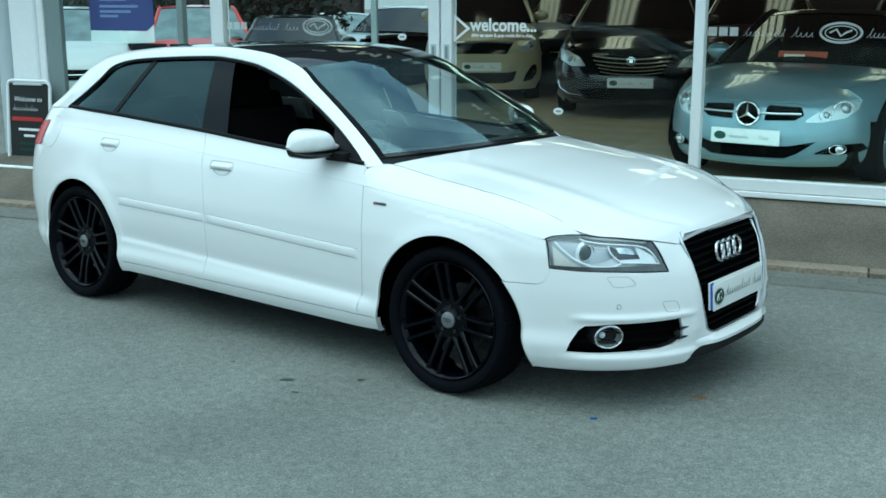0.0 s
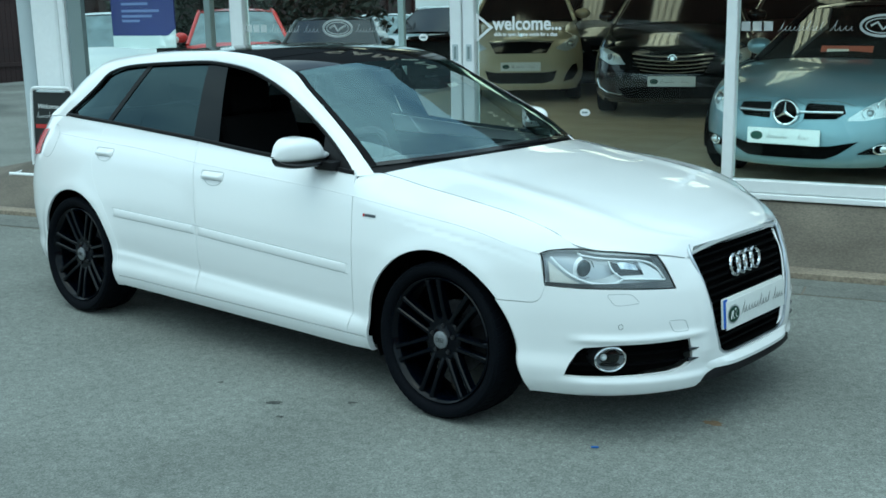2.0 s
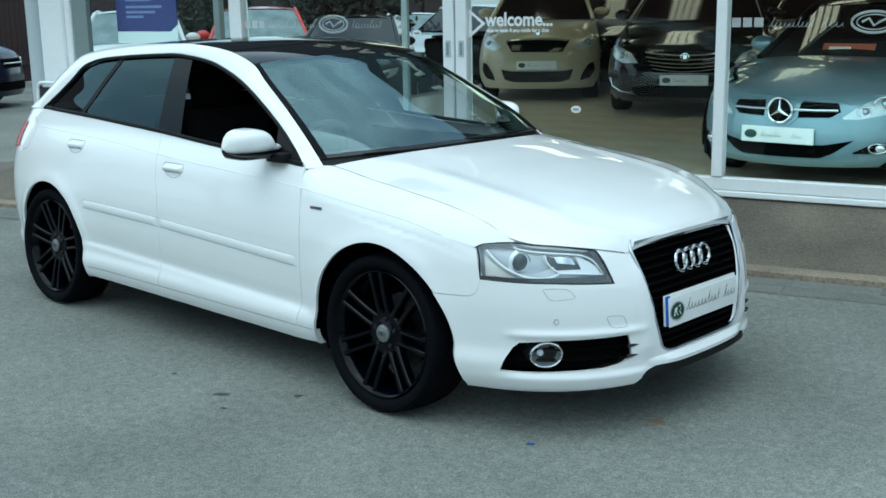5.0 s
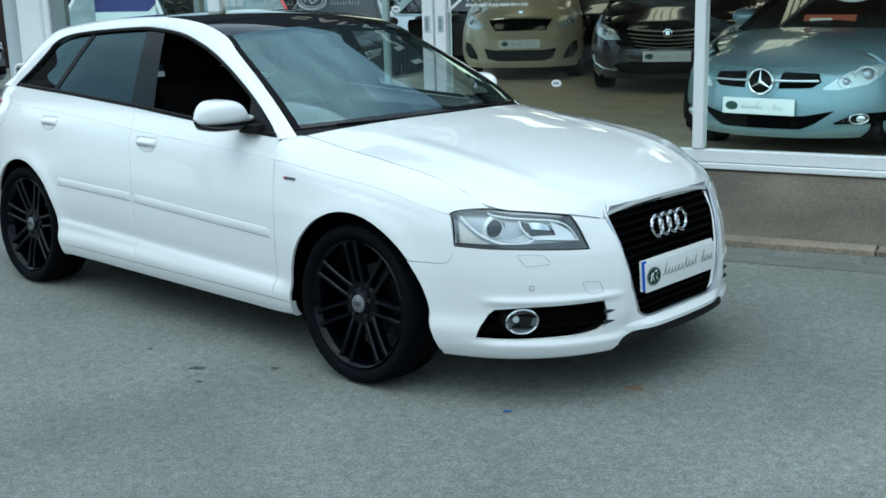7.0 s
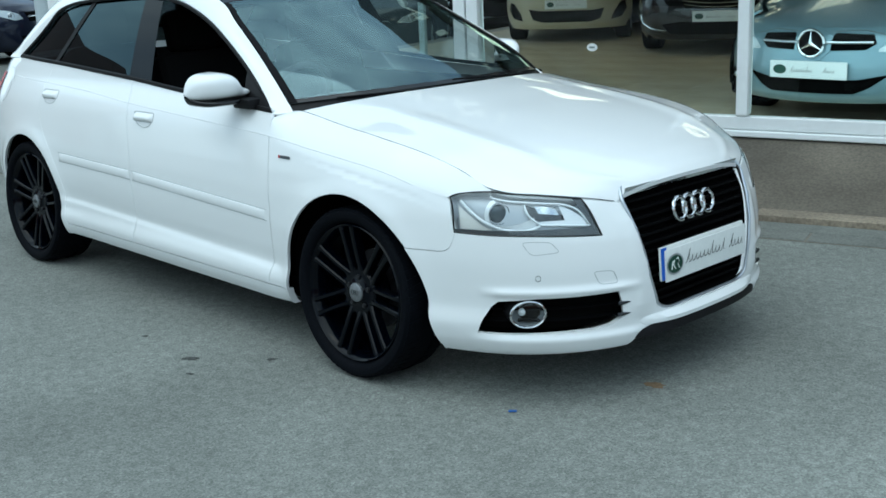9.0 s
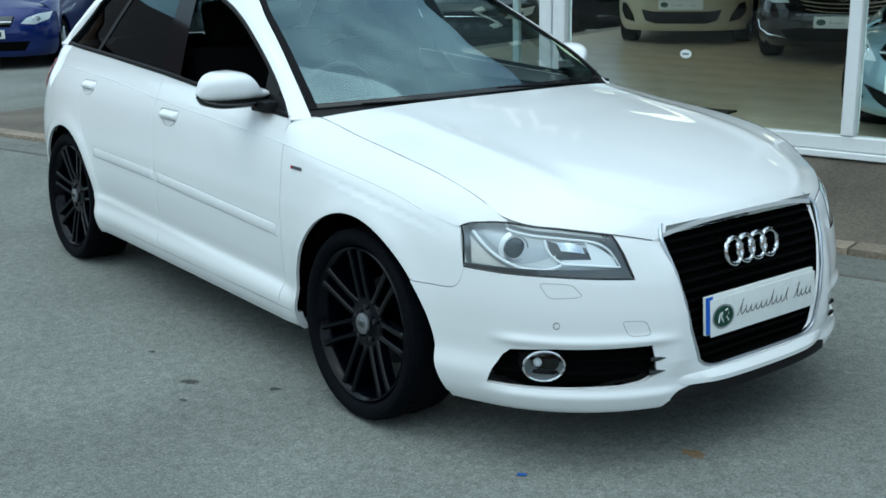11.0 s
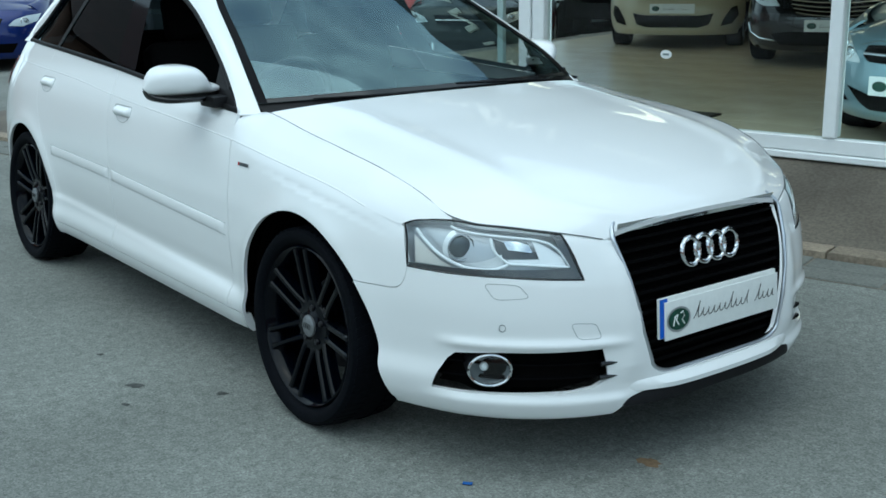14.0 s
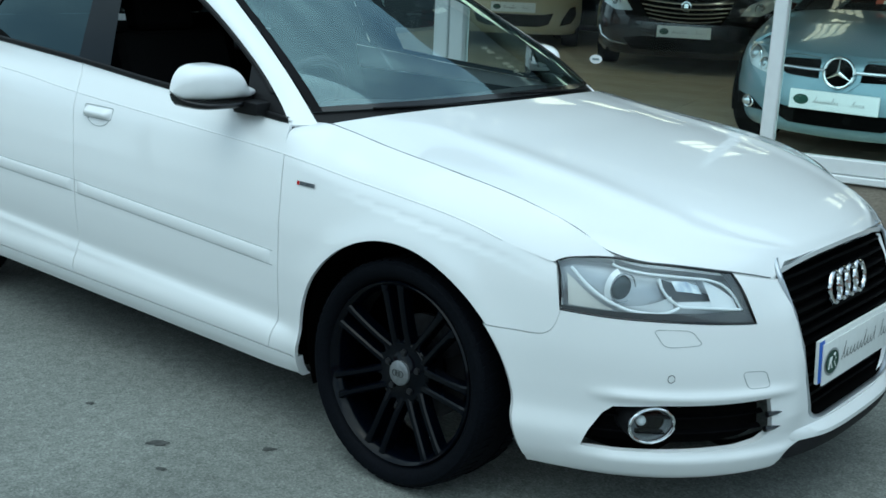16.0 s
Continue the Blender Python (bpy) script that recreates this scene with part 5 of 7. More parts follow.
def web(a0):
    """The dished root that joins a pair of bars to the hub, closed round the slot."""
    def fn(u, v):
        o = (2 * u - 1) * 0.031
        r = 0.055 + (0.046 - 0.016 * math.cos((2 * u - 1) * math.pi)) * v * 0.9
        y = -0.064 - 0.005 * v + 0.006 * (1 - (2 * u - 1) ** 2) * v
        return (r * math.cos(a0) - o * math.sin(a0), y, r * math.sin(a0) + o * math.cos(a0))
    bm = grid(12, 6, fn)
    vs = [g for g in bmesh.ops.extrude_edge_only(bm, edges=[e for e in bm.edges if e.is_boundary])["geom"] if isinstance(g, bmesh.types.BMVert)]
    bmesh.ops.translate(bm, verts=vs, vec=(0, 0.03, 0))
    return bm


def wheel(m, turn):
    w = part("wheel", lathe([(0.244, 0.10), (0.226, 0.07), (0.220, -0.03), (0.230, -0.070), (0.240, -0.092), (0.2485, -0.098), (0.2535, -0.093), (0.255, -0.080), (0.248, -0.06)], sides=72), ALLOY, car, "black alloy wheel with seven double spokes")
    w.matrix_local = m
    def sub(name, bm, mat, label=""):
        return part(name, bm, mat, w, label)
    sub("tyre", lathe([(0.244, 0.10), (0.266, 0.112), (0.292, 0.110), (0.304, 0.098), (0.3090, 0.082), (0.3105, 0.0), (0.3090, -0.084), (0.3050, -0.100), (0.297, -0.110), (0.282, -0.1125), (0.267, -0.106), (0.257, -0.094), (0.252, -0.080)], sides=96), RUBBER)
    bm = bmesh.new()
    for k in range(64):
        a = k * math.tau / 64
        for y0, y1, lag in ((-0.100, -0.036, 0.05), (0.036, 0.100, -0.05)):
            vs = []
            for r in (0.3060, 0.3140):
                for da, y in ((-0.034, y0), (0.034, y0), (0.034 + lag, y1), (-0.034 + lag, y1)):
                    rr = r - (0.006 if abs(y) > 0.09 else 0)
                    vs.append(bm.verts.new((rr * math.cos(a + da), y, rr * math.sin(a + da))))
            for f in ((4, 5, 6, 7), (0, 1, 5, 4), (1, 2, 6, 5), (2, 3, 7, 6), (3, 0, 4, 7)):
                bm.faces.new([vs[i] for i in f])
    tagged(sub("tread", bm, RUBBER), kind="stuff")
    for k in range(7):
        a = turn + k * math.tau / 7
        for s in (-1, 1):
            sub("spoke", spoke(a, s), ALLOY)
        sub("spoke_root", web(a), ALLOY)
    sub("hub", lathe([(0.030, -0.080), (0.040, -0.070), (0.062, -0.066), (0.080, -0.066), (0.086, -0.058), (0.088, 0.01)], sides=48), ALLOY)
    sub("hub_cap", lathe([(0.0005, -0.086), (0.028, -0.0855), (0.034, -0.082), (0.035, -0.070)], sides=36), CAP, "grey hub cap")
    bm = bmesh.new()
    for k in range(3):
        tube([(-0.011 + 0.011 * k + 0.008 * math.cos(a), -0.0868, 0.008 * math.sin(a)) for a in np.linspace(0, math.tau, 17)[:-1]], 0.0012, bm, sides=5, closed=True)
    sub("cap_mark", bm, INK)
    for k in range(5):
        a = turn + 0.35 + k * math.tau / 5
        bm = lathe([(0.0005, -0.080), (0.008, -0.080), (0.010, -0.074), (0.010, -0.055)], sides=12)
        bmesh.ops.translate(bm, verts=bm.verts, vec=(0.055 * math.cos(a), 0.006, 0.055 * math.sin(a)))
        sub("wheel_bolt", bm, STEEL)
    sub("brake_disc", lathe([(0.06, 0.028), (0.145, 0.028), (0.145, 0.045), (0.06, 0.045)], sides=48), STEEL)
    bm = lathe([(0.095, 0.010), (0.165, 0.010), (0.165, 0.065), (0.095, 0.065), (0.095, 0.010)], sides=14, start=-0.5, sweep=1.0)
    sub("brake_caliper", bm, BLACK_PLASTIC)
    return w


TRACK, LEAN_IN = 0.770, 3.5
for ax, turn in ((0.0, -0.04), (-2.578, 0.21)):
    wheel(Matrix.Translation((ax, -TRACK, 0.310)) @ Matrix.Rotation(radians(-LEAN_IN), 4, "X"), turn)
    wheel(Matrix.Translation((ax, TRACK, 0.310)) @ Matrix.Rotation(math.pi, 4, "Z") @ Matrix.Rotation(radians(-LEAN_IN), 4, "X"), turn)


# ---- showroom shell ----
def placed(ob, m=BUILD):
    ob.matrix_world = m
    return ob


def structure(name, bm, mat, label, category, m=BUILD, smooth=True):
    return tagged(placed(finish(name, bm, mat, smooth), m), label, category, kind="structure")


FL = 0.28
apron_end = -8.6


def apron(u, v):
    x = apron_end + (6.0 - apron_end) * u
    k0 = KERBLINE @ Vector((x, 0, 0.033))
    flat = Matrix.Translation((-0.72, 2.93, 0)) @ Matrix.Rotation(radians(14.5), 4, "Z")
    q = flat.inverted() @ k0
    top = flat @ Vector((q.x, -0.02 if q.x > -6.4 else 0.6, 0.30))
    p = k0.lerp(top, v)
    rise = min(1.0, max(0.0, (q.x + 7.6) / 1.4))
    p.z = 0.033 + 0.267 * (v ** 1.1) * rise
    return p


structure("pavement", grid(80, 8, apron), CONCRETE, "sloping brown concrete apron below the windows", "pavement", Matrix.Identity(4))
kerb = structure("kerb", box(-9.5, 6, -0.10, 0.0, -0.05, 0.018, 0.004), GROUT, "dark bedding below the kerb stones", "kerb", KERBLINE)
rnd = random.Random(3)
shapes = []
for k in range(4):
    bm = box(-0.448, 0.448, -0.155, 0.0, -0.04, 0.040, 0.012, segments=2)
    for v in bm.verts:
        v.co += Vector((rnd.uniform(-.003, .003), rnd.uniform(-.004, .004), rnd.uniform(-.004, .003)))
    ob = finish("kerb_stone", bm, KERB)
    shapes.append(ob.data)
    bpy.data.objects.remove(ob)
for k in range(17):
    ob = new("kerb_stone", shapes[k % 4])
    ob.parent = kerb
    ob.matrix_local = Matrix.Translation((-9.0 + 0.905 * k, 0, rnd.uniform(-0.004, 0.004)))
gutter = structure("gutter", box(-9.5, 6, -0.52, -0.16, -0.05, 0.003), GROUT, "gutter bed beside the kerb", "gutter", KERBLINE)
shapes = []
for w0, w1 in ((-0.335, -0.165), (-0.515, -0.345)):
    ob = finish("gutter_stone", box(-0.445, 0.445, w0, w1, -0.03, 0.010, 0.004), GUTTER)
    shapes.append(ob.data)
    bpy.data.objects.remove(ob)
for k in range(17):
    for row in (0, 1):
        ob = new("gutter_stone", shapes[row])
        ob.parent = gutter
        ob.matrix_local = Matrix.Translation((-9.0 + 0.9 * k + 0.4 * row, 0, rnd.uniform(-0.003, 0.002)))

floor = structure("floor", box(-6.2, 6, 0.0, 12, 0.0, FL - 0.004), GROUT, "beige tiled showroom floor", "floor", smooth=False)
structure("ceiling", box(-6.2, 6, 0.05, 12, 2.86, 2.90), CEIL, "dark showroom ceiling", "ceiling", smooth=False)
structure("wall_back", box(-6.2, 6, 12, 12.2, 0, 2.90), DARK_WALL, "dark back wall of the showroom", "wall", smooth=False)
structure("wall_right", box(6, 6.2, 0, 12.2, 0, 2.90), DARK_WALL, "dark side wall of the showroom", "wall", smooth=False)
SHUTTER = material("grey_shutter", (0.28, 0.33, 0.33), 0.55, vary=0.06)
structure("wall_left", box(-6.4, -6.2, 10.5, 12.2, 0, 2.90), WALL_IN, "pale side wall of the showroom", "wall", smooth=False)
panels = structure("wall_partition", box(-4.9, -2.45, 11.6, 11.7, FL, 2.855), SHUTTER, "grey panelled partition at the back", "wall")
for k in range(9):
    o = finish("panel", box(0, 0.255, -0.012, 0, FL + 0.02, 2.85, 0.004), SHUTTER)
    o.parent = panels
    o.location = (-4.88 + 0.27 * k, 11.6, 0)
structure("fascia", box(-6.4, 6.2, -0.30, 0.05, 2.12, 3.25, 0.01), FASCIA, "dark sign board above the shop windows", "fascia")
structure("roof", box(-6.4, 6.2, 0.05, 12.2, 2.905, 2.95), FASCIA, "flat roof", "roof")

structure("window_sill", box(-5.7, 6, -0.05, 0.05, 0.305, 0.345, 0.006), WHITE_FRAME, "white sill under the shop window", "window sill")
structure("window_frame", box(-5.7, 6, -0.035, 0.04, 0.349, 0.432, 0.006), WHITE_FRAME, "white bottom rail of the shop window", "window frame")
for u0, u1 in ((-0.036, 0.036), (-2.06, -1.97), (-1.955, -1.865), (-4.05, -3.925), (1.95, 2.02)):
    structure("window_post", box(u0, u1, -0.045, 0.055, 0.436, 2.12, 0.006), WHITE_FRAME, "white upright post of the shop window", "window post")
structure("window_post", box(-5.77, -5.69, 1.80, 1.88, FL, 2.12, 0.006), GREY_POLE, "slim silver upright behind the glass", "window post")
structure("window_post", box(-3.40, -3.34, 1.6, 1.65, FL, 2.12, 0.006), GREY_POLE, "slim silver upright behind the glass", "window post")
structure("column", box(-6.235, -5.925, -0.06, 0.00, 0.25, 2.12, 0.015), WHITE_FRAME, "white corner column of the showroom", "column")
structure("column_edge", box(-5.92, -5.84, -0.05, 0.00, 0.25, 2.12, 0.01), WHITE_FRAME, "white window jamb", "column")
structure("column_panel", box(-5.825, -5.66, -0.03, 0.02, FL, 2.12), GREY_PANEL, "grey panel inside the end window", "panel")
bm = tube([(-6.32, -0.02, 0.0), (-6.32, -0.02, 2.12)], 0.080, sides=20)
structure("drain_pipe", bm, GREY_POLE, "pale grey pipe at the building corner", "pipe")
for u0, u1 in ((-5.65, -4.05), (-3.925, -2.06), (-1.865, -0.036), (0.036, 1.95), (2.02, 6)):
    g = structure("window_pane", box(u0, u1, 0.0, 0.006, 0.432, 2.12), SHOP_GLASS, "clear glass pane of the shop window", "window", smooth=False)
    g.visible_shadow = False
for u in (-2.015, -1.905):
    h = thing("door_pull", "flush grey pull in the door frame", "handle", BUILD @ Matrix.Translation((u, -0.045, 1.26)), "door pulls")
    part("plate", box(-0.022, 0.022, -0.006, 0.0, -0.06, 0.06, 0.004), GREY_POLE, h)
    part("recess", box(-0.010, 0.010, -0.008, -0.006, -0.045, 0.045, 0.001), GREY_PANEL, h)
# added area lamp at the long shop window, boosts the sky's light inside
fill_lamp = new("window_fill", bpy.data.lights.new("window_fill", "AREA"))
fill_lamp.data.shape, fill_lamp.data.size, fill_lamp.data.size_y = "RECTANGLE", 9.6, 1.6
fill_lamp.data.energy, fill_lamp.data.color = 25, (0.86, 0.97, 1.0)
fill_lamp.matrix_world = BUILD @ Matrix.Translation((-0.8, 0.03, 1.28)) @ Matrix.Rotation(radians(90), 4, "X")
# ceiling lights: warm tubes in rows
for u in (-4.6, -2.6, -0.6, 1.4, 3.4):
    for v in (4.1, 7.0, 9.9):
        t = thing("ceiling_light", "warm tube light under the ceiling", "ceiling light", BUILD @ Matrix.Translation((u, v, 2.86)), "ceiling lights")
        part("body", box(-0.29, 0.29, -0.65, 0.65, -0.05, -0.001, 0.01), WHITE_FRAME, t)
        for s in (-0.21, -0.07, 0.07, 0.21):
            part("diffuser", box(s - 0.045, s + 0.045, -0.6, 0.6, -0.065, -0.051, 0.004), TUBE, t)

# lettering on the glass
def on_glass(u, z, v=-0.004):
    return BUILD @ Matrix.Translation((u, v, z))


sign = thing("door_sign", "white vinyl greeting with a triangle on the glass door", "sign", on_glass(-1.862, 1.44))
bm = bmesh.new()
tri_out, tri_in = [(0.0, -0.105), (0.135, 0.0), (0.0, 0.105)], [(0.020, -0.065), (0.102, 0.0), (0.020, 0.065)]
vo, vi = ([bm.verts.new((x, 0, z)) for x, z in q] for q in (tri_out, tri_in))
for k in range(3):
    bm.faces.new((vo[k], vo[(k + 1) % 3], vi[(k + 1) % 3], vi[k]))
part("triangle", bm, VINYL, sign, smooth=False)
lettering("greeting", "welcome...", 0.132, on_glass(-1.728, 1.424), VINYL, sign, squash=0.93, bold=0.0035)
lettering("greeting_line", "slide to open & pop inside for a chat", 0.036, on_glass(-1.72, 1.380), VINYL, sign, squash=0.92, bold=0.001)


def window_mark(u, z):
    """Three squares, script bars and an oval badge in frosted vinyl."""
    m = thing("window_mark", "white vinyl squares, script bars and an oval badge", "sign", on_glass(u, z), "window marks")
    for k in range(3):
        part("square", slab([(0.072 * k, -0.03), (0.072 * k + 0.058, -0.03), (0.072 * k + 0.058, 0.03), (0.072 * k, 0.03)], 0.001), FROST, m, smooth=False)
    bm = script_bars(10, 0.27, 0.062, Vector((1, 0, 0)), Vector((0, 0, 1)), Vector((0.235, -0.001, -0.03)))
    part("script_mark", bm, FROST, m, smooth=False)
    bm = script_bars(4, 0.14, 0.062, Vector((1, 0, 0)), Vector((0, 0, 1)), Vector((0.555, -0.001, -0.03)))
    part("script_mark", bm, FROST, m, smooth=False)
    ring = [(0.87 + 0.13 * math.cos(a), -0.001, 0.064 * math.sin(a)) for a in np.linspace(0, math.tau, 49)[:-1]]
    part("oval", tube(ring, 0.009, sides=6, closed=True), FROST, m)
    ring = [(0.87 + 0.10 * math.cos(a), -0.001, 0.045 * math.sin(a)) for a in np.linspace(0, math.tau, 49)[:-1]]
    part("oval", tube(ring, 0.004, sides=6, closed=True), FROST, m)
    bm = tube([(0.80, -0.001, 0.0), (0.84, -0.001, 0.022), (0.87, -0.001, -0.022), (0.90, -0.001, 0.0), (0.94, -0.001, 0.018)], 0.008, sides=6)
    part("stroke", bm, FROST, m)
    bm = script_bars(10, 0.27, 0.062, Vector((1, 0, 0)), Vector((0, 0, 1)), Vector((1.03, -0.001, -0.03)))
    part("script_mark", bm, FROST, m, smooth=False)
    return m


window_mark(0.055, 1.44)
window_mark(-3.92, 1.44)
for u, z in ((-1.02, 0.845), (-2.30, 1.37)):
    st = thing("oval_sticker", "small white oval sticker on the glass", "sticker", on_glass(u, z), "oval stickers")
    bm = bmesh.new()
    bmesh.ops.create_circle(bm, cap_ends=True, segments=32, radius=1, matrix=Matrix.Rotation(radians(90), 4, "X") @ Matrix.Diagonal((0.038, 0.026, 1, 1)))
    part("disc", bm, VINYL, st, smooth=False)
    part("bar", slab([(-0.02, -0.006), (0.02, -0.006), (0.02, 0.006), (-0.02, 0.006)], 0.001, m=Matrix.Translation((0, -0.003, 0))), GREY_PANEL, st, smooth=False)
banner = thing("hanging_banner", "navy banner with white bars of writing", "banner", BUILD @ Matrix.Translation((-5.48, 0.15, FL)))
part("cloth", slab([(0, 1.10), (0.62, 1.10), (0.68, 1.14), (0.70, 1.16), (0.70, 1.8), (0, 1.8)], 0.012), NAVY, banner)
part("base_panel", slab([(0.0, 1.0), (0.30, 0.985), (0.70, 1.0), (0.70, 1.155), (0.62, 1.098), (0, 1.098)], 0.010), FROST, banner)
for k, (w, z) in enumerate(((0.46, 1.42), (0.30, 1.36), (0.42, 1.30), (0.34, 1.255), (0.20, 1.215))):
    part("writing_bar", slab([(0.12, z), (0.12 + w, z), (0.12 + w, z + 0.022), (0.12, z + 0.022)], 0.001, m=Matrix.Translation((0, -0.003, 0))), FADED_INK, banner, smooth=False)

# row of waiting chairs inside the end window
def waiting_chair(m):
    c = thing("chair", "black padded waiting chair with thin steel legs", "chair", m, "waiting chairs")
    part("seat", box(-0.21, 0.21, -0.21, 0.21, 0.43, 0.49, 0.02, segments=2), CHAIR_CLOTH, c)
    bm = box(-0.20, 0.20, -0.02, 0.02, 0.0, 0.42, 0.018, segments=2)
    bmesh.ops.transform(bm, matrix=Matrix.Translation((0, -0.21, 0.54)) @ Matrix.Rotation(radians(8), 4, "X"), verts=bm.verts)
    part("backrest", bm, CHAIR_CLOTH, c)
    for x in (-0.19, 0.19):
        for y in (-0.19, 0.19):
            part("leg", tube([(x, y, 0), (x, y, 0.43)], 0.011, sides=8), CHROME, c)
        part("back_post", tube([(x * 0.9, -0.20, 0.42), (x * 0.9, -0.235, 0.60)], 0.010, sides=8), CHROME, c)
    return c


CHAIR_CLOTH = material("black_chair_cloth", (0.012, 0.012, 0.014), 0.8, grain=0.3, scale=150, bump=0.2, spec=0.1)
chair = waiting_chair(BUILD @ Matrix.Translation((-5.42, 1.15, FL)))
for k in range(1, 4):
    copy_thing(chair, BUILD @ Matrix.Translation((-5.42 + 0.45 * k, 1.15, FL)))

# sign on the fascia: six large cream shapes and a row of small ones
def sign_shape(x, z, w, h, kind, thick):
    strokes = {0: [((0, 0), (0.5, 1)), ((0.5, 1), (1, 0)), ((0.22, 0.36), (0.78, 0.36))], 1: [((0, 0), (0, 1)), ((0, 1), (1, 0)), ((1, 0), (1, 1))], 2: [((0, 0), (0, 1)), ((0, 1), (0.5, 0.3)), ((0.5, 0.3), (1, 1)), ((1, 1), (1, 0))], 3: [((0.5, 0), (0.5, 1))], 4: [((1, 0.9), (0.4, 1)), ((0.4, 1), (0, 0.75)), ((0, 0.75), (1, 0.3)), ((1, 0.3), (0.6, 0)), ((0.6, 0), (0, 0.1))]}[kind]
    mark = thing("sign_shape", "raised cream shape on the dark sign board", "sign", BUILD @ Matrix.Translation((x, -0.31, z)), "sign shapes")
    for (xa, za), (xb, zb) in strokes:
        a, b = Vector((xa * w, 0, za * h)), Vector((xb * w, 0, zb * h))
        d = (b - a).normalized()
        n = Vector((-d.z, 0, d.x)) * thick
        part("stroke", slab([((a - n).x, (a - n).z), ((b - n).x, (b - n).z), ((b + n).x, (b + n).z), ((a + n).x, (a + n).z)], -0.03), SIGN_LETTER, mark, smooth=False)


for k, kind in enumerate((4, 0, 2, 0, 1, 3)):
    sign_shape(-2.83 + 0.285 * k, 2.30, 0.185, 0.22, kind, 0.020)
for k, kind in enumerate((2, 3, 1, 0, 1, 3, 2, 3, 0, 1)):
    sign_shape(-0.92 + 0.135 * k, 2.36, 0.075, 0.10, kind, 0.012)


# ---- other cars ----
def dotted(color, rough=0.3, metal=0.5):
    return material("car_paint", color, rough, metal=metal, coat=0.7, spec=0.15)


class Shape:
    """The outer skin of a simply built car: nose at x = 0, tail at -length."""
    def __init__(self, length, width, height, nose, bonnet, belt, n=2.6, sweep=0.85):
        self.length, self.half, self.height, self.n, self.sweep = length, width / 2, height, n, sweep
        self.nose = smooth_table(nose)
        self.bonnet = smooth_table(bonnet)
        self.belt = belt
        self.width_at = smooth_table([(0.15, 0.90), (0.25, 0.97), (0.45, 1.0), (0.65, 0.985), (0.85, 0.93), (1.0, 0.86), (1.3, 0.80)])

    def x(self, y, z):
        q = min(1.0, abs(y) / (self.half * float(self.width_at(z))))
        return float(self.nose(z)) - self.sweep * (1 - (1 - q ** self.n) ** (1 / self.n))

    def top(self, x):
        return float(self.bonnet(x))


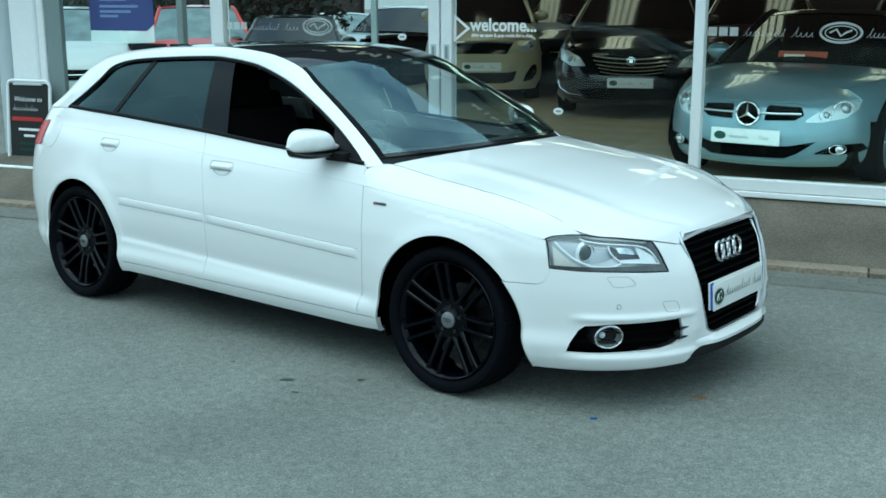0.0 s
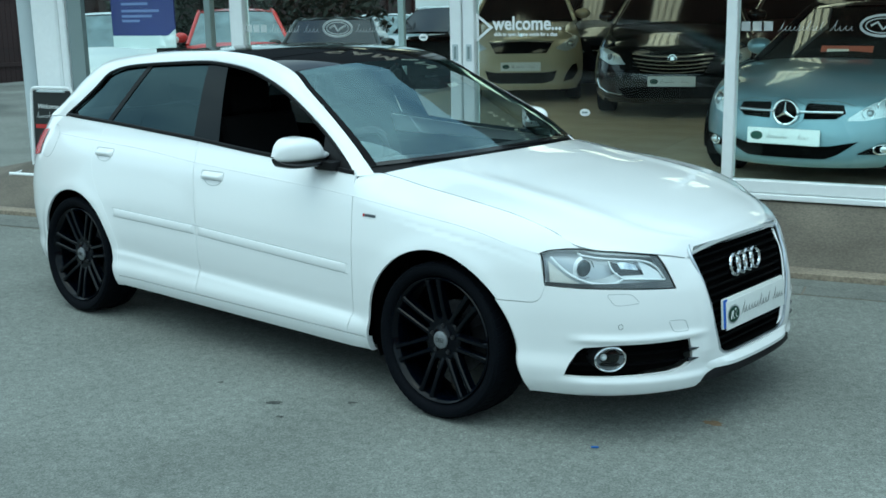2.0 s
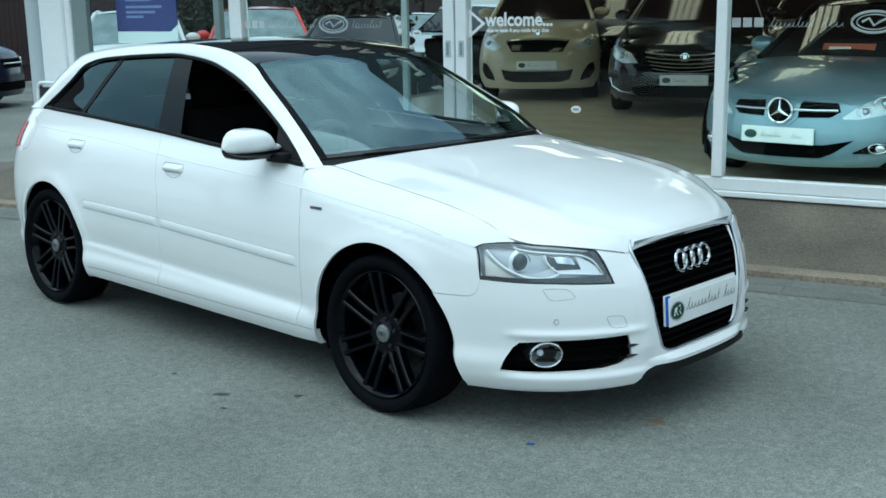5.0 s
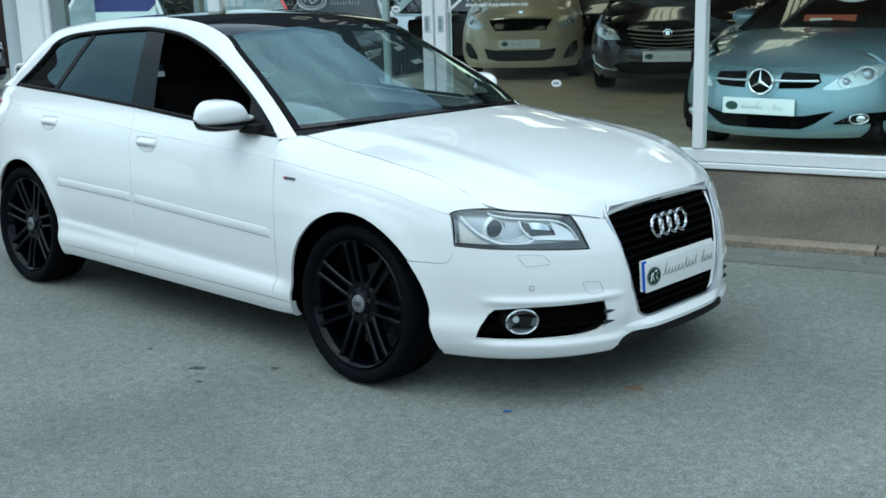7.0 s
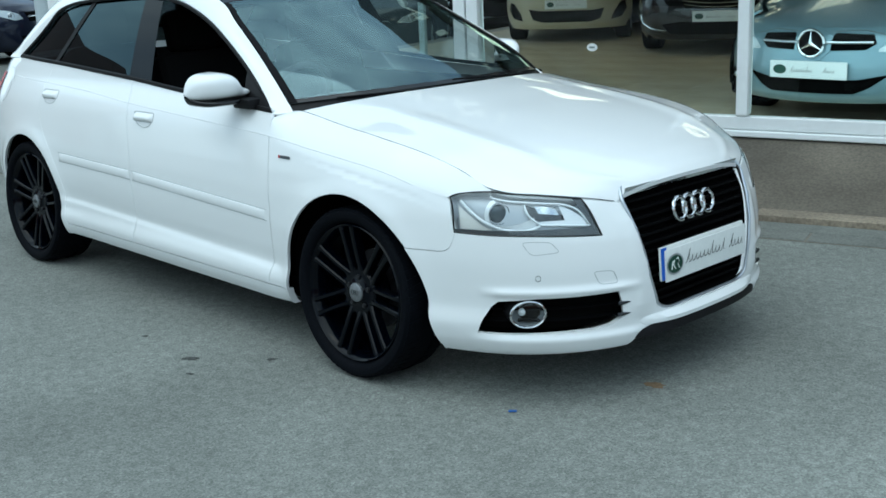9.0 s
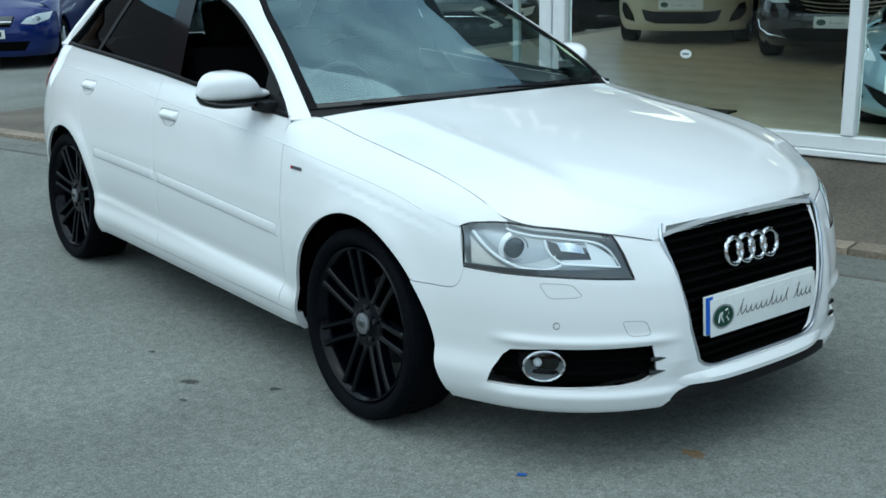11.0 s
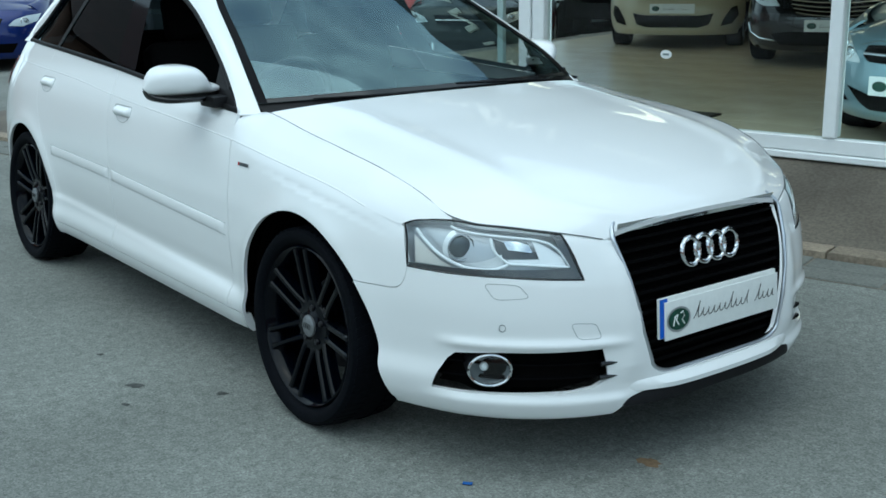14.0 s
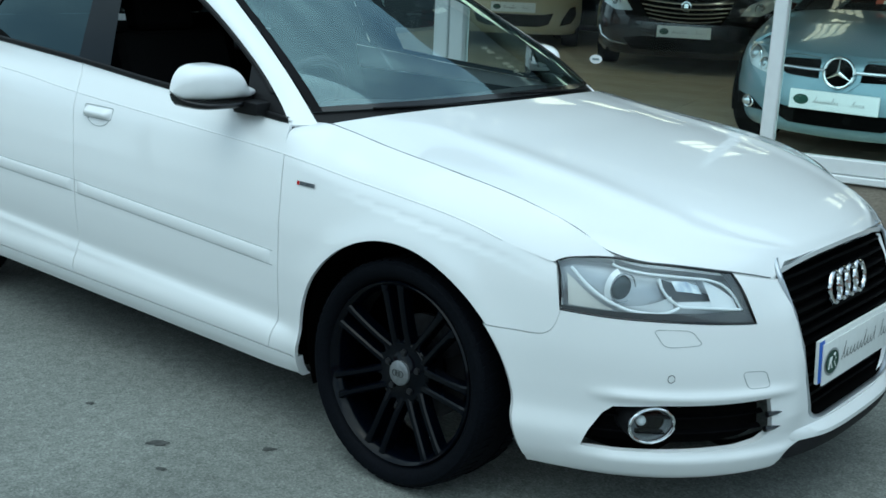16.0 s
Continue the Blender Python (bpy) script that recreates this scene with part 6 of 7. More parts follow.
def parked_car(label, shape, paint, m, cabin, group="", axle=0.80, wheelbase=2.6, radius=0.31, glass_mat=None, pillar=None):
    """Body, bonnet, cabin glass, roof and wheels; the front's details are added by the caller."""
    c = thing("car", label, "car", m, group)
    L, hw = shape.length, shape.half
    holes = [circle(-axle, radius + 0.01, radius + 0.055, 40), circle(-axle - wheelbase, radius + 0.01, radius + 0.055, 40)]

    def flank_y(x, z):
        w = hw * float(shape.width_at(z))
        q = min(1.0, max(0.0, (x - float(shape.nose(z)) + shape.sweep) / shape.sweep))
        w *= (1 - q ** shape.n) ** (1 / shape.n) if q < 1 else 0.0
        q = min(1.0, max(0.0, (-x - L + 0.9) / 0.9))
        return w * (1 - q ** 4) ** 0.25

    side_y = np.vectorize(flank_y)
    x_split = -0.45
    outline = [(x_split, 0.18), (-L + 0.12, 0.22)] + [(x, shape.top(x)) for x in np.linspace(-L + 0.12, x_split, 30)]
    for s in (1, -1):
        bm = sheet(((-L, -0.40), (0.16, 1.1)), (70, 28), lambda x, z: np.stack([x, -side_y(x, z), z], -1), outline, holes, 0.03)
        part("body_side", bm if s == 1 else flipped(bm), paint, c)

    def front(u, v):
        z = 0.17 + (shape.top(-0.12) - 0.17) * v
        yq = 2 * u - 1
        ym = flank_y(x_split, z)
        y = ym * math.copysign(1 - (1 - abs(yq)) ** 1.0, yq)
        return (shape.x(y, z) if abs(yq) < 0.999 else x_split, y, z)
    part("nose", grid(48, 24, front), paint, c)

    def deck(u, v):
        x0 = -0.02 - 0.10
        x = x0 + (cabin[0][0] - x0) * u
        z = shape.top(x)
        b = 2 * v - 1
        wv = max(flank_y(min(x, -0.10), z), 0.05) if x < x_split else flank_y(x_split, z)
        y = b * wv
        xx = min(x, shape.x(y, z) + 0.0) if u < 0.02 else x - (0.28 * abs(b) ** 3) * (1 - u) ** 2
        return (xx, y, z + 0.055 * (1 - b * b) * min(1, 2.5 * u) - 0.015 * abs(b) ** 6)
    part("bonnet", grid(26, 24, deck), paint, c)
    g = glass_mat or BLACK_GLOSS
    (xw, zw), (xt, zt), (xe, ze), (xb, zb) = cabin
    wl, wt = hw * 0.86, hw * 0.66

    def wind(u, v):
        b = 2 * v - 1
        w = wl + (wt - wl) * u
        bow = 0.22 * (1 - abs(b) ** 2.2) * (1 - 0.6 * u)
        return (xw + (xt - xw) * u + bow, b * w, zw + (zt - zw) * u + 0.02 * (1 - b * b))
    part("windscreen", grid(12, 20, wind), g, c)

    def top(u, v):
        b = 2 * v - 1
        return (xt + (xe - xt) * u + 0.08 * (1 - b * b) * (1 - u), b * wt, zt + (ze - zt) * u + 0.03 * math.sin(math.pi * u) + 0.035 * (1 - abs(b) ** 2.5))
    part("roof", grid(12, 16, top), pillar or paint, c)

    def back(u, v):
        b = 2 * v - 1
        w = wt + (wl * 0.95 - wt) * u
        return (xe + (xb - xe) * u - 0.1 * (1 - b * b) * u, b * w, ze + (zb - ze) * u + 0.03 * (1 - b * b))
    part("rear_window", grid(10, 14, back), g, c)
    for s in (-1, 1):
        def glass_side(u, v):
            xa, xc = xw + (xb - xw) * u, xt + (xe - xt) * u
            za, zc = zw + (zb - zw) * u, zt + (ze - zt) * u + 0.03 * math.sin(math.pi * u)
            return (xa + (xc - xa) * v, s * (wl + (wt - wl) * v + 0.012 * math.sin(math.pi * v)), za + (zc - za) * v)
        part("side_window", grid(16, 8, glass_side), g, c)
        part("roof_pillar", tube([wind(t, (s + 1) / 2) for t in np.linspace(0, 1, 12)] + [top(t, (s + 1) / 2) for t in np.linspace(0.05, 1, 12)], 0.032, sides=8), pillar or paint, c)
        mx, my, mz = xw - 0.28, s * (wl + 0.10), zw + 0.10
        bm = bmesh.new()
        bmesh.ops.create_uvsphere(bm, u_segments=18, v_segments=12, radius=1, matrix=Matrix.Translation((mx, my, mz)) @ Matrix.Diagonal((0.06, 0.11, 0.07, 1)))
        part("door_mirror", bm, paint, c)
    for ax in (-axle, -axle - wheelbase):
        for s in (-1, 1):
            w = part("wheel", lathe([(0.19, 0.09), (radius - 0.02, 0.10), (radius, 0.08), (radius, -0.08), (radius - 0.02, -0.10), (radius - 0.10, -0.095), (radius - 0.105, -0.08)], sides=40), RUBBER, c)
            w.matrix_local = Matrix.Translation((ax, s * (hw - 0.13), radius)) @ (Matrix.Identity(4) if s < 0 else Matrix.Rotation(math.pi, 4, "Z"))
            bm = bmesh.new()
            for k in range(5):
                a = k * math.tau / 5
                tube([(0.03 * math.cos(a), -0.07, 0.03 * math.sin(a)), ((radius - 0.10) * math.cos(a), -0.08, (radius - 0.10) * math.sin(a))], [0.03, 0.022], bm, sides=6)
            part("rim", lathe([(0.001, -0.06), (0.06, -0.07), (0.07, -0.03), (radius - 0.12, -0.03), (radius - 0.105, -0.085)], bm, sides=30), SATIN, w)
            bm = lathe([(0.01, -0.2 if False else 0.25), (radius + 0.05, 0.25), (radius + 0.05, -0.08)], sides=30, start=-0.3, sweep=math.pi + 0.6)
            part("wheel_housing", bm, DEEP_BLACK, w)
    part("underbody", box(-L + 0.3, -0.3, -hw + 0.15, hw - 0.15, 0.16, 0.30, 0.02), DEEP_BLACK, c)
    # near-black block that puts the shade inside the cabin into its colour
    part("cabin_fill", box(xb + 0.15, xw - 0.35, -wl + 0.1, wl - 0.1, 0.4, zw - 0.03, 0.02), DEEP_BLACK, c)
    return c


def on_front(c, shape, name, poly, mat, offset=0.004, label="", mirror=False, flange=0.012, parent=None):
    """A trimmed patch on the nose, given by its outline in (y, z)."""
    p = np.array(poly, float)
    (y0, z0), (y1, z1) = p.min(0), p.max(0)
    fx = np.vectorize(lambda y, z: shape.x(y, z) + offset)
    pts = lambda y, z: np.stack([fx(y, z), y, z], -1)
    made = []
    for s in ((1, -1) if mirror else (1,)):
        bm = sheet(((y0 - 0.01, y1 + 0.01), (z0 - 0.01, z1 + 0.01)), (26, 14), pts, poly, (), flange, (-1, 0, 0))
        made.append(part(name, bm if s == 1 else flipped(bm), mat, parent or c, label))
    return made


def ring_on(c, shape, name, y, z, r, mat, thick=0.008, out=0.01, squash=1.0):
    pts = [(shape.x(y + r * math.cos(a), z) + out, y + r * math.cos(a), z + squash * r * math.sin(a)) for a in np.linspace(0, math.tau, 29)[:-1]]
    return part(name, tube(pts, thick, sides=7, closed=True), mat, c)


def bar_on(c, shape, name, pairs, mat, thick=0.008, out=0.008):
    return part(name, tube([(shape.x(y, z) + out, y, z) for y, z in pairs], thick, sides=7), mat, c)


def car_plate(c, x, z, lean=0.0):
    q = part("number_plate", box(-0.012, 0, -0.26, 0.26, -0.056, 0.056, 0.003), PLATE_WHITE, c, "white plate with an oval mark and grey bars")
    q.matrix_local = Matrix.Translation((x, 0, z)) @ Matrix.Rotation(radians(lean), 4, "Y")
    bm = bmesh.new()
    bmesh.ops.create_circle(bm, cap_ends=True, segments=24, radius=1, matrix=Matrix.Translation((0.002, -0.19, 0)) @ Matrix.Rotation(radians(90), 4, "Y") @ Matrix.Diagonal((0.03, 0.045, 1, 1)))
    part("oval_mark", bm, GREEN_INK, q)
    part("script_mark", script_bars(9, 0.15, 0.036, Vector((0, 1, 0)), Vector((0, 0, 1)), Vector((0.002, -0.12, -0.014))), INK, q, smooth=False)
    part("script_mark", script_bars(4, 0.08, 0.036, Vector((0, 1, 0)), Vector((0, 0, 1)), Vector((0.002, 0.10, -0.014))), INK, q, smooth=False)
    return q


def inside_at(u, v, turn=0.0):
    """A pose on the showroom floor, nose to the window; turn swings the nose to the viewer's right."""
    return BUILD @ Matrix.Translation((u, v, FL)) @ Matrix.Rotation(radians(-90 + turn), 4, "Z")


BALL = material("lamp_projector", (0.35, 0.38, 0.40), 0.12, metal=0.6)
BOWL = material("lamp_bowl", (0.62, 0.65, 0.66), 0.3, metal=0.35)


def lamp_pair(c, shape, poly, balls, ring=0.055):
    """Two lamps: a bright bowl, round reflectors with rings, and a clear cover."""
    on_front(c, shape, "headlight", poly, BOWL, 0.002, "clear headlight", True)
    for s in (1, -1):
        for y, z, r in balls:
            bm = bmesh.new()
            bmesh.ops.create_uvsphere(bm, u_segments=18, v_segments=10, radius=r * 0.8, matrix=Matrix.Translation((shape.x(y, z) - r * 0.45, s * y, z)))
            part("lamp_ball", bm, BALL, c)
            ring_on(c, shape, "lamp_ring", s * y, z, r, CHROME, 0.006, 0.006)
    for cover in on_front(c, shape, "lamp_cover", poly, LENS_GLASS, 0.014, "", True):
        cover.visible_shadow = False


TALL_GLASS = glass("showroom_car_glass", (0.10, 0.11, 0.11), 1.2)
# silver-blue roadster by the window
ICE = dotted((0.205, 0.30, 0.34), 0.3, 0.45)
ro = Shape(4.08, 1.74, 1.30, [(0.15, -0.06), (0.22, 0.0), (0.35, 0.0), (0.48, -0.02), (0.58, -0.05), (0.66, -0.12), (0.72, -0.22), (0.9, -0.6)], [(-4.1, 0.86), (-2.2, 0.84), (-1.25, 0.82), (-0.7, 0.765), (-0.3, 0.695), (-0.12, 0.645), (0.0, 0.60)], 0.9, 2.1, 0.85)
c = parked_car("silver-blue two-seat roadster behind the shop window", ro, ICE, inside_at(0.27, 0.52, -11.0), [(-1.30, 0.83), (-1.95, 1.22), (-2.35, 1.22), (-2.95, 0.90)], axle=0.83, wheelbase=2.43, radius=0.31, glass_mat=TALL_GLASS, pillar=BLACK_GLOSS)
lamp_pair(c, ro, [(0.385, 0.500), (0.50, 0.500), (0.64, 0.53), (0.70, 0.59), (0.70, 0.655), (0.62, 0.655), (0.53, 0.615), (0.45, 0.555)], [(0.615, 0.592, 0.056), (0.515, 0.548, 0.036)])
on_front(c, ro, "grille_opening", [(0.07, 0.505), (0.33, 0.512), (0.385, 0.55), (0.36, 0.605), (0.14, 0.615), (0.10, 0.57)], DEEP_BLACK, 0.006, "black grille opening", True)
for s in (1, -1):
    bar_on(c, ro, "grille_bar", [(s * 0.08, 0.558), (s * 0.22, 0.557), (s * 0.37, 0.558)], SATIN, 0.009, 0.014)
ring_on(c, ro, "emblem", 0, 0.552, 0.086, CHROME, 0.010, 0.036)
bm = bmesh.new()
bmesh.ops.create_circle(bm, cap_ends=True, segments=32, radius=0.084, matrix=Matrix.Translation((ro.x(0, 0.552) + 0.030, 0, 0.552)) @ Matrix.Rotation(radians(90), 4, "Y"))
part("emblem_field", bm, DEEP_BLACK, c)
for k in range(3):
    a = radians(90 + 120 * k)
    part("emblem_arm", tube([(ro.x(0, 0.552) + 0.042, 0, 0.552), (ro.x(0, 0.552) + 0.036, 0.082 * math.cos(a), 0.552 + 0.082 * math.sin(a))], [0.014, 0.002], sides=6), CHROME, c)
on_front(c, ro, "emblem_shroud", [(-0.12, 0.50), (-0.05, 0.44), (0.05, 0.44), (0.12, 0.50), (0.125, 0.60), (0.0, 0.655), (-0.125, 0.60)], ICE, 0.008)
on_front(c, ro, "lower_intake", [(-0.48, 0.36), (-0.36, 0.27), (-0.28, 0.235), (0.28, 0.235), (0.36, 0.27), (0.48, 0.36), (0.30, 0.325), (-0.30, 0.325)], DEEP_BLACK, 0.006, "black lower intake")
on_front(c, ro, "side_intake", [(0.46, 0.27), (0.70, 0.265), (0.77, 0.30), (0.74, 0.345), (0.58, 0.335)], DEEP_BLACK, 0.006, "black side intake", True)
for s in (1, -1):
    ring_on(c, ro, "fog_ring", s * 0.61, 0.305, 0.048, CHROME, 0.006, 0.014, 0.7)
    bm = bmesh.new()
    bmesh.ops.create_uvsphere(bm, u_segments=16, v_segments=8, radius=1, matrix=Matrix.Translation((ro.x(0.61, 0.305) - 0.008, s * 0.61, 0.305)) @ Matrix.Diagonal((0.03, 0.046, 0.032, 1)))
    part("fog_lamp", bm, REFLECTOR, c)
    bar_on(c, ro, "bonnet_joint", [(s * 0.13, 0.622), (s * 0.30, 0.632), (s * 0.43, 0.60)], SHADOW_GAP, 0.003, 0.002)
car_plate(c, 0.030, 0.385)
tag = thing("windscreen_card", "orange and cream price card with bars of writing", "card", c.matrix_world @ Matrix.Translation((-1.20, 0.0, 0.895)) @ Matrix.Rotation(radians(-32), 4, "Y") @ Matrix.Rotation(radians(90), 4, "Z"))
CARD = material("orange_card", (0.42, 0.10, 0.05), 0.5)
part("card", slab([(-0.20, -0.06), (0.20, -0.06), (0.20, 0.07), (-0.20, 0.07)], 0.004), CARD, tag, smooth=False)
part("writing_bar", slab([(-0.15, -0.02), (0.02, -0.02), (0.02, 0.04), (-0.15, 0.04)], 0.001, m=Matrix.Translation((0, -0.003, 0))), SIGN_LETTER, tag, smooth=False)

# black saloon with a chrome grille
JET = dotted((0.006, 0.006, 0.007), 0.2, 0.2)
sa = Shape(4.8, 1.86, 1.48, [(0.15, -0.05), (0.25, 0.0), (0.45, 0.0), (0.60, -0.03), (0.72, -0.08), (0.82, -0.2), (1.0, -0.6)], [(-4.9, 1.05), (-2.2, 1.0), (-1.35, 1.0), (-0.7, 0.90), (-0.3, 0.815), (-0.12, 0.775), (0.0, 0.73)], 1.0, 2.5, 0.75)
c = parked_car("black saloon car with a chrome-barred grille", sa, JET, inside_at(-1.70, 4.75, 12.0), [(-1.35, 1.0), (-2.15, 1.44), (-3.4, 1.42), (-4.3, 1.08)], axle=0.92, wheelbase=2.74, radius=0.33)
lamp_pair(c, sa, [(0.52, 0.60), (0.70, 0.595), (0.84, 0.66), (0.86, 0.78), (0.74, 0.76), (0.60, 0.70)], [(0.70, 0.665, 0.045)])
on_front(c, sa, "grille_opening", [(-0.46, 0.70), (-0.34, 0.50), (0.34, 0.50), (0.46, 0.70), (0.30, 0.725), (-0.30, 0.725)], DEEP_BLACK, 0.006, "black grille opening")
for z, w, r in ((0.705, 0.44, 0.012), (0.655, 0.43, 0.009), (0.61, 0.40, 0.008), (0.57, 0.375, 0.007), (0.53, 0.35, 0.006)):
    bar_on(c, sa, "grille_bar", [(y, z - 0.03 * (1 - (y / w) ** 2) + 0.015) for y in np.linspace(-w, w, 15)], CHROME, r, 0.014)
ring_on(c, sa, "emblem", 0, 0.665, 0.045, CHROME, 0.008, 0.022)
part("emblem_field", box(sa.x(0, 0.66) + 0.012, sa.x(0, 0.66) + 0.022, -0.025, 0.025, 0.635, 0.695, 0.006), CHROME, c)
on_front(c, sa, "lower_intake", [(-0.60, 0.33), (-0.50, 0.23), (0.50, 0.23), (0.60, 0.33), (0.40, 0.36), (-0.40, 0.36)], DEEP_BLACK, 0.006)
for s in (1, -1):
    bar_on(c, sa, "fog_trim", [(s * 0.86, 0.42), (s * 0.83, 0.33), (s * 0.72, 0.28), (s * 0.55, 0.265)], CHROME, 0.008, 0.012)
car_plate(c, 0.030, 0.42)

# cream small hatchback
CREAM = dotted((0.52, 0.47, 0.33), 0.32, 0.1)
ha = Shape(3.48, 1.62, 1.46, [(0.15, -0.04), (0.25, 0.0), (0.45, 0.0), (0.62, -0.03), (0.74, -0.08), (0.86, -0.2), (1.0, -0.6)], [(-3.5, 1.05), (-1.6, 1.02), (-1.0, 1.02), (-0.6, 0.94), (-0.3, 0.86), (-0.12, 0.81), (0.0, 0.76)], 1.0, 2.6, 0.6)
c = parked_car("cream small hatchback car with black intakes", ha, CREAM, inside_at(-4.05, 6.05, 20.0), [(-0.95, 1.02), (-1.55, 1.42), (-2.7, 1.44), (-3.25, 1.08)], axle=0.70, wheelbase=2.34, radius=0.29)
lamp_pair(c, ha, [(0.44, 0.70), (0.58, 0.655), (0.70, 0.70), (0.76, 0.80), (0.70, 0.86), (0.56, 0.775)], [(0.64, 0.74, 0.045)])
on_front(c, ha, "grille_opening", [(-0.42, 0.79), (-0.33, 0.64), (0.33, 0.64), (0.42, 0.79), (0.20, 0.805), (-0.20, 0.805)], BLACK_GLOSS, 0.006, "dark upper grille with a chrome edge")
bar_on(c, ha, "grille_bar", [(y, 0.80 - 0.02 * (y / 0.42) ** 2) for y in np.linspace(-0.42, 0.42, 13)], CHROME, 0.008, 0.012)
on_front(c, ha, "lower_intake", [(-0.47, 0.42), (-0.42, 0.29), (-0.30, 0.255), (0.30, 0.255), (0.42, 0.29), (0.47, 0.42), (0.34, 0.395), (-0.34, 0.395)], DEEP_BLACK, 0.006, "black lower intake")
on_front(c, ha, "fog_pocket", [(0.55, 0.27), (0.68, 0.30), (0.74, 0.40), (0.72, 0.50), (0.66, 0.48), (0.58, 0.36)], DEEP_BLACK, 0.006, "black fog lamp pocket", True)
part("emblem", box(ha.x(0, 0.87) - 0.03, ha.x(0, 0.87) + 0.004, -0.035, 0.035, 0.835, 0.895, 0.01), CHROME, c)
car_plate(c, 0.034, 0.475)


# pale mottled sheen of the far windscreens, put into the base colour
PAINTED_HAZE = material("painted_haze_screen", (0.16, 0.21, 0.22), 0.15, grain=0.3, scale=4)
FLAT = Matrix.Translation((-0.72, 2.93, 0)) @ Matrix.Rotation(radians(14.5), 4, "Z")


def plain_car(label, color, m, size=1.0, glass_mat=None, metal=0.3):
    """A further family car, seen only in part behind the others."""
    sh = Shape(4.2 * size, 1.76, 1.45, [(0.15, -0.05), (0.25, 0.0), (0.45, 0.0), (0.62, -0.03), (0.72, -0.08), (0.82, -0.2), (1.0, -0.6)], [(-4.3, 1.0), (-2.0, 0.98), (-1.2, 0.98), (-0.7, 0.90), (-0.3, 0.82), (-0.12, 0.775), (0.0, 0.73)], 1.0, 2.6, 0.7)
    k = parked_car(label, sh, dotted(color, 0.3, metal), m, [(-1.2, 0.98), (-1.95, 1.40), (-3.2, 1.40), (-3.9, 1.05)], "", 0.85, 2.55, 0.31, glass_mat)
    lamp_pair(k, sh, [(0.45, 0.60), (0.62, 0.585), (0.78, 0.65), (0.80, 0.74), (0.66, 0.72), (0.52, 0.67)], [(0.64, 0.65, 0.042)])
    on_front(k, sh, "grille_opening", [(-0.38, 0.69), (-0.32, 0.56), (0.32, 0.56), (0.38, 0.69)], DEEP_BLACK, 0.006)
    on_front(k, sh, "lower_intake", [(-0.55, 0.37), (-0.48, 0.25), (0.48, 0.25), (0.55, 0.37)], DEEP_BLACK, 0.006)
    bar_on(k, sh, "grille_bar", [(y, 0.625) for y in np.linspace(-0.34, 0.34, 9)], CHROME, 0.010, 0.012)
    return k, sh


k, sh = plain_car("dark blue-black car parked in the second row", (0.008, 0.010, 0.018), inside_at(-3.15, 7.3, 16.0))
car_plate(k, 0.03, 0.46)
plain_car("dark maroon car in the second row", (0.035, 0.008, 0.010), inside_at(-0.6, 6.9, 8.0))
plain_car("dark grey estate car at the back", (0.02, 0.022, 0.024), inside_at(1.6, 4.2, 4.0))
plain_car("black car at the back wall", (0.008, 0.008, 0.009), inside_at(-1.9, 8.6, 0.0), 0.9)
k, sh = plain_car("red hatchback car seen beyond the end window", (0.50, 0.03, 0.025), FLAT @ Matrix.Translation((-8.05, 5.45, 0)) @ Matrix.Rotation(radians(-52), 4, "Z"), 0.95, metal=0.05, glass_mat=PAINTED_HAZE)
k.scale = (1, 1, 1.1)
plain_car("dark green car beyond the glass", (0.012, 0.018, 0.016), FLAT @ Matrix.Translation((-6.9, 5.7, 0)) @ Matrix.Rotation(radians(-64), 4, "Z"), 0.95)
plain_car("pale silver car parked beyond the showroom", (0.45, 0.48, 0.50), FLAT @ Matrix.Translation((-9.6, 12.4, 0)) @ Matrix.Rotation(radians(-60), 4, "Z"), 0.95, glass_mat=PAINTED_HAZE)
k, sh = plain_car("white car with red tail lights parked beyond the showroom", (0.60, 0.63, 0.63), FLAT @ Matrix.Translation((-7.5, 13.4, 0)) @ Matrix.Rotation(radians(96), 4, "Z"), 0.85, metal=0.05)
k.scale = (1, 1, 1.1)
for s in (-1, 1):
    part("tail_lamp", box(-3.57, -3.45, s * 0.62 - 0.13, s * 0.62 + 0.13, 0.78, 0.92, 0.02), RED_LENS, k, "red tail lamp")
k, sh = plain_car("white small car with tricolour stripes", (0.62, 0.65, 0.64), FLAT @ Matrix.Translation((-9.2, 4.02, 0)) @ Matrix.Rotation(radians(-50), 4, "Z"), 0.85, metal=0.02, glass_mat=PAINTED_HAZE)
k.scale = (1, 1, 1.08)
for y, col in ((-0.30, (0.05, 0.25, 0.12)), (-0.16, (0.5, 0.04, 0.04))):
    bar_on(k, sh, "stripe", [(y, z) for z in (0.42, 0.56, 0.70)], material("stripe", col, 0.4), 0.035, -0.026)
for x, w in ((-3.35, 0.35), (-3.02, 0.40), (-2.2, 0.5)):
    p = thing("box_stack", "brown and orange cartons on the shelf", "carton", BUILD @ Matrix.Translation((x, 10.6, 1.95)), "cartons")
    part("carton", box(0, w * 0.5, 0, 0.3, 0, 0.28, 0.006), material("carton", (0.30, 0.13, 0.05), 0.7, vary=0.2), p)
shelf = thing("wall_shelf", "dark storage shelf along the back of the showroom", "shelf", BUILD @ Matrix.Translation((-3.6, 10.4, FL)))
part("board", box(0, 3.2, 0, 0.6, 1.62, 1.667, 0.004), DARK_WALL, shelf)
for x in (0.02, 1.6, 3.14):
    part("leg", box(x, x + 0.05, 0.02, 0.58, 0, 1.62, 0.004), DARK_WALL, shelf)

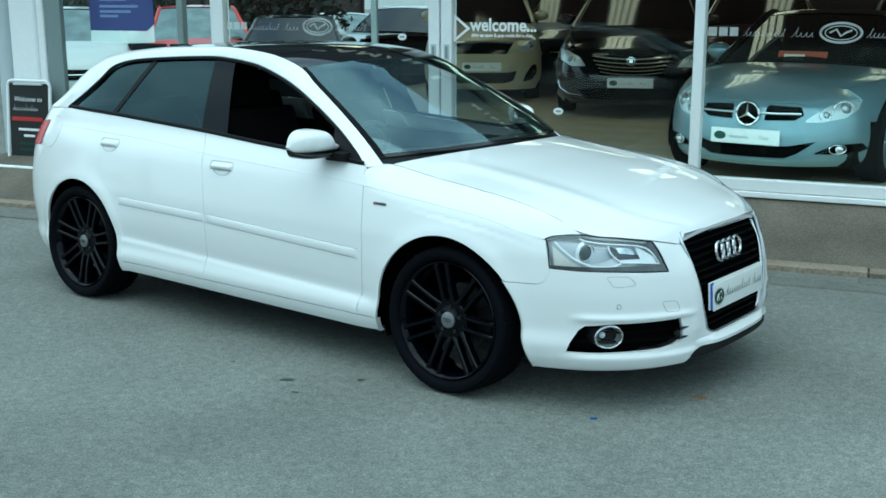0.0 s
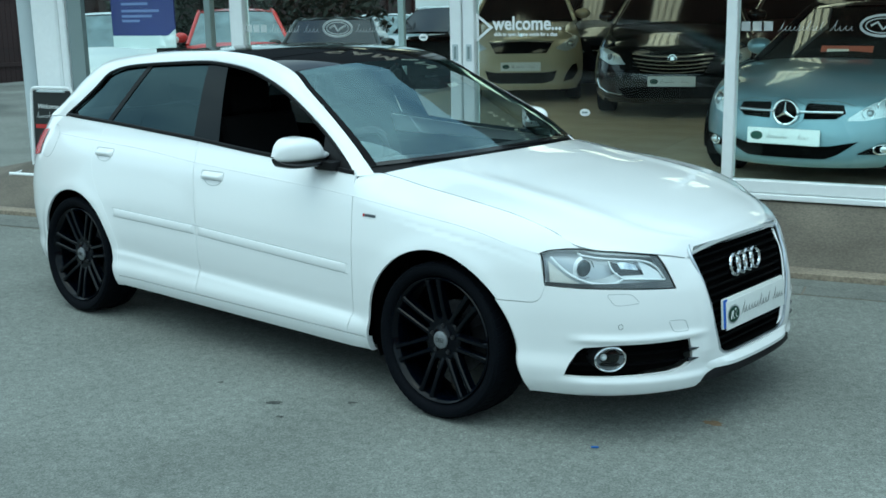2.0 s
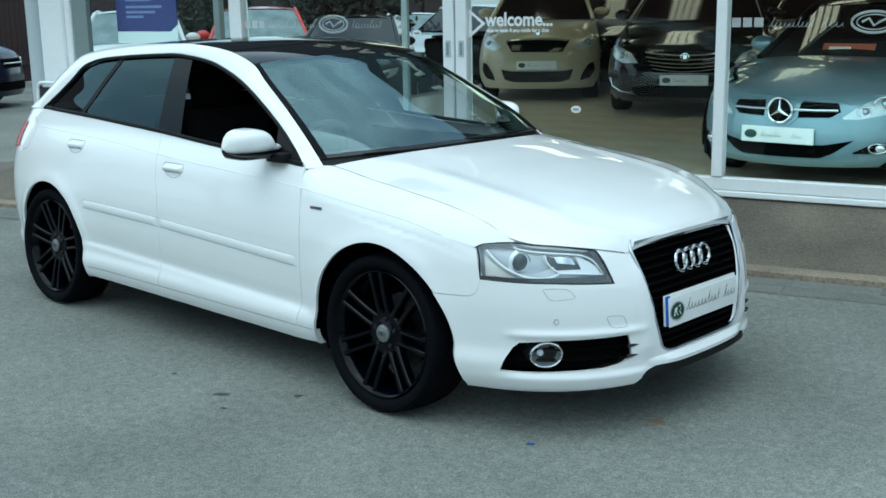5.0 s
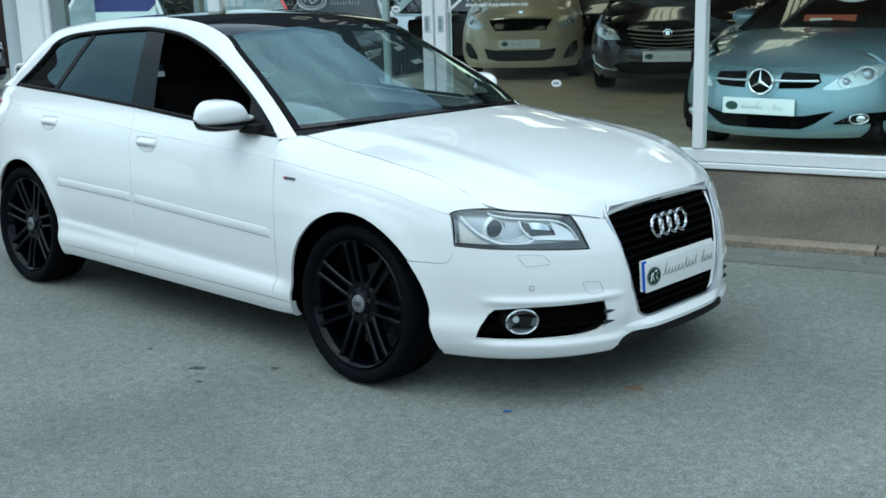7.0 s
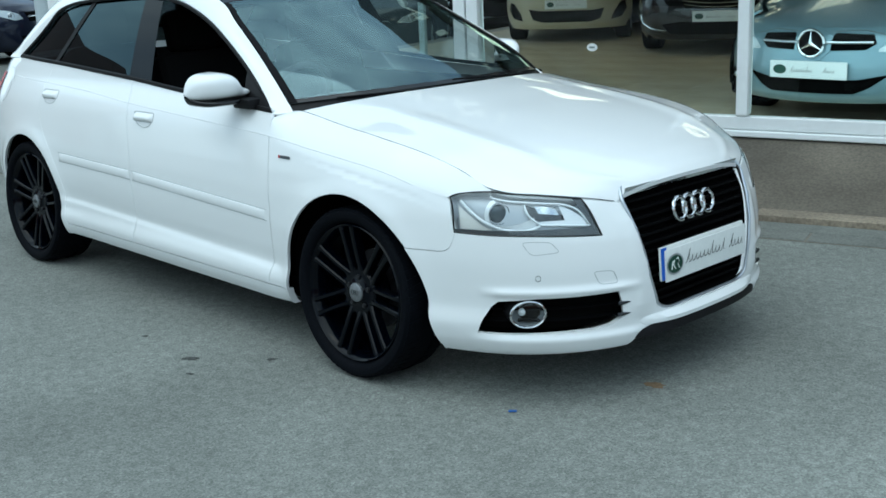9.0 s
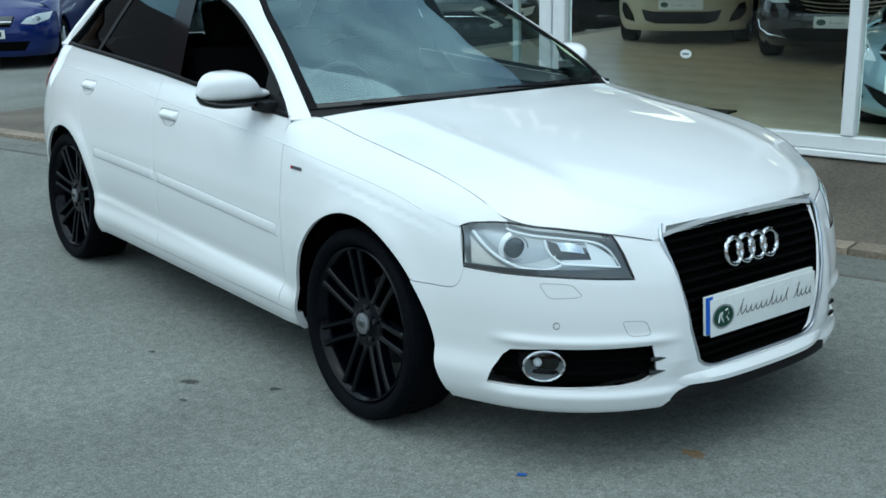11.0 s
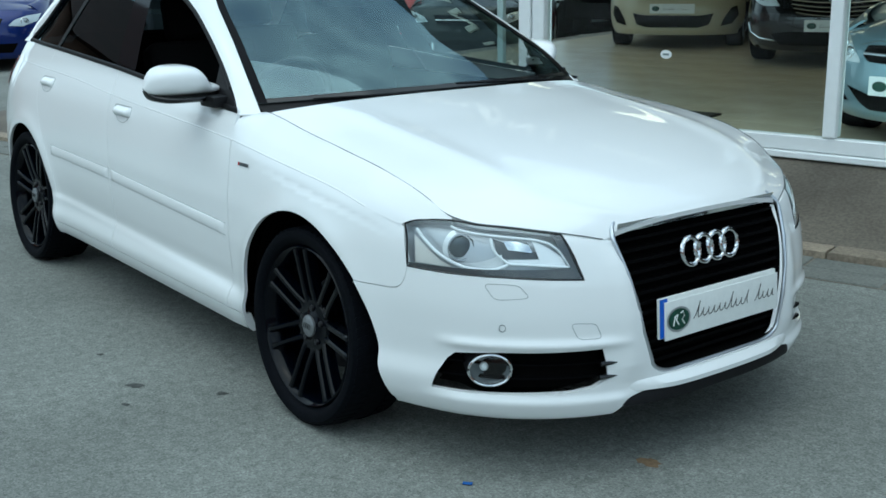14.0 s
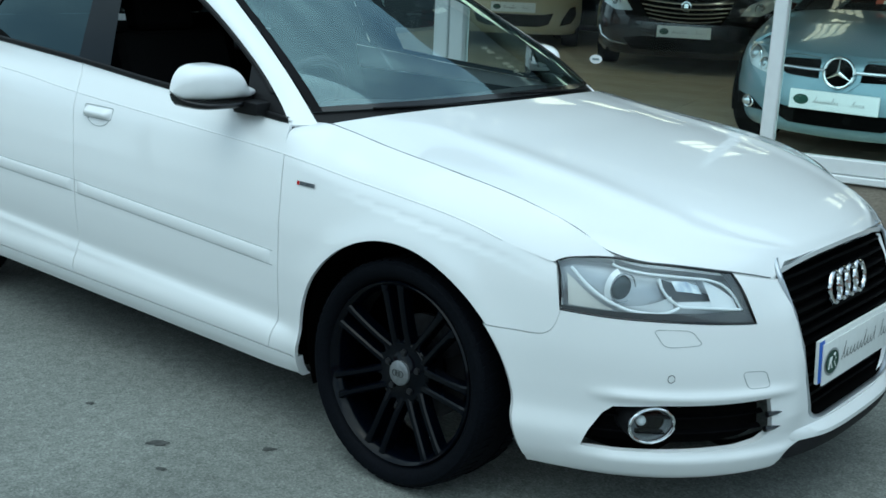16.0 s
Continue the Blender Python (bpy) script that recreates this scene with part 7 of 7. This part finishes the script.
# tiles of the floor near the door, joints open
tile_mesh = None
bm = box(-0.2985, 0.2985, -0.2985, 0.2985, 0, 0.006, 0.002)
ob = finish("tile", bm, TILE)
tile_mesh = ob.data
bpy.data.objects.remove(ob)
for i in range(-7, 8):
    for j in range(0, 19):
        ob = new("tile", tile_mesh)
        ob.parent = floor
        ob.matrix_local = Matrix.Translation((-1.4 + 0.60 * i, 0.35 + 0.60 * j, FL - 0.003))
mat_ = thing("door_mat", "black rubber mat inside the door", "mat", BUILD @ Matrix.Translation((-1.55, 1.0, FL + 0.004)))
part("pad", box(-0.45, 0.25, -0.6, 0.45, 0, 0.012, 0.004), BLACK_PLASTIC, mat_)

# ---- yard at the far end ----
def a_board():
    m = Matrix.Translation((-6.45, 1.235, 0.19)) @ Matrix.Rotation(radians(16), 4, "Z") @ Matrix.Scale(0.80, 4)
    b = thing("sign_board", "black pavement sign in a white tube frame", "sign", m)
    w, h = 0.30, 0.93
    pts = [(-w, 0, 0.0), (-w, 0.03, h * 0.5)] + [(-w + 0.07 * (1 - math.cos(a)), 0.06, h - 0.07 + 0.07 * math.sin(a)) for a in np.linspace(0, math.pi / 2, 6)] + [(w - 0.07 * (1 - math.cos(a)), 0.06, h - 0.07 + 0.07 * math.sin(a)) for a in np.linspace(math.pi / 2, 0, 6)] + [(w, 0.03, h * 0.5), (w, 0, 0.0)]
    part("frame", tube(pts, 0.019, sides=10), WHITE_FRAME, b)
    part("panel", slab([(-w + 0.02, 0.08), (w - 0.02, 0.08), (w - 0.02, h - 0.03), (-w + 0.02, h - 0.03)], 0.012, m=Matrix.Translation((0, 0.015, 0)) @ Matrix.Rotation(radians(-3), 4, "X")), SIGN_BLACK, b)
    part("foot_bar", tube([(-w - 0.06, -0.30, 0.0), (w + 0.02, -0.30, 0.0)], 0.02, sides=10), WHITE_FRAME, b)
    for x in (-w, w):
        part("leg", tube([(x, 0.0, 0.03), (x, -0.30, 0.0)], 0.016, sides=8), WHITE_FRAME, b)
    part("clip", box(-0.2, 0.2, 0.03, 0.06, h - 0.05, h - 0.03, 0.004), GREY_POLE, b)
    for word, wx in (("Welcome", -0.20), ("to", 0.13)):
        lettering("greeting", word, 0.078, m @ Matrix.Translation((wx, 0.028, 0.70)), VINYL, b, shear=0.35)
    part("script_mark", script_bars(13, 0.36, 0.06, Vector((1, 0, 0)), Vector((0, 0, 1)), Vector((-0.22, 0.024, 0.60))), VINYL, b, smooth=False)
    part("red_bar", slab([(-0.24, 0.48), (0.2, 0.48), (0.2, 0.525), (-0.24, 0.525)], 0.001, m=Matrix.Translation((0, 0.022, 0))), SIGN_RED, b, smooth=False)
    for z, w0, mt in ((0.37, 0.30, VINYL), (0.30, 0.16, VINYL), (0.21, 0.3, GREEN_INK), (0.14, 0.3, GREEN_INK)):
        part("writing_bar", slab([(-w0 / 2, z), (w0 / 2, z), (w0 / 2, z + 0.028), (-w0 / 2, z + 0.028)], 0.001, m=Matrix.Translation((0, 0.018, 0))), mt, b, smooth=False)


a_board()
k, sh = plain_car("blue hatchback car parked across the yard", (0.004, 0.016, 0.12), Matrix.Translation((-12.7, 1.65, 0)) @ Matrix.Rotation(radians(-30), 4, "Z"), 0.95, metal=0.3)
on_front(k, sh, "grille_panel", [(-0.36, 0.70), (-0.33, 0.60), (0.33, 0.60), (0.36, 0.70)], material("grey_grille", (0.09, 0.10, 0.11), 0.5), 0.010, "grey slatted grille")
ring_on(k, sh, "emblem", 0, 0.655, 0.045, CHROME, 0.012, 0.016)
q = part("number_plate", box(-0.012, 0, -0.26, 0.26, -0.056, 0.056, 0.003), PLATE_WHITE, k, "white plate with dark bars")
q.matrix_local = Matrix.Translation((0.035, 0, 0.47))
for j in range(7):
    part("plate_bar", box(0.0005, 0.002, -0.195 + j * 0.058 + (0.03 if j > 3 else 0), -0.16 + j * 0.058 + (0.03 if j > 3 else 0), -0.032, 0.032), INK, q)
part("plate_band", box(0.0005, 0.002, -0.255, -0.215, -0.05, 0.05), PLATE_BLUE, q)
k, sh = plain_car("dark navy off-road car parked by the fence", (0.012, 0.016, 0.035), Matrix.Translation((-15.3, 5.2, 0.0)) @ Matrix.Rotation(radians(40), 4, "Z"), 1.05)
k.scale = (1, 1, 1.18)
fence = thing("fence", "dark red-brown boarded fence behind the yard", "fence", Matrix.Translation((-21.2, 8.0, 0)) @ Matrix.Rotation(radians(-72), 4, "Z"))
board = None
for j in range(190):
    if board is None:
        o = part("board", box(0, 0.145, -0.012, 0.012, 0.05, 2.4, 0.004), FENCE, fence)
        board = o.data
    else:
        o = new("board", board)
        o.parent = fence
    o.location = (-23.0 + j * 0.152, 0, 0)
for j in range(13):
    part("post", box(-22.9 + j * 2.35, -22.78 + j * 2.35, 0.013, 0.12, 0, 2.35, 0.006), FENCE, fence)
for z in (0.4, 1.9):
    part("rail", box(-23.0, 5.9, 0.012, 0.06, z, z + 0.09, 0.004), FENCE, fence)


def shrub(x, y, r, h, seed):
    """An evergreen: a short stem and a crown of many small leaf sprays with gaps."""
    t = thing("shrub", "dark evergreen shrub beyond the end window", "shrub", Matrix.Translation((x, y, 0)), "evergreen shrubs")
    rd = random.Random(seed)
    bm = bmesh.new()
    for k in range(7):
        a = rd.uniform(0, math.tau)
        tube([(0.05 * math.cos(a), 0.05 * math.sin(a), 0), (0.3 * r * math.cos(a), 0.3 * r * math.sin(a), h * 0.4), (0.6 * r * math.cos(a), 0.6 * r * math.sin(a), h * 0.8)], [0.06, 0.04, 0.012], bm, sides=6)
    part("stem", bm, BARK, t)
    verts, faces = [], []
    for k in range(5200):
        a, q, zz = rd.uniform(0, math.tau), rd.random() ** 0.45, rd.random()
        wide = r * (0.45 + 0.55 * math.sin(math.pi * min(1, 0.15 + 0.85 * zz))) * (0.8 + 0.3 * noise.noise(Vector((3 * math.cos(a), 3 * math.sin(a), 4 * zz + seed))))
        p = Vector((q * wide * math.cos(a), q * wide * math.sin(a), 0.15 + zz * h))
        d = Vector((rd.uniform(-1, 1), rd.uniform(-1, 1), rd.uniform(-0.6, 1))).normalized() * rd.uniform(0.06, 0.13)
        e = d.cross(Vector((rd.uniform(-1, 1), rd.uniform(-1, 1), rd.uniform(-1, 1)))).normalized() * 0.035
        i = len(verts)
        verts += [p - d, p + e, p + d, p - e]
        faces.append((i, i + 1, i + 2, i + 3))
    me = bpy.data.meshes.new("crown")
    me.from_pydata(verts, [], faces)
    me.materials.append(LEAF)
    crown = new("crown", me)
    crown.parent = t
    tagged(crown, kind="stuff")


shrub(-12.2, 9.9, 1.6, 3.6, 3)
shrub(-14.6, 8.4, 1.3, 3.0, 4)


# ---- marks on the asphalt ----
STAIN = material("oil_stain", (0.05, 0.052, 0.048), 0.8, grain=0.3, scale=60)
RUST = material("rust_stain", (0.20, 0.13, 0.07), 0.9, grain=0.3, scale=60)
CHIP = material("blue_scrap", (0.01, 0.09, 0.35), 0.5)
rnd = random.Random(11)


def blot(x, y, r, long, turn, mat, name="stain", label="dark oil spot on the asphalt"):
    bm = bmesh.new()
    ring = []
    for k in range(22):
        a = k * math.tau / 22
        q = r * (0.75 + 0.45 * noise.noise(Vector((x * 9 + math.cos(a), y * 9 + math.sin(a), 1.3))) + rnd.uniform(-0.12, 0.12))
        px, py = long * q * math.cos(a), q * math.sin(a)
        ring.append(bm.verts.new((x + px * math.cos(turn) - py * math.sin(turn), y + px * math.sin(turn) + py * math.cos(turn), 0.0022)))
    mid = bm.verts.new((x, y, 0.0032))
    for k in range(22):
        bm.faces.new((ring[k], ring[(k + 1) % 22], mid))
    return tagged(finish(name, bm, mat), label, "stain", "spots on the asphalt")


for x, y, r, l in ((-0.638, -1.171, 0.022, 1.9), (-0.384, -0.971, 0.015, 2.0), (-0.496, -1.264, 0.013, 1.6), (-1.02, -1.15, 0.012, 1.6)):
    blot(x, y, r, l, 0.6, STAIN)
blot(0.871, -0.25, 0.035, 1.3, 0.3, RUST, "rust_mark", "faint rust-brown mark on the asphalt")
bm = box(-0.014, 0.014, -0.006, 0.006, 0.002, 0.006, 0.001)
o = finish("scrap", bm, CHIP)
o.matrix_world = Matrix.Translation((0.655, -0.745, 0)) @ Matrix.Rotation(radians(40), 4, "Z")
tagged(o, "small scrap of blue plastic lying on the asphalt", "litter")


# ---- across the yard, behind the camera: what the side windows mirror, and added walls ----
def bare_tree(x, y, h, seed):
    t = thing("tree", "bare winter tree with fine twigs", "tree", Matrix.Translation((x, y, 0)), "bare trees")
    r = random.Random(seed)
    bm = bmesh.new()
    twigs = bmesh.new()

    def grow(p, d, length, rad, level):
        pts, rr = [p], [rad]
        for k in range(4):
            d = (d + Vector((r.uniform(-1, 1), r.uniform(-1, 1), r.uniform(-0.4, 0.7))) * 0.16).normalized()
            p = p + d * length / 4
            pts.append(p)
            rr.append(rad * (1 - 0.14 * (k + 1)))
        tube(pts, rr, bm if level < 2 else twigs, sides=6 if level < 2 else 4)
        if level < 4:
            for k in range(4 if level < 3 else 3):
                a = r.uniform(0, math.tau)
                side = Vector((math.cos(a), math.sin(a), r.uniform(0.2, 0.9))).normalized()
                grow(pts[2 + k % 3], (d * 0.5 + side).normalized(), length * r.uniform(0.5, 0.7), rr[3] * 0.55, level + 1)
    grow(Vector((0, 0, -0.1)), Vector((0, 0, 1)), h * 0.45, h * 0.022, 0)
    part("trunk", bm, BARK, t)
    tagged(part("crown", twigs, BARK, t), kind="stuff")


bare_tree(-18.6, -10.2, 10, 1)
bare_tree(-17.0, -12.6, 9, 2)
# two unseen walls, added to block low sky light and darken reflections
structure("wall_unseen_yard", box(-14, 34, -24.4, -24, 0, 4.2), BRICK, "added brick-coloured wall across the yard, unseen, dims the horizon", "wall", Matrix.Identity(4), smooth=False)
structure("wall_unseen_side", box(26, 26.4, -23.9, 24, 0, 5.0), BRICK, "added brick-coloured wall at the end of the yard, unseen, dims the horizon", "wall", Matrix.Identity(4), smooth=False)
house = thing("house", "brick house with a dark red roof across the road", "house", Matrix.Translation((-24.5, -6.6, 0)) @ Matrix.Rotation(radians(90), 4, "Z"))
part("wall", box(-4, 4, -4, 4, 0, 5), BRICK, house)
bm = bmesh.new()
v = [bm.verts.new(q) for q in ((-4.4, -4.5, 4.9), (4.4, -4.5, 4.9), (4.4, 4.5, 4.9), (-4.4, 4.5, 4.9), (-4.4, 0, 8.3), (4.4, 0, 8.3))]
for f in ((0, 1, 5, 4), (2, 3, 4, 5), (0, 4, 3), (1, 2, 5), (0, 3, 2, 1)):
    bm.faces.new([v[i] for i in f])
part("roof", bm, ROOF_TILE, house, smooth=False)
